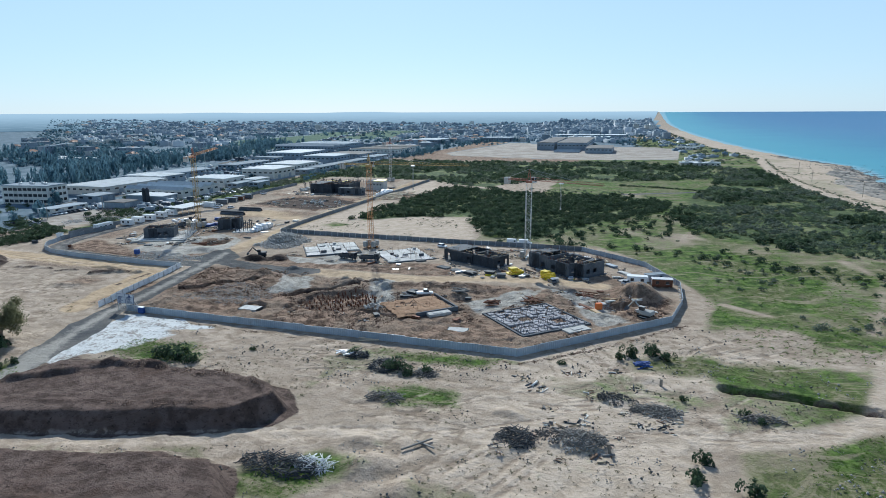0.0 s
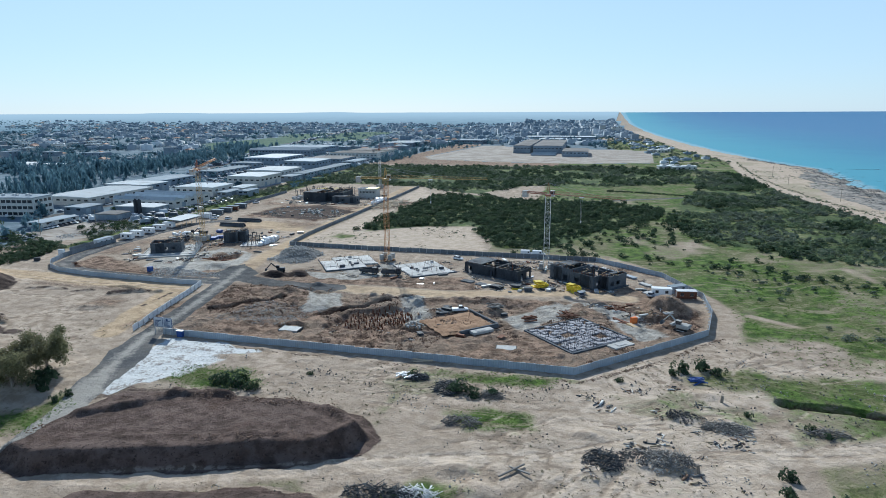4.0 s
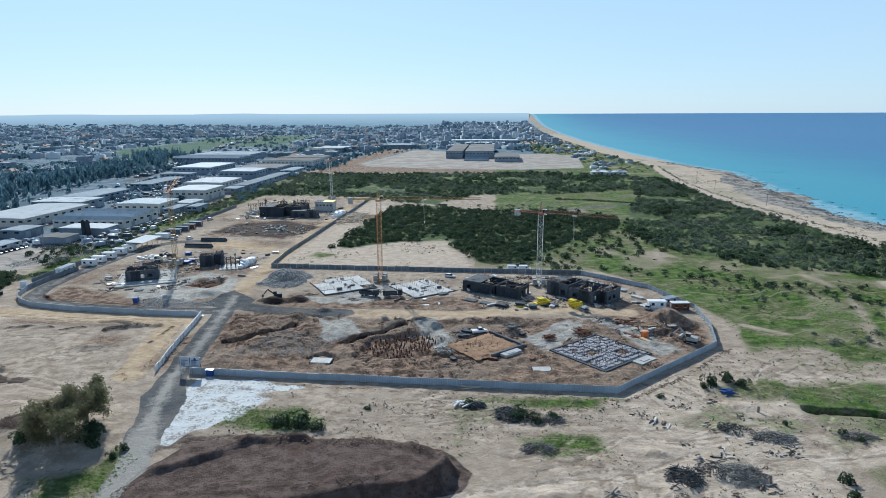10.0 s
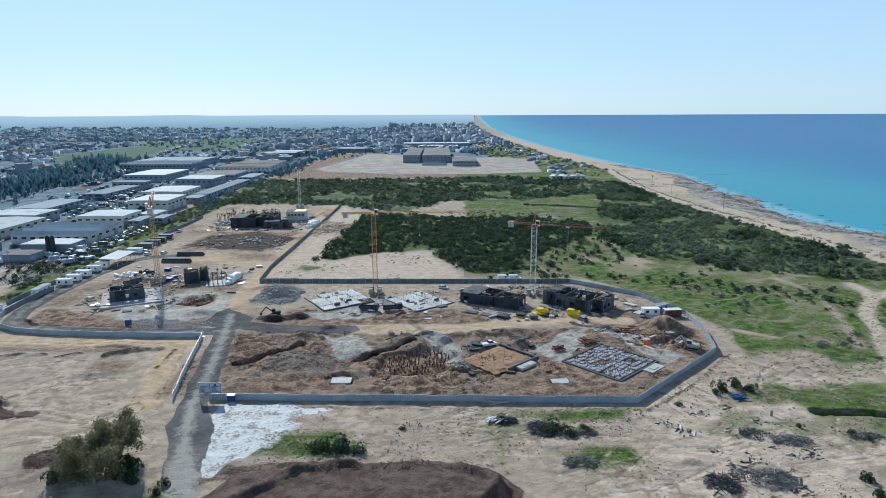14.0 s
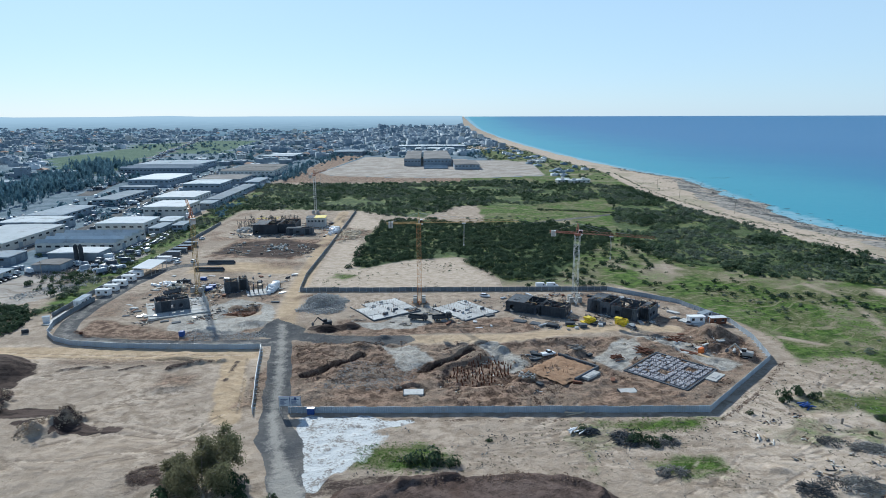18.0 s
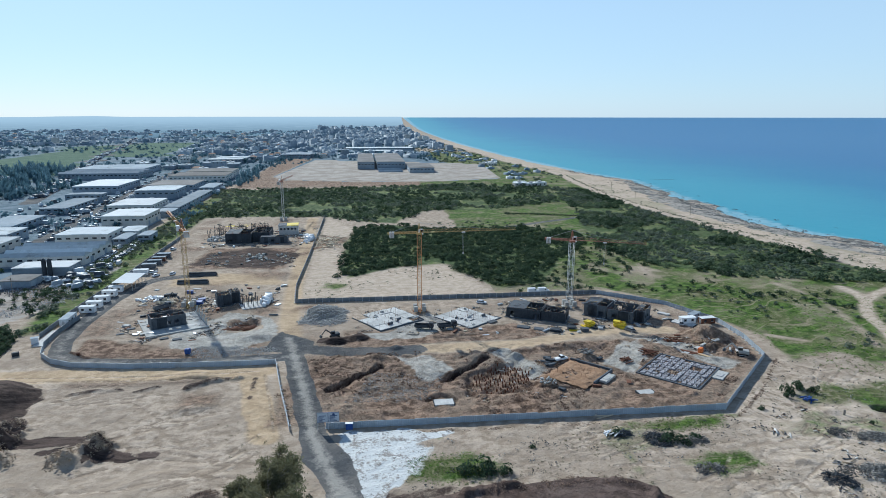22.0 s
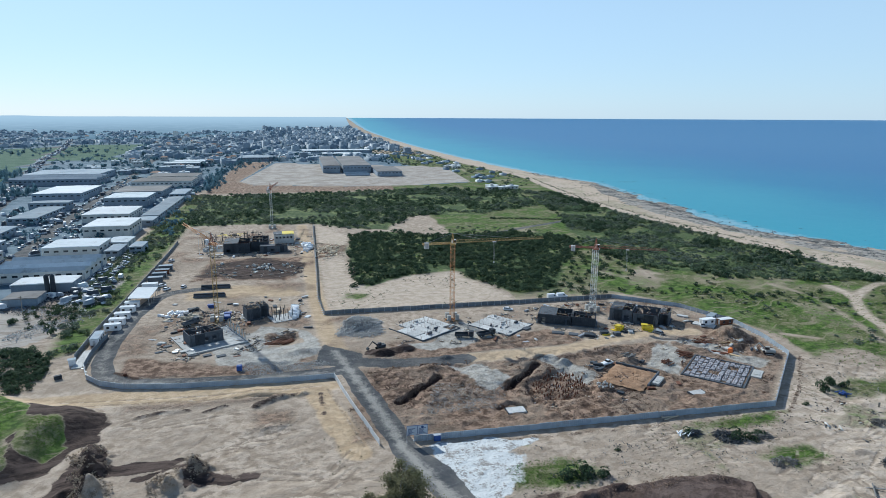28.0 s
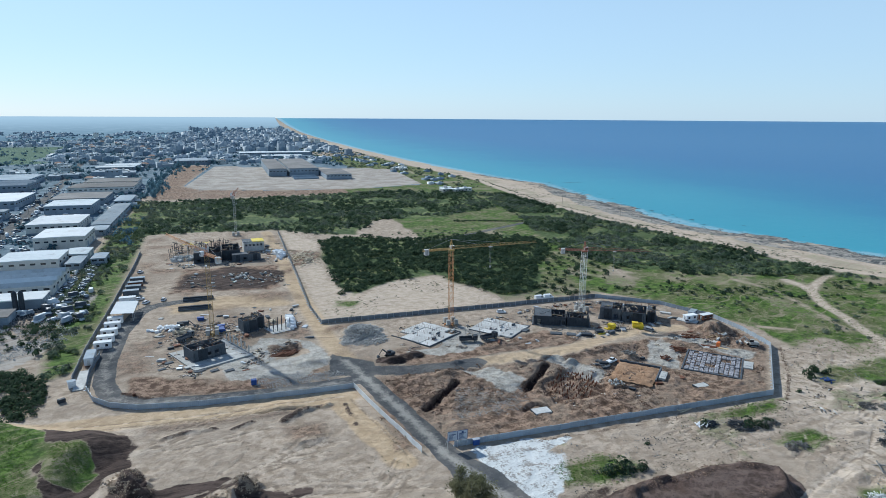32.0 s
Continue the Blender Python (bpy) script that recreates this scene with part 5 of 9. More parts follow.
def tree(seed, high, crown, name, label, leaf=TREE_LEAF, sprays=11000):
    """A tree with a tapered trunk, forked limbs and an uneven crown of leaf sprays."""
    r = random.Random(seed)
    holder = thing(name, pose(0, 0, 0), label, "tree")
    bm, limbs, tips = bmesh.new(), bmesh.new(), []

    def taper(bm, a, b, w0, w1):
        d = b - a
        m = Matrix.Translation((a + b) / 2) @ d.to_track_quat("Z", "Y").to_matrix().to_4x4()
        bmesh.ops.create_cone(bm, cap_ends=True, segments=7, radius1=w0, radius2=w1, depth=d.length, matrix=m)

    foot = Vector((0, 0, -0.3))
    fork = Vector((r.uniform(-0.4, 0.4), r.uniform(-0.4, 0.4), high * 0.1))
    taper(bm, foot, fork, 0.42, 0.34)
    for k in range(6):
        a = k * 1.047 + r.uniform(-0.3, 0.3)
        out = crown * r.uniform(0.3, 0.62)
        mid = fork + Vector((out * 0.5 * math.cos(a), out * 0.5 * math.sin(a), high * r.uniform(0.2, 0.3)))
        end = mid + Vector((out * 0.6 * math.cos(a), out * 0.6 * math.sin(a), high * r.uniform(0.15, 0.3)))
        taper(limbs, fork, mid, 0.22, 0.14)
        taper(limbs, mid, end, 0.14, 0.05)
        tips.append(end)
        for _ in range(5):
            b = a + r.uniform(-1.3, 1.3)
            twig = mid.lerp(end, r.uniform(0.2, 1.0))
            tip = twig + Vector((crown * r.uniform(0.2, 0.5) * math.cos(b), crown * r.uniform(0.2, 0.5) * math.sin(b), high * r.uniform(-0.16, 0.22)))
            taper(limbs, twig, tip, 0.07, 0.02)
            tips.append(tip)
    part("trunk", bm, BARK, holder)
    part("limbs", limbs, BARK, holder)
    g = np.random.default_rng(seed)
    tips += [t.lerp(fork, 0.35) for t in tips[::2]]
    c = np.array([tuple(t) for t in tips])[g.integers(0, len(tips), sprays)]
    at = c + g.normal(size=(sprays, 3)) * (crown * 0.11, crown * 0.11, high * 0.05) - (0, 0, high * 0.05)
    a = np.cross(at - (0, 0, high * 0.5) + g.normal(size=(sprays, 3)) * 2.5, g.normal(size=(sprays, 3)))
    a /= np.linalg.norm(a, axis=1)[:, None]
    b = np.cross(a, g.normal(size=(sprays, 3)))
    b /= np.linalg.norm(b, axis=1)[:, None]
    s = 0.13 + 0.16 * g.random((sprays, 1))
    q = np.stack([at - a * s, at - b * s * 0.6, at + a * s, at + b * s * 0.6], 1).reshape(-1, 3)
    placed("crown", sheet(q, np.arange(sprays * 4).reshape(-1, 4), "crown"), leaf, holder)
    return holder


tree(11, 13.0, 7.0, "eucalyptus_tree", "grey-green eucalyptus with several forked stems").matrix_basis = on_ground(-75.2, 111.6)
tree(12, 12.5, 5.6, "eucalyptus_tree", "slender brownish-green eucalyptus with an open crown").matrix_basis = on_ground(-74.6, 120.2)
tree(13, 8.5, 4.6, "eucalyptus_tree", "low grey-green eucalyptus leaning out from its group").matrix_basis = on_ground(-81.0, 115.5)

# ---------------------------------------------------------------- stones, clods and rubble
rubble = [stones(400 + k, 26) for k in range(5)]
x, y = scatter([(-84, 153), (-66, 154), (45, 150), (78, 182), (80, 200), (-78, 202)], 2.4, 230, keep=lambda a, b: (along(a, b, ROAD_MAIN, 10) < 0) & (rough(a, b, 15, 87) > -0.1) & np.all([inside(a, b, p) < 0 for p in GRAVELS], axis=0))
spread(rubble, x, y, sizes(len(x), 0.6, 1.8, 20), 1.2 + 0 * x, "earth_clods", CLOD, "brown clods of dug earth inside the fence", "earth")
x, y = scatter([(-82, 238), (-74, 257), (-64, 250), (-64, 238), (-72, 234)], 1.1, 231)
spread(rubble, x, y, sizes(len(x), 1.4, 3.2, 21), 1.2 + 0 * x, "stone_pile", ROCK, "heap of pale grey broken stone", "rubble")
x, y = scatter([(-117, 210), (-112, 216), (-86, 210), (-87, 204.5), (-111, 205.5)], 1.2, 232)
spread(rubble, x, y, sizes(len(x), 0.8, 1.7, 22), 1.1 + 0 * x, "stone_bank", ROCK, "bank of grey broken stone above the road", "rubble")
for k, (cx, cy, rr) in enumerate(((51, 111.5, 4.2), (62, 112.5, 5.0), (57, 114, 3.5), (75, 128, 4.0), (67, 131, 3.2))):
    n = 34
    a, d = rng.random(n) * 6.28, rr * np.sqrt(rng.random(n))
    spread(rubble, cx + d * np.cos(a), cy + 0.7 * d * np.sin(a), sizes(n, 0.6, 1.4, 40 + k), 1.3 + np.zeros(n), "rubble_heap", ROCK if k % 2 else ROCK_DARK, "low heap of grey builders' rubble and twigs", "rubble")
x, y = scatter([(-50, 94), (-46, 112), (-20, 118), (3, 114), (4, 106), (-20, 99)], 2.0, 233, keep=lambda a, b: inside(a, b, HEAP_ONE) < 5)
spread(rubble, x, y, sizes(len(x), 0.7, 1.5, 23), 1.0 + 0 * x, "earth_clods", CLOD, "dark clods round the foot of the earth heap", "earth")
x, y = scatter(ROUGH_BANK, 1.3, 235)
spread(rubble, x, y, sizes(len(x), 0.4, 1.2, 27), 1.0 + 0 * x, "rubble_heap", CLOD, "rough bank of dark clods and brush beside the trees", "rubble")
x, y = scatter([(-64, 162), (-52, 186), (-30, 178), (-36, 166)], 1.5, 234)
spread(rubble, x, y, sizes(len(x), 0.6, 1.4, 24), 1.0 + 0 * x, "stony_soil", ROCK, "stony grey-brown spoil spread over the ground", "rubble")
for line, label in (([(-56, 145.5), (46, 142.6), (62, 156), (84, 180)], "ridge of earth clods outside the hoarding"), ([(-112, 206.5), (-150, 209.5), (-158, 216)], "low ridge of clods inside the bend")):
    p = np.array(line, float)
    t = rng.random(220) * (len(line) - 1)
    i = t.astype(int)
    q = p[i] + (p[i + 1] - p[i]) * (t - i)[:, None] + rng.normal(size=(220, 2)) * 0.35
    spread(rubble, q[:, 0], q[:, 1], sizes(220, 0.3, 0.7, 26), 1.1 + np.zeros(220), "clod_ridge", CLOD, label, "earth")
for k, (cx, cy, rr) in enumerate(((-150, 161, 3.5), (-147, 152, 4), (-144, 143, 4), (-127, 143, 4.5), (-121, 147.5, 2.5))):
    a, d = rng.random(26) * 6.28, rr * np.sqrt(rng.random(26))
    spread(rubble, cx + d * np.cos(a), cy + d * np.sin(a), sizes(26, 0.9, 2.2, 50 + k), 1.0 + np.zeros(26), "rubble_heap", SAND_LUMP, "heap of big pale sandy lumps", "rubble")
# rocks and wrack along the shore
yy = np.random.default_rng(88).uniform(250, 900, 1500)
off = np.random.default_rng(89).normal(12, 13, 1500)
xx = np.interp(yy, COAST_Y, COAST_X) - off
spread([stones(440 + k, 8) for k in range(5)], xx, yy, sizes(1500, 1.6, 4.8, 25), 0.5 + 0 * xx, "shore_rocks", ROCK_DARK, "flat dark beach rocks at the waterline", "rocks", z=np.maximum(lie(xx, yy), -2.9))

# small stones and scraps over the waste ground, and low growth beside the shore track
pebbles = [stones(430 + k, 7) for k in range(4)]
front_ground = [(-50, 60), (-48, 120), (-56, 142), (45, 142), (84, 176), (130, 176), (150, 120), (140, 50), (-100, 50)]
for k, (m, label) in enumerate(((ROCK_DARK, "small dark stones and scraps on the sand"), (ROCK, "small pale stones on the sand"))):
    x, y = scatter(front_ground, 3.4, 250 + k, keep=lambda a, b: (inside(a, b, HEAP_ONE) < 0) & (inside(a, b, HEAP_TWO) < 0) & (along(a, b, ROAD_MAIN, 9) < 0) & (inside(a, b, SLAB_LIGHT) < 0) & (along(a, b, TRACK_FRONT, 6) < 0) & (rough(a, b, 14, 98 + k) > 0.08))
    spread(pebbles, x, y, sizes(len(x), 0.5, 1.8, 71 + k), 1.0 + 0 * x, "loose_stones", m, label, "stones")
t = rng.random(420)
yy = 240 + 560 * t
xx = np.interp(yy, SHORE_Y, SHORE_X) + 6 + rng.normal(0, 1.2, 420)
spread(low_tufts, xx, yy, sizes(420, 0.8, 1.8, 73), 0.7 + 0 * xx, "shore_scrub", SCRUB_DARK, "low dark scrub along the shore track", "scrub")
x, y = scatter([(226, 250), (262, 250), (252, 330), (240, 420), (236, 520), (262, 640), (270, 760), (222, 800), (202, 640), (200, 500), (208, 441), (217, 353)], 4.6, 254, keep=lambda a, b: (a > np.interp(b, SHORE_Y, SHORE_X) + 7) & (rough(a, b, 26, 93) > 0.12) & (a < np.interp(b, COAST_Y, COAST_X) - 34))
spread(low_tufts, x, y, sizes(len(x), 0.6, 2.0, 74), 0.6 + 0 * x, "beach_scrub", SCRUB_GREY, "patches of grey-green growth on the upper beach", "scrub")

# ---------------------------------------------------------------- hoardings round the site
def sheet_panel(width, high, ribs):
    """A ribbed steel sheet with a folded top edge, along +x from 0."""
    bm = bmesh.new()
    n = ribs * 4
    row = []
    for k in range(n + 1):
        u, d = width * k / n, (0.0, 0.0, 0.04, 0.04)[k % 4]
        row.append((bm.verts.new((u, d, 0)), bm.verts.new((u, d, high))))
    for a, b in zip(row, row[1:]):
        bm.faces.new((a[0], b[0], b[1], a[1]))
    box(bm, 0, width, -0.03, 0.07, high - 0.08, high)
    me = bpy.data.meshes.new("panel")
    bm.to_mesh(me)
    bm.free()
    return me


def post_mesh(high):
    bm = boxes((-0.05, 0.05, 0.06, 0.16, 0, high), (-0.2, 0.2, 0.0, 0.7, 0, 0.3))
    bar(bm, (0, 0.12, high * 0.7), (0, 0.62, 0.25), 0.06)
    me = bpy.data.meshes.new("post")
    bm.to_mesh(me)
    bm.free()
    return me


def hoarding(line, high, material, label, width=3.0, step=False):
    """A hoarding along a line of places, of sheets between braced posts."""
    holder = thing("hoarding", on_ground(*line[0]), label, "fence", "site hoardings")
    inv = holder.matrix_basis.inverted()
    sheets, posts = {}, post_mesh(high + 0.05)
    r = random.Random(len(line) + int(high * 10))
    for (ax, ay), (bx, by) in zip(line, line[1:]):
        long = math.hypot(bx - ax, by - ay)
        n = max(1, round(long / width))
        w = round(long / n, 3)
        if w not in sheets:
            sheets[w] = sheet_panel(w, high, 5)
        turn = math.degrees(math.atan2(by - ay, bx - ax))
        for k in range(n):
            u = k / n
            x, y = ax + (bx - ax) * u, ay + (by - ay) * u
            m = on_ground(x, y, -0.12 + r.uniform(-0.04, 0.04) + (-0.16 if step and k % 9 > 6 else 0), turn + r.uniform(-0.4, 0.4))
            m = m @ pose(0, 0, 0, r.uniform(-1.2, 1.2))
            placed("panel", sheets[w], material, holder, at=inv @ m)
            placed("post", posts, STEEL, holder, at=inv @ on_ground(x, y, -0.1, turn))
    return holder


hoarding([(-58, 149.6), (45, 147), (80, 181)], 2.0, HOARDING, "pale blue-grey steel hoarding along the front of the site", step=True)
hoarding([(80, 181), (84, 199), (84.5, 217), (74.5, 241.5), (51, 262)], 1.9, HOARDING, "pale grey sheet hoarding on the seaward side")
hoarding([(51, 262), (4, 263), (-36, 263.5), (-86, 264.5)], 1.9, HOARDING_BACK, "weathered grey hoarding between site and dune")
hoarding([(-86, 264.5), (-88, 290), (-87, 362), (-86, 490)], 1.9, HOARDING_BACK, "weathered grey hoarding beside the haul road")
hoarding([(-85.5, 196), (-81, 173), (-76, 150)], 2.0, WHITE, "white and grey sheet hoarding beside the entrance road")
hoarding([(-169.5, 222), (-166, 212.5), (-160, 206), (-152, 202), (-134, 198.5), (-108, 197), (-85.5, 196)], 1.9, HOARDING, "pale grey hoarding along the bend of the asphalt road")
hoarding([(-169.5, 222), (-171, 236), (-170.5, 254)], 2.0, HOARDING_BACK, "grey hoarding beside the store sheds")
hoarding([(-175.5, 232), (-176.5, 262), (-176, 300), (-176, 345), (-176, 400), (-177, 440)], 2.0, HOARDING_BACK, "dark grey hoarding in front of the green strip")
hoarding([(-66.5, 150.2), (-62, 149.9), (-58, 149.7)], 1.9, HOARDING, "low white hoarding beside the sign", 2.2)

# the site sign: two boards of small print on steel legs
sign = thing("site_sign", on_ground(-65.8, 149.6, 0, -1.5), "large white two-part site sign on steel legs at the entrance", "sign")
for k in (-2.9, -0.1, 2.7):
    bm = boxes((k, k + 0.14, 0.1, 0.24, -0.3, 5.0))
    bar(bm, (k + 0.07, 0.2, 3.4), (k + 0.07, 2.2, 0.0), 0.1)
    part("leg", bm, STEEL, sign)
SIGN_WHITE = mat("sign_white", (0.5, 0.54, 0.6), (0.6, 0.64, 0.68), 0.6, 0.5, bump=0.0, vary=0.0)
SIGN_BLUE = mat("sign_blue", (0.03, 0.06, 0.16), (0.04, 0.08, 0.2), 0.6, 0.5, bump=0.0, vary=0.0)
for x0 in (-2.85, 0.05):
    board = part("board", boxes((x0, x0 + 2.75, 0.0, 0.09, 2.35, 4.95)), SIGN_WHITE, sign)
    part("frame", boxes((x0 - 0.06, x0, -0.03, 0.12, 2.3, 5.0), (x0 + 2.75, x0 + 2.81, -0.03, 0.12, 2.3, 5.0), (x0, x0 + 2.75, -0.03, 0.12, 2.28, 2.36), (x0, x0 + 2.75, -0.03, 0.12, 4.94, 5.02)), SIGN_BLUE, board)
    r = random.Random(int(x0 * 10))
    bm = bmesh.new()
    if x0 > 0:
        bmesh.ops.create_cone(bm, cap_ends=True, segments=16, radius1=0.36, radius2=0.36, depth=0.02, matrix=pose(x0 + 1.35, -0.012, 4.45, 90))
    for k in range(6):
        z0 = 2.55 + k * 0.24
        box(bm, x0 + 0.3, x0 + 0.3 + r.uniform(0.9, 2.1), -0.014, -0.004, z0, z0 + 0.12)
    box(bm, x0 + 0.4, x0 + 2.3, -0.014, -0.004, 4.0, 4.2)
    part("print", bm, SIGN_BLUE, board)
gate = thing("gate_block", on_ground(-60.4, 149.2, 0, -1.5), "dark blue steel gate cabinet beside the sign", "cabinet")
part("body", boxes((-0.9, 0.9, -0.3, 0.5, 0, 1.7), bevel=0.04), BLUE, gate)
part("roof", boxes((-1.0, 1.0, -0.4, 0.6, 1.7, 1.8)), STEEL, gate)


# ---------------------------------------------------------------- tower cranes
def lattice(bm, a, b, wide, tall, bay, chord=0.14, brace=0.08):
    """A square lattice boom from a to b."""
    a, b = Vector(a), Vector(b)
    d = (b - a).normalized()
    side = d.cross(Vector((0, 0, 1)))
    side = Vector((1, 0, 0)) if side.length < 0.1 else side.normalized()
    up = side.cross(d).normalized()
    n = max(1, round((b - a).length / bay))
    corners = [side * sx * wide / 2 + up * sy * tall / 2 for sx, sy in ((-1, -1), (1, -1), (1, 1), (-1, 1))]
    for c in corners:
        bar(bm, a + c, b + c, chord)
    for k in range(n):
        p, q = a.lerp(b, k / n), a.lerp(b, (k + 1) / n)
        for m in range(4):
            c, e = corners[m], corners[(m + 1) % 4]
            bar(bm, p + c, p + e, brace)
            bar(bm, p + (c if k % 2 else e), q + (e if k % 2 else c), brace)


def jib_boom(bm, a, b, wide, tall, bay):
    """A three-cornered lattice jib: one top chord, two lower chords."""
    a, b = Vector(a), Vector(b)
    d = (b - a).normalized()
    side = d.cross(Vector((0, 0, 1))).normalized()
    low, top = [side * wide / 2, side * -wide / 2], Vector((0, 0, tall))
    n = round((b - a).length / bay)
    for c in low:
        bar(bm, a + c, b + c, 0.1)
    bar(bm, a + top, b + top * 0.6, 0.1)
    for k in range(n):
        p, q = a.lerp(b, k / n), a.lerp(b, (k + 1) / n)
        m = a.lerp(b, (k + 0.5) / n) + top * (1 - 0.4 * k / n)
        for c in low:
            bar(bm, p + c, m, 0.05)
            bar(bm, m, q + c, 0.05)
        bar(bm, p + low[0], q + low[1], 0.045)


def crane(x, y, high, jib, counter, turn, mast_paint, top_paint, jib_paint, label, wide=1.7, rise=0.0, base="cross"):
    holder = thing("tower_crane", on_ground(x, y), label, "tower crane", "tower cranes")
    bm = boxes((-3.0, 3.0, -0.35, 0.35, 0.0, 0.6), (-0.35, 0.35, -3.0, 3.0, 0.0, 0.6))
    part("base_frame", bm, mast_paint, holder)
    for sx, sy in ((-1, -1), (1, -1), (1, 1), (-1, 1)):
        part("ballast_block", boxes((sx * 1.75 - 0.8, sx * 1.75 + 0.8, sy * 1.75 - 0.8, sy * 1.75 + 0.8, 0.6, 2.7), bevel=0.06), CONCRETE_DARK if base == "dark" else CONCRETE, holder)
    bm = []
    lattice(bm, (0, 0, 0.5), (0, 0, high), wide, wide, wide, 0.11, 0.06)
    part("mast", bm, mast_paint, holder)
    head = part("slewing_ring", boxes((-1.1, 1.1, -1.1, 1.1, high, high + 0.7), bevel=0.1), top_paint, holder)
    a = radians(turn)
    d = Vector((math.cos(a), math.sin(a), 0))
    up = Vector((0, 0, rise))
    s = Vector((-d.y, d.x, 0))
    top = Vector((0, 0, high + 0.9))
    bm = bmesh.new()
    for sx in (-0.6, 0.6):
        for sy in (-0.6, 0.6):
            bar(bm, Vector((sx, sy, high + 0.7)), Vector((sx * 0.1, sy * 0.1, high + 5.0)), 0.16)
    for k in (1.6, 2.8):
        w = 0.6 * (1 - k / 5)
        for p, q in (((-w, -w), (w, -w)), ((w, -w), (w, w)), ((w, w), (-w, w)), ((-w, w), (-w, -w))):
            bar(bm, (*p, high + 0.7 + k), (*q, high + 0.7 + k), 0.1)
    part("apex", bm, top_paint, holder)
    bm = []
    jib_boom(bm, top + d * 1.0, top + d * jib + up * jib, 1.3, 1.2, 1.9)
    part("jib", bm, jib_paint, holder)
    bm = []
    lattice(bm, top - d * 0.9, top - d * counter, 1.3, 0.6, 1.6, 0.15, 0.08)
    part("counter_jib", bm, jib_paint, holder)
    m = Matrix.Translation(top - d * (counter - 1.2)) @ pose(0, 0, 0, 0, 0, turn)
    for k in (0.0, 1.0):
        part("counterweight", boxes((-0.4 + k, 0.4 + k, -1.0, 1.0, -1.9, 0.5), bevel=0.05), CONCRETE_PALE, holder, at=m)
    bm = bmesh.new()
    peak = Vector((0, 0, high + 5.0))
    for e in (top + (d + up) * jib * 0.62 + Vector((0, 0, 1)), top + (d + up) * jib * 0.3 + Vector((0, 0, 1.1)), top - d * (counter - 0.6)):
        bar(bm, peak, e, 0.06)
    part("pendant_line", bm, STEEL, holder)
    m = Matrix.Translation(top + s * 1.5 + d * 0.9) @ pose(0, 0, 0, 0, 0, turn)
    cab = part("cab", boxes((-0.9, 0.9, -0.7, 0.7, -1.1, 1.1), bevel=0.12), WHITE, holder, at=m)
    part("window", boxes((0.86, 0.93, -0.6, 0.6, -0.6, 0.9), (-0.5, 0.8, 0.66, 0.73, -0.2, 0.9), (-0.5, 0.8, -0.73, -0.66, -0.2, 0.9)), GLASS_DARK, cab)
    m = Matrix.Translation(top + (d + up) * jib * 0.45) @ pose(0, 0, 0, 0, 0, turn)
    trolley = part("trolley", boxes((-0.7, 0.7, -0.7, 0.7, -0.55, -0.2)), STEEL, holder, at=m)
    bm = bmesh.new()
    for sx in (-0.3, 0.3):
        bar(bm, (sx, 0, -0.5), (sx * 0.4, 0, -9.0), 0.05)
    box(bm, -0.25, 0.25, -0.15, 0.15, -9.8, -9.0, 0.05)
    part("hook_block", bm, STEEL, trolley)
    return holder


crane(-32.7, 245.8, 33.0, 41, 13, 2, CRANE_ORANGE, CRANE_YELLOW, CRANE_YELLOW, "orange tower crane standing between two pale slabs")
crane(32, 244.2, 28.6, 30, 11.5, -24, CRANE_GREY, CRANE_RED, CRANE_RED, "pale grey tower crane with a dull red jib", 2.0)
crane(-130.8, 264.6, 33.5, 46, 13, 113, CRANE_YELLOW, CRANE_RED, CRANE_ORANGE, "yellow tower crane with a red head and orange jib", 1.6, 0.02)
crane(-117, 484, 30.0, 40, 12, 84, CRANE_GREY, CRANE_RED, CRANE_RED, "distant red and grey tower crane behind the far building shell", 1.6)


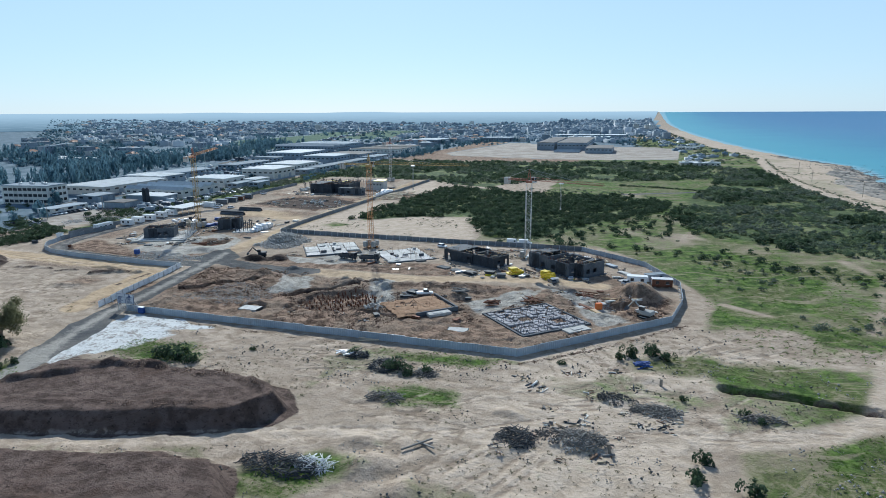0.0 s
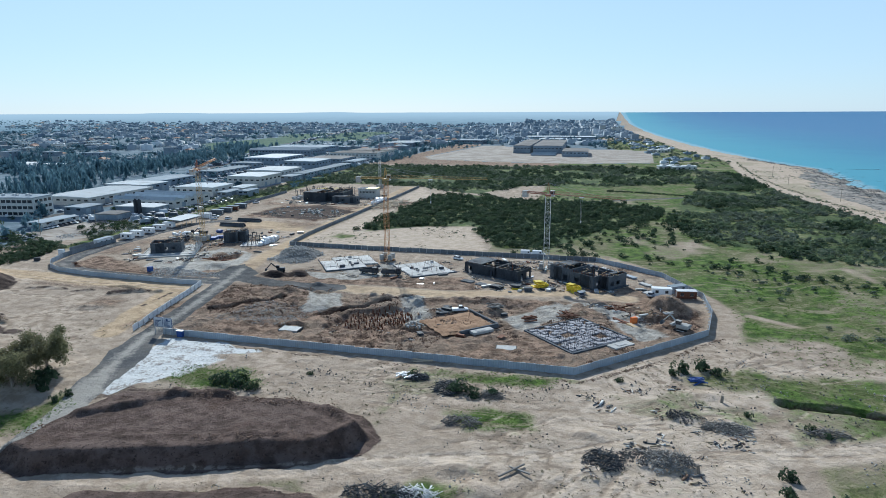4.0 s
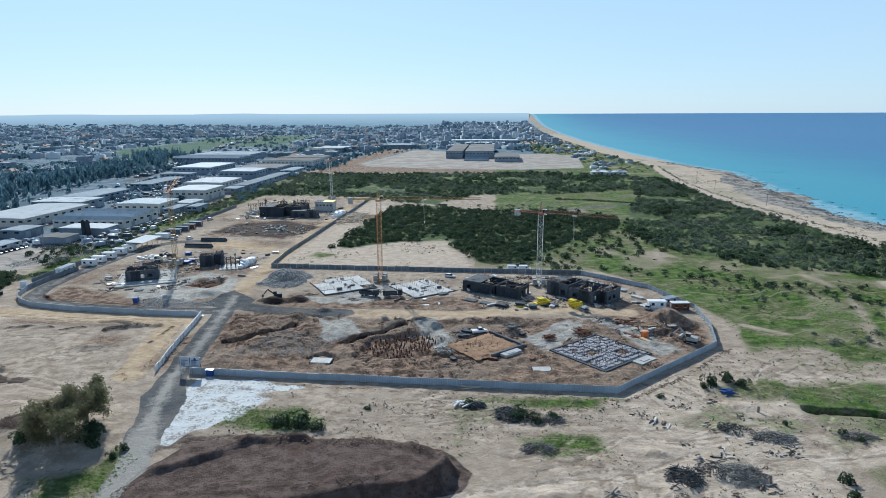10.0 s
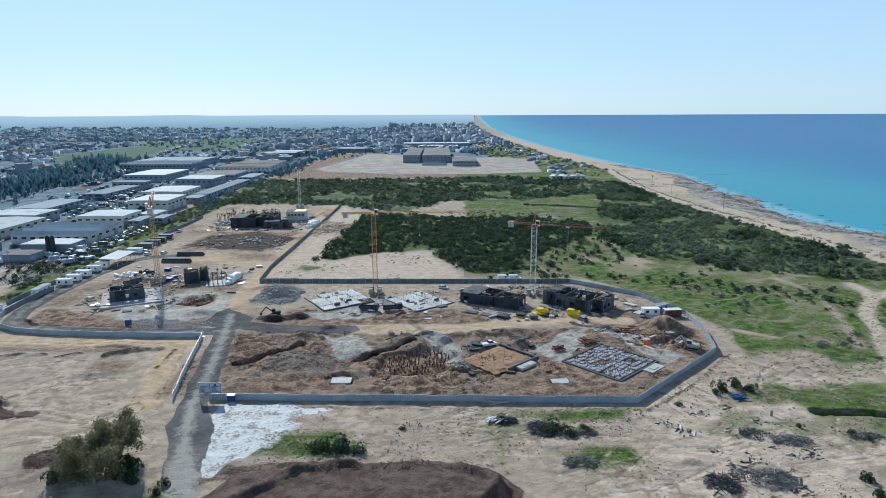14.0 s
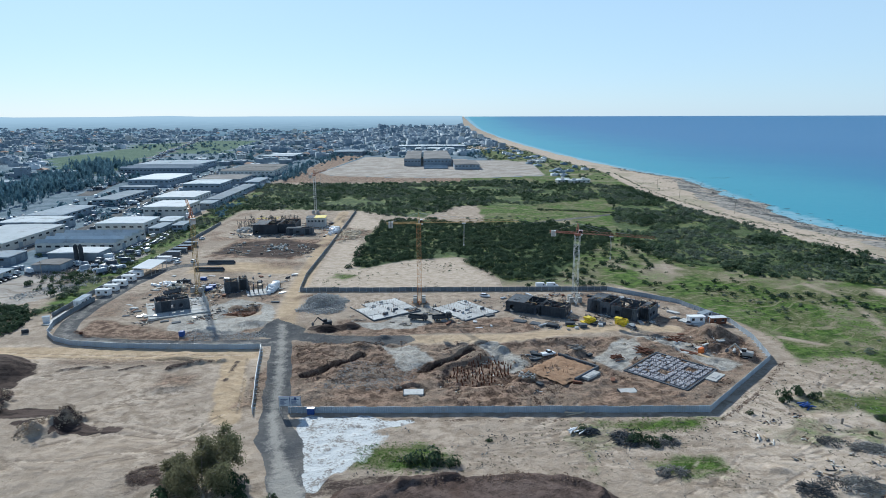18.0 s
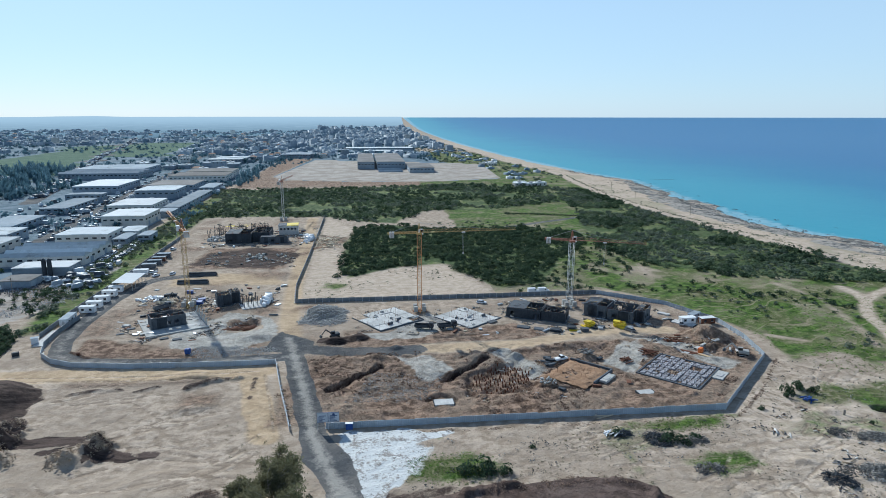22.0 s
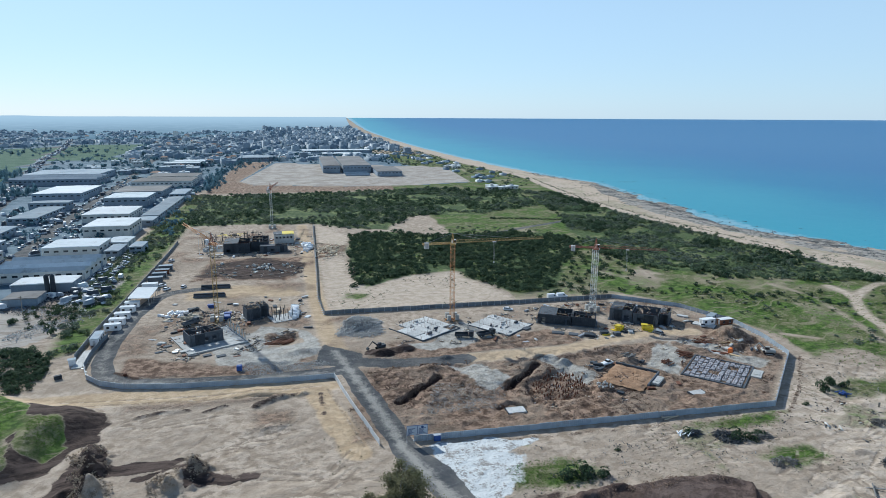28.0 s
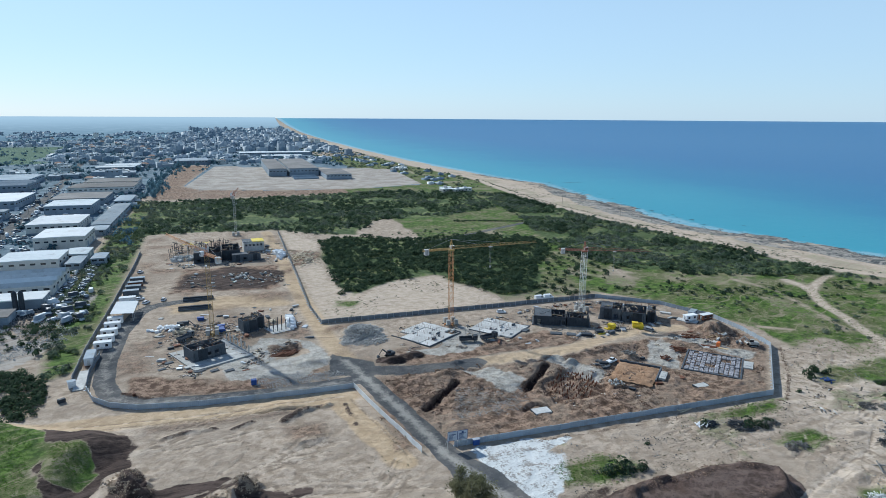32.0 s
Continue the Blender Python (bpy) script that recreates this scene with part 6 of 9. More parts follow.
# ---------------------------------------------------------------- slabs and shells
def slab_deck(x, y, w, d, turn, label, seed, thick=0.55):
    """A fresh concrete raft in bays, with starter bars and formwork edge boards."""
    r = random.Random(seed)
    holder = thing("floor_slab", on_ground(x, y, 0, turn), label, "concrete slab", "concrete slabs")
    nu, nv = 4, 4
    for i in range(nu):
        for j in range(nv):
            if (i, j) in ((0, nv - 1), (nu - 1, 0)) and seed % 2:
                continue
            u0, v0 = -w / 2 + w * i / nu, -d / 2 + d * j / nv
            h = thick + r.uniform(-0.12, 0.12)
            part("bay", boxes((u0 + 0.03, u0 + w / nu - 0.03, v0 + 0.03, v0 + d / nv - 0.03, -0.5, h), bevel=0.04), CONCRETE_PALE, holder)
    part("edge_board", boxes((-w / 2 - 0.2, w / 2 + 0.2, -d / 2 - 0.25, -d / 2 - 0.05, -0.4, thick - 0.12)), CONCRETE_DARK, holder)
    part("edge_board", boxes((-w / 2 - 0.25, -w / 2 - 0.05, -d / 2, d / 2, -0.4, thick - 0.12)), CONCRETE_DARK, holder)
    part("edge_board", boxes((w / 2 + 0.05, w / 2 + 0.25, -d / 2, d / 2, -0.4, thick - 0.12)), CONCRETE_DARK, holder)
    bm = []
    for _ in range(110):
        u, v = r.uniform(-w / 2 + 0.5, w / 2 - 0.5), r.uniform(-d / 2 + 0.5, d / 2 - 0.5)
        if r.random() < 0.6:
            u = round(u / (w / nu)) * w / nu + r.uniform(-0.15, 0.15)
        bar(bm, (u, v, thick - 0.1), (u + r.uniform(-0.1, 0.1), v, thick + r.uniform(0.6, 1.3)), 0.05, 3)
    tagged(part("rebar", bm, RUST, holder), kind="stuff")
    for _ in range(9):
        u, v = r.uniform(-w * 0.4, w * 0.4), r.uniform(-d * 0.4, d * 0.4)
        part("upstand", boxes((u, u + r.uniform(0.6, 2.6), v, v + r.uniform(0.25, 1.0), thick - 0.1, thick + r.uniform(0.25, 0.9)), bevel=0.03), CONCRETE if r.random() < 0.6 else CONCRETE_DARK, holder)
    return holder


slab_deck(-46.5, 237.5, 21, 20, 33, "pale grey ground slab with rusty starter bars", 1)
slab_deck(-14.5, 235.0, 17, 20, 38, "pale concrete slab with upstands and starter bars", 2)

# the foundation pit with rows of pile caps and void formers
pit = thing("foundation", on_ground(45.3, 174.2, 0, 43), "grey-violet foundation bed of void formers edged by concrete beams", "foundation")
FORMER = mat("void_former", (0.27, 0.26, 0.275), (0.46, 0.445, 0.46), 1.6, 0.8, bump=0.05, vary=0.3, dirt=(0.14, 0.11, 0.1))
r = random.Random(5)
for i in range(11):
    for j in range(11):
        if (i in (3, 4) and j in (5, 6)) or (i in (7, 8) and j in (2, 3)) or r.random() < 0.04:
            continue
        u, v = -9.6 + i * 1.78, -8.8 + j * 1.66
        part("former", boxes((u, u + 1.6, v, v + 1.45, -0.4, 0.25 + r.uniform(-0.12, 0.3)), bevel=0.12), FORMER, pit)
for row in ((-10.6, 10.6, -9.9, -9.3), (-10.6, 10.6, 9.6, 10.2), (-10.6, -10.0, -9.3, 9.6), (10.0, 10.6, -9.3, 9.6)):
    part("edge_beam", boxes((*row, -0.6, 0.35), bevel=0.04), CONCRETE_DARK, pit)
part("edge_slab", boxes((1.0, 8.0, -13.2, -10.0, -0.4, 0.4), bevel=0.05), CONCRETE, pit)
part("edge_slab", boxes((3.0, 6.0, -12.4, -10.8, 0.4, 0.55), bevel=0.05), CONCRETE_PALE, pit)
bm = []
for _ in range(420):
    u, v = -9.5 + 0.89 * r.randrange(22), r.uniform(-9, 9.5)
    bar(bm, (u, v, 0), (u + r.uniform(-0.3, 0.3), v + r.uniform(-0.2, 0.2), r.uniform(0.5, 1.4)), 0.06, 3)
tagged(part("rebar", bm, FORMWORK, pit), kind="stuff")

# the orange clay bed beside it, with a kerb of concrete
bed = thing("foundation", on_ground(11.5, 175.5, -0.35, 43), "orange clay foundation bed with dark edge beams", "foundation")
CLAY = mat("orange_clay", (0.25, 0.142, 0.078), (0.4, 0.25, 0.15), 0.8, 0.95, bump=0.06, vary=0.1, dirt=(0.13, 0.085, 0.06))
bm = bmesh.new()
bmesh.ops.create_grid(bm, x_segments=26, y_segments=22, size=1.0, matrix=Matrix.Diagonal((8.5, 7.2, 1, 1)))
for v in bm.verts:
    edge = min(8.5 - abs(v.co.x), 7.2 - abs(v.co.y))
    v.co.z = 0.45 * min(1, edge / 1.6) + 0.28 * noise.noise(v.co * 0.6) - 0.02
    v.co.x += 0.9 * noise.noise(v.co * 0.7 + Vector((9, 0, 0)))
    v.co.y += 0.9 * noise.noise(v.co * 0.7 + Vector((0, 7, 0)))
part("clay_bed", bm, CLAY, bed)
for row in ((-3.9, 8.9, -7.9, -7.4), (8.5, 9.1, -7.4, 7.2)):
    part("edge_beam", boxes((*row, -0.5, 0.75), bevel=0.04), CONCRETE_DARK, bed)
part("edge_slab", boxes((-1.0, 5.6, -10.4, -8.0, -0.3, 0.5), bevel=0.05), CONCRETE, bed)
part("edge_slab", boxes((0.4, 3.2, -10.0, -8.6, 0.5, 0.62), bevel=0.05), CONCRETE_PALE, bed)
bm = []
for _ in range(26):
    u, v = r.uniform(-8, 8), r.uniform(-7, 7)
    bar(bm, (u, v, 0), (u + r.uniform(-0.2, 0.2), v, r.uniform(0.7, 1.5)), 0.06, 3)
tagged(part("rebar", bm, RUST, bed), kind="stuff")

# rows of red-brown pile stumps
piles = thing("pile_field", on_ground(-13, 176.5, 0, 40), "field of rusty red pile heads in dug earth", "piles")
for i in range(15):
    for j in range(9):
        u, v = -10 + i * 1.5 + r.uniform(-0.3, 0.3), -7 + j * 1.7 + r.uniform(-0.3, 0.3)
        if math.hypot(u / 11, v / 8) > 1.05 or r.random() < 0.15:
            continue
        bm = bmesh.new()
        h = r.uniform(0.5, 1.2)
        bmesh.ops.create_cone(bm, cap_ends=True, segments=6, radius1=0.24, radius2=0.2, depth=h + 0.6, matrix=pose(0, 0, h / 2 - 0.3))
        for k in range(3):
            bar(bm, (0.12 * math.cos(k * 2.1), 0.12 * math.sin(k * 2.1), h), (0.2 * math.cos(k * 2.1), 0.2 * math.sin(k * 2.1), h + 0.5), 0.03, 3)
        p = piles.matrix_basis @ Vector((u, v, 0))
        part("pile_head", bm, RUST, piles, at=pose(u, v, float(lie(p.x, p.y)) - piles.matrix_basis.translation.z, r.uniform(-8, 8), r.uniform(-8, 8), r.uniform(0, 360)))

# small pads
for x, y, w, d, turn, label in ((-33.6, 161.2, 5.6, 3.6, 0, "pale square concrete pad beside the pit"), (27.5, 160.5, 5.0, 3.0, 6, "thin pale concrete pad in the mud"), (70, 217, 9, 4, -50, "pale concrete apron beside the cabins")):
    ob = thing("concrete_pad", on_ground(x, y, 0, turn), label, "concrete pad")
    part("slab", boxes((-w / 2, w / 2, -d / 2, d / 2, -0.4, 0.35), bevel=0.04), CONCRETE_PALE, ob)
    part("edge_board", boxes((-w / 2 - 0.2, -w / 2, -d / 2, d / 2, -0.4, 0.42)), FORMWORK, ob)
    part("edge_board", boxes((w / 2, w / 2 + 0.2, -d / 2, d / 2, -0.4, 0.42)), FORMWORK, ob)


def wall_with_holes(long, high, thick, holes):
    """A wall along +x with real openings: (from, to, sill, head)."""
    bm = bmesh.new()
    cuts = sorted({0.0, long, *[h[0] for h in holes], *[h[1] for h in holes]})
    for a, b in zip(cuts, cuts[1:]):
        here = [h for h in holes if h[0] <= a + 1e-6 and h[1] >= b - 1e-6]
        if not here:
            box(bm, a, b, 0, thick, 0, high)
        else:
            _, _, sill, head = here[0]
            if sill > 0.05:
                box(bm, a, b, 0, thick, 0, sill)
            if head < high - 0.05:
                box(bm, a, b, 0, thick, head, high)
    return bm


def shell(x, y, turn, rooms, high, label, seed, wall_mat, deck=True, props=30):
    """An unfinished concrete building: base slab, walls with openings, partitions, shutter panels, props and bars.
    rooms: rectangles (x0, x1, y0, y1) of its plan."""
    r = random.Random(seed)
    holder = thing("building_shell", on_ground(x, y, 0, turn), label, "unfinished building", "building shells")
    for n, (x0, x1, y0, y1) in enumerate(rooms):
        h = high + r.uniform(-0.3, 0.4)
        part("base_slab", boxes((x0 - 0.6, x1 + 0.6, y0 - 0.6, y1 + 0.6, -0.5, 0.3), bevel=0.04), CONCRETE_DARK, holder)
        for a, b, turn_w, long in (((x0, y0), None, 0, x1 - x0), ((x0, y1 - 0.25), None, 0, x1 - x0), ((x0 + 0.25, y0 + 0.25), None, 90, y1 - y0 - 0.5), ((x1, y0 + 0.25), None, 90, y1 - y0 - 0.5)):
            holes, u = [], r.uniform(0.8, 2.0)
            while u < long - 1.8:
                w = r.uniform(0.9, 2.2)
                if r.random() < 0.6:
                    holes.append((u, min(u + w, long - 0.5), r.choice((0.0, 1.0, 1.0)), min(2.4, h - 0.4)))
                u += w + r.uniform(1.2, 2.6)
            part("wall", wall_with_holes(long, h, 0.25, holes), wall_mat, holder, at=pose(a[0], a[1], 0.3, 0, 0, turn_w))
        # shutter panels leaning on the outside, with ribs
        for k in range(4):
            u = r.uniform(x0, x1 - 2.6)
            m = boxes((0, 2.4, -0.12, 0, 0, h - 0.2), bevel=0.03)
            part("shutter_panel", m, FORMWORK, holder, at=pose(u, y0 - 0.02 if k % 2 else y1 + 0.14, 0.3))
        if deck and n % 2 == 0:
            part("upper_deck", boxes((x0 + 0.3, x1 - (x1 - x0) * 0.45, y0 + 0.3, y1 - 0.3, h + 0.3, h + 0.52)), CONCRETE_DARK, holder)
        for k in range(3):
            u = r.uniform(x0 + 1, x1 - 1)
            part("partition", boxes((u, u + 0.2, y0 + 0.6, y0 + (y1 - y0) * r.uniform(0.4, 0.9), 0.3, h - 0.3)), wall_mat if k % 2 else FORMWORK, holder)
        bm = []
        for _ in range(props):
            u, v = r.uniform(x0, x1), r.choice((y0 + 0.12, y1 - 0.12, r.uniform(y0, y1)))
            bar(bm, (u, v, h - 0.3), (u + r.uniform(-0.2, 0.2), v + r.uniform(-0.2, 0.2), h + r.uniform(0.5, 1.5)), 0.06, 3)
        tagged(part("rebar", bm, RUST, holder), kind="stuff")
        for _ in range(18):
            bm = bmesh.new()
            u, v, q = r.uniform(x0 + 0.6, x1 - 0.6), r.uniform(y0 + 0.6, y1 - 0.6), r.uniform(0, 180)
            m = pose(u, v, h + 0.1 + r.uniform(0, 0.7), r.uniform(-6, 6), r.uniform(-6, 6), q)
            bmesh.ops.create_cube(bm, size=1, matrix=m @ Matrix.Diagonal((r.uniform(1.5, 4.0), 0.14, 0.14, 1)))
            part("deck_joist", bm, TIMBER if _ % 3 == 0 else CONCRETE_DARK, holder)
        for _ in range(12):
            bm = bmesh.new()
            u, v = r.uniform(x0, x1), y0 - r.uniform(0.5, 1.2)
            bar(bm, (u, v, -0.2), (u, y0 + 0.05, h * 0.8), 0.09)
            part("raking_prop", bm, FORMWORK, holder)
    return holder


shell(2.0, 234.7, -28.5, [(0, 14, 0, 11), (14.4, 24, 0.4, 9)], 3.9, "dark shuttered concrete shell of a low house", 21, FORMWORK, props=50)
shell(34.0, 232.2, -38.5, [(0, 9.5, 0.5, 11), (9.9, 20, 0, 12.5), (20.4, 24, 3, 13)], 4.4, "grey concrete shell with window openings and yellow deck forms", 22, CONCRETE_DARK, props=60)
shell(-137, 235.5, 27, [(0, 12.6, 0, 8)], 3.9, "dark concrete shell with tall shuttered walls", 23, CONCRETE_DARK, False, 60)
shell(-118.5, 262.5, 20, [(0, 6, 0, 6), (6.4, 10, 2, 8)], 4.4, "small dark concrete core beside steel columns", 24, CONCRETE_DARK, False)
shell(-143, 398, 1, [(0, 16, 0, 18), (16.4, 27, 4, 24)], 6.2, "far dark shuttered concrete shell full of props", 25, FORMWORK, props=120)
shell(-121, 396, 1, [(0, 17, 0, 7)], 3.8, "low grey shell in front of the far building", 26, CONCRETE_DARK)

far_block = thing("site_building", on_ground(-107, 430, 0, 4), "pale two-storey block with a bright yellow roof deck", "building")
for z0, z1 in ((0, 3.4), (4.8, 6.2)):
    part("wall", boxes((-6.5, 6.5, -5, -4.7, z0, z1)), CONCRETE_PALE, far_block)
for k in range(6):
    part("pier", boxes((-6.5 if k == 0 else -6.7 + k * 2.4, -5.5 + k * 2.4 if k < 5 else 6.5, -5, -4.7, 3.4, 4.8)), CONCRETE_PALE, far_block)
for q in (-6.5, 6.2):
    part("wall", boxes((q, q + 0.3, -4.7, 5, 0, 6.2)), CONCRETE_PALE, far_block)
part("wall", boxes((-6.5, 6.5, 5, 5.3, 0, 6.2)), CONCRETE_PALE, far_block)
part("floor", boxes((-6.2, 6.2, -4.7, 5, 2.9, 3.15)), CONCRETE_DARK, far_block)
part("roof_deck", boxes((-1.0, 6.8, -5.3, 5.5, 6.2, 6.5)), YELLOW, far_block)
part("roof_deck", boxes((-6.8, -1.05, -5.3, 5.5, 6.2, 6.5)), CONCRETE_DARK, far_block)
bm = boxes((-6.6, 6.6, -5.36, -5.3, 6.55, 6.62), (-6.6, 6.6, -5.36, -5.3, 7.0, 7.07), *[(-6.6 + k * 1.65, -6.53 + k * 1.65, -5.36, -5.29, 6.2, 7.1) for k in range(9)])
part("guard_rail", bm, STEEL, far_block)

# props standing in the open behind the far shell
r = random.Random(77)
forest = thing("prop_stack", on_ground(-134, 424), "dense stand of dark shoring props and frames", "shoring")
for k in range(70):
    u, v = r.uniform(-24, 14), r.uniform(-10, 22)
    bm = bmesh.new()
    bar(bm, (0, 0, -0.2), (0, 0, 5.6 + r.uniform(-0.8, 0.8)), 0.2)
    box(bm, -1.2, 1.2, -0.08, 0.08, 4.6, 4.9)
    bar(bm, (-1.1, 0, 4.6), (0, 0, 3.0), 0.14)
    part("prop", bm, FORMWORK, forest, at=pose(u, v, 0, r.uniform(-6, 6), r.uniform(-6, 6), r.uniform(0, 180)))
for k in range(14):
    u, v = r.uniform(-18, 4), r.uniform(14, 24)
    part("deck_form", boxes((-1.4, 1.4, -0.6, 0.6, 3.9, 4.1)), YELLOW if k % 2 else TIMBER, forest, at=pose(u, v, 0, 0, 0, r.uniform(-10, 10)))

# ---------------------------------------------------------------- things on the site
def wheel_at(parent, x, y, radius, wide, fine=True):
    bm = bmesh.new()
    bmesh.ops.create_cone(bm, cap_ends=True, segments=14, radius1=radius, radius2=radius, depth=wide, matrix=pose(x, y, radius, 90))
    w = part("wheel", bm, RUBBER, parent)
    if not fine:
        return
    bm = bmesh.new()
    bmesh.ops.create_cone(bm, cap_ends=True, segments=10, radius1=radius * 0.55, radius2=radius * 0.55, depth=wide + 0.04, matrix=pose(x, y, radius, 90))
    part("rim", bm, STEEL, w)


def hull(sections, half):
    """A body from side-on sections (x, bottom, top, width share), mirrored across y."""
    bm = bmesh.new()
    rings = []
    for x, z0, z1, k in sections:
        w = half * k
        rings.append([bm.verts.new(p) for p in ((x, -w, z0), (x, -w * 1.03, (z0 + z1) / 2), (x, -w * 0.9, z1), (x, w * 0.9, z1), (x, w * 1.03, (z0 + z1) / 2), (x, w, z0))])
    for a, b in zip(rings, rings[1:]):
        for i in range(6):
            j = (i + 1) % 6
            bm.faces.new((a[i], b[i], b[j], a[j]))
    bm.faces.new(rings[0][::-1])
    bm.faces.new(rings[-1])
    bmesh.ops.recalc_face_normals(bm, faces=bm.faces)
    return bm


def make_car(name, label, paint, long=4.4, pickup=False, fine=True):
    ob = thing(name, pose(0, 0, 0), label, "car", "parked cars")
    h = long / 2
    part("body", hull([(-h, 0.4, 0.8, 0.9), (-h + 0.15, 0.3, 0.95, 1), (-0.6, 0.28, 0.98, 1), (0.9, 0.28, 0.95, 1), (h - 0.5, 0.3, 0.85, 0.98), (h, 0.42, 0.68, 0.86)], 0.88), paint, ob)
    if pickup:
        cab = ((-0.5, 0.9, 1.0, 0.95), (-0.35, 0.9, 1.65, 0.86), (0.75, 0.9, 1.65, 0.84), (1.35, 0.9, 1.0, 0.95))
    else:
        cab = ((-h + 0.25, 0.9, 1.0, 0.95), (-h + 0.75, 0.9, 1.42, 0.84), (0.35, 0.9, 1.45, 0.82), (1.15, 0.9, 0.98, 0.94))
    glass = part("glazing", hull(cab, 0.83), GLASS_DARK, ob)
    x0, x1 = cab[1][0], cab[2][0]
    part("roof", boxes((x0, x1, -0.66, 0.66, cab[1][2] - 0.02, cab[1][2] + 0.07), bevel=0.03), paint, ob)
    for sx in (-h + 0.85, h - 0.85):
        for sy in (-0.78, 0.78):
            wheel_at(ob, sx, sy, 0.32, 0.2, fine)
    for sy in (-0.6, 0.6) if fine else ():
        part("headlight", boxes((h - 0.08, h + 0.01, sy - 0.16, sy + 0.16, 0.56, 0.68)), WHITE, ob)
    return ob


def make_van(label, paint=WHITE, long=5.4, high=2.3, group="parked vans"):
    ob = thing("van", pose(0, 0, 0), label, "van", group)
    h = long / 2
    part("body", hull([(-h, 0.45, high, 0.96), (-h + 0.1, 0.4, high, 1), (h - 1.7, 0.4, high, 1), (h - 0.9, 0.4, 1.3, 1), (h - 0.05, 0.45, 1.0, 0.95)], 0.98), paint, ob)
    part("windscreen", boxes((-0.55, 0.55, -0.8, 0.8, -0.02, 0.02)), GLASS_DARK, ob, at=pose(h - 1.27, 0, (high + 1.3) / 2 + 0.02, 0, math.degrees(math.atan2(high - 1.3, 0.8)), 0))
    part("side_window", boxes((h - 2.4, h - 1.75, -1.03, 1.03, 1.3, 1.9)), GLASS_DARK, ob)
    for sx in (-h + 0.9, h - 0.95):
        for sy in (-0.86, 0.86):
            wheel_at(ob, sx, sy, 0.36, 0.24)
    return ob


def park(first, rows):
    for n, (x, y, turn) in enumerate(rows):
        if n == 0:
            first.matrix_basis = on_ground(x, y, 0.02, turn)
        else:
            copy_thing(first, on_ground(x, y, 0.02, turn))


park(make_car("pickup_truck", "white pickup truck on brown earth", WHITE, 5.1, True), [(9.8, 187.3, 20)])
park(make_car("car", "silver car parked beside the yellow forms", CARPAINT), [(45.2, 211.8, 120), (68.5, 216, 60)])
park(make_car("car", "white car parked on the site", WHITE), [(-4.6, 254, -20), (-154, 323, 80), (-171, 384, 70), (-165, 327, 30), (-161.5, 320, 60)])
park(make_van("white van parked behind the hoarding", WHITE), [(22.5, 267.2, 4), (27.5, 267.4, 0)])


def cabin(x, y, turn, w, d, h, label, roof=ROOF_WHITE, wall=WHITE, category="site cabin", group="site cabins"):
    ob = thing("site_cabin", on_ground(x, y, 0, turn), label, category, group)
    part("body", boxes((-w / 2, w / 2, -d / 2, d / 2, 0.25, h), bevel=0.04), wall, ob)
    part("roof", boxes((-w / 2 - 0.15, w / 2 + 0.15, -d / 2 - 0.15, d / 2 + 0.15, h, h + 0.14), bevel=0.03), roof, ob)
    for s in (-1, 1):
        part("skid", boxes((-w / 2, w / 2, s * d * 0.35 - 0.1, s * d * 0.35 + 0.1, -0.2, 0.25)), STEEL, ob)
    n = max(1, int(d / 2.6))
    for k in range(n):
        v = -d / 2 + d * (k + 0.5) / n
        win = part("window", boxes((w / 2, w / 2 + 0.04, v - 0.5, v + 0.5, 1.2, 2.1)), GLASS_DARK, ob)
        part("sill", boxes((w / 2, w / 2 + 0.12, v - 0.55, v + 0.55, 1.14, 1.2)), STEEL, win)
    door = part("door", boxes((-0.45, 0.45, -d / 2 - 0.05, -d / 2, 0.3, 2.25)), STEEL, ob)
    part("handle", boxes((0.3, 0.38, -d / 2 - 0.12, -d / 2 - 0.05, 1.2, 1.3)), FORMWORK, door)
    return ob


cabin(-172.8, 249, 3, 3.0, 9.5, 2.9, "long pale cabin with a bluish roof", ROOF_GREY)
for y, turn in ((262, 92), (269, 90), (277, 91), (285.5, 90), (293.2, 92)):
    cabin(-170.8, y, turn + 180, 2.6, 6.0, 2.8, "white site cabin in a row beside the asphalt road")
for y, label, wall in ((324.5, "white container office by the road", WHITE), (337, "grey steel container beside the road", CONCRETE_DARK), (346.5, "dark steel container beside the road", CONCRETE_DARK), (354, "rust-brown steel container beside the road", RUST), (363, "dark open container beside the road", CONCRETE_DARK)):
    cabin(-170, y, 92, 3.2, 7.0, 2.7, label, ROOF_WHITE if wall is WHITE else ROOF_GREY, wall)
cabin(71.5, 217.2, -88, 2.5, 6.1, 2.6, "white steel container near the seaward fence")
cabin(79, 215.8, -84, 2.5, 6.1, 2.6, "red and grey container with a pale roof", ROOF_WHITE, RUST)
cabin(77, 222, -55, 2.5, 6.1, 2.5, "bluish container beside the fence", ROOF_GREY, HOARDING)

canopy = thing("canopy", on_ground(-168.2, 303, 0, 0), "open shed with a pale blue sheet roof", "shed")
bm = boxes((-4.6, 4.6, -9.5, 9.5, 0, 0.12))
part("roof", bm, ROOF_WHITE, canopy, at=pose(0, 0, 3.9, 0, 3, 0))
for sx in (-4.2, 4.2):
    for k in range(5):
        part("post", boxes((sx - 0.08, sx + 0.08, -9 + k * 4.5 - 0.08, -9 + k * 4.5 + 0.08, -0.2, 3.95 - sx * 0.05)), STEEL, canopy)
for k in range(4):
    part("rafter", boxes((-4.4, 4.4, -8.8 + k * 5.85, -8.65 + k * 5.85, 3.7, 3.85)), STEEL, canopy, at=pose(0, 0, 0, 0, 3, 0))
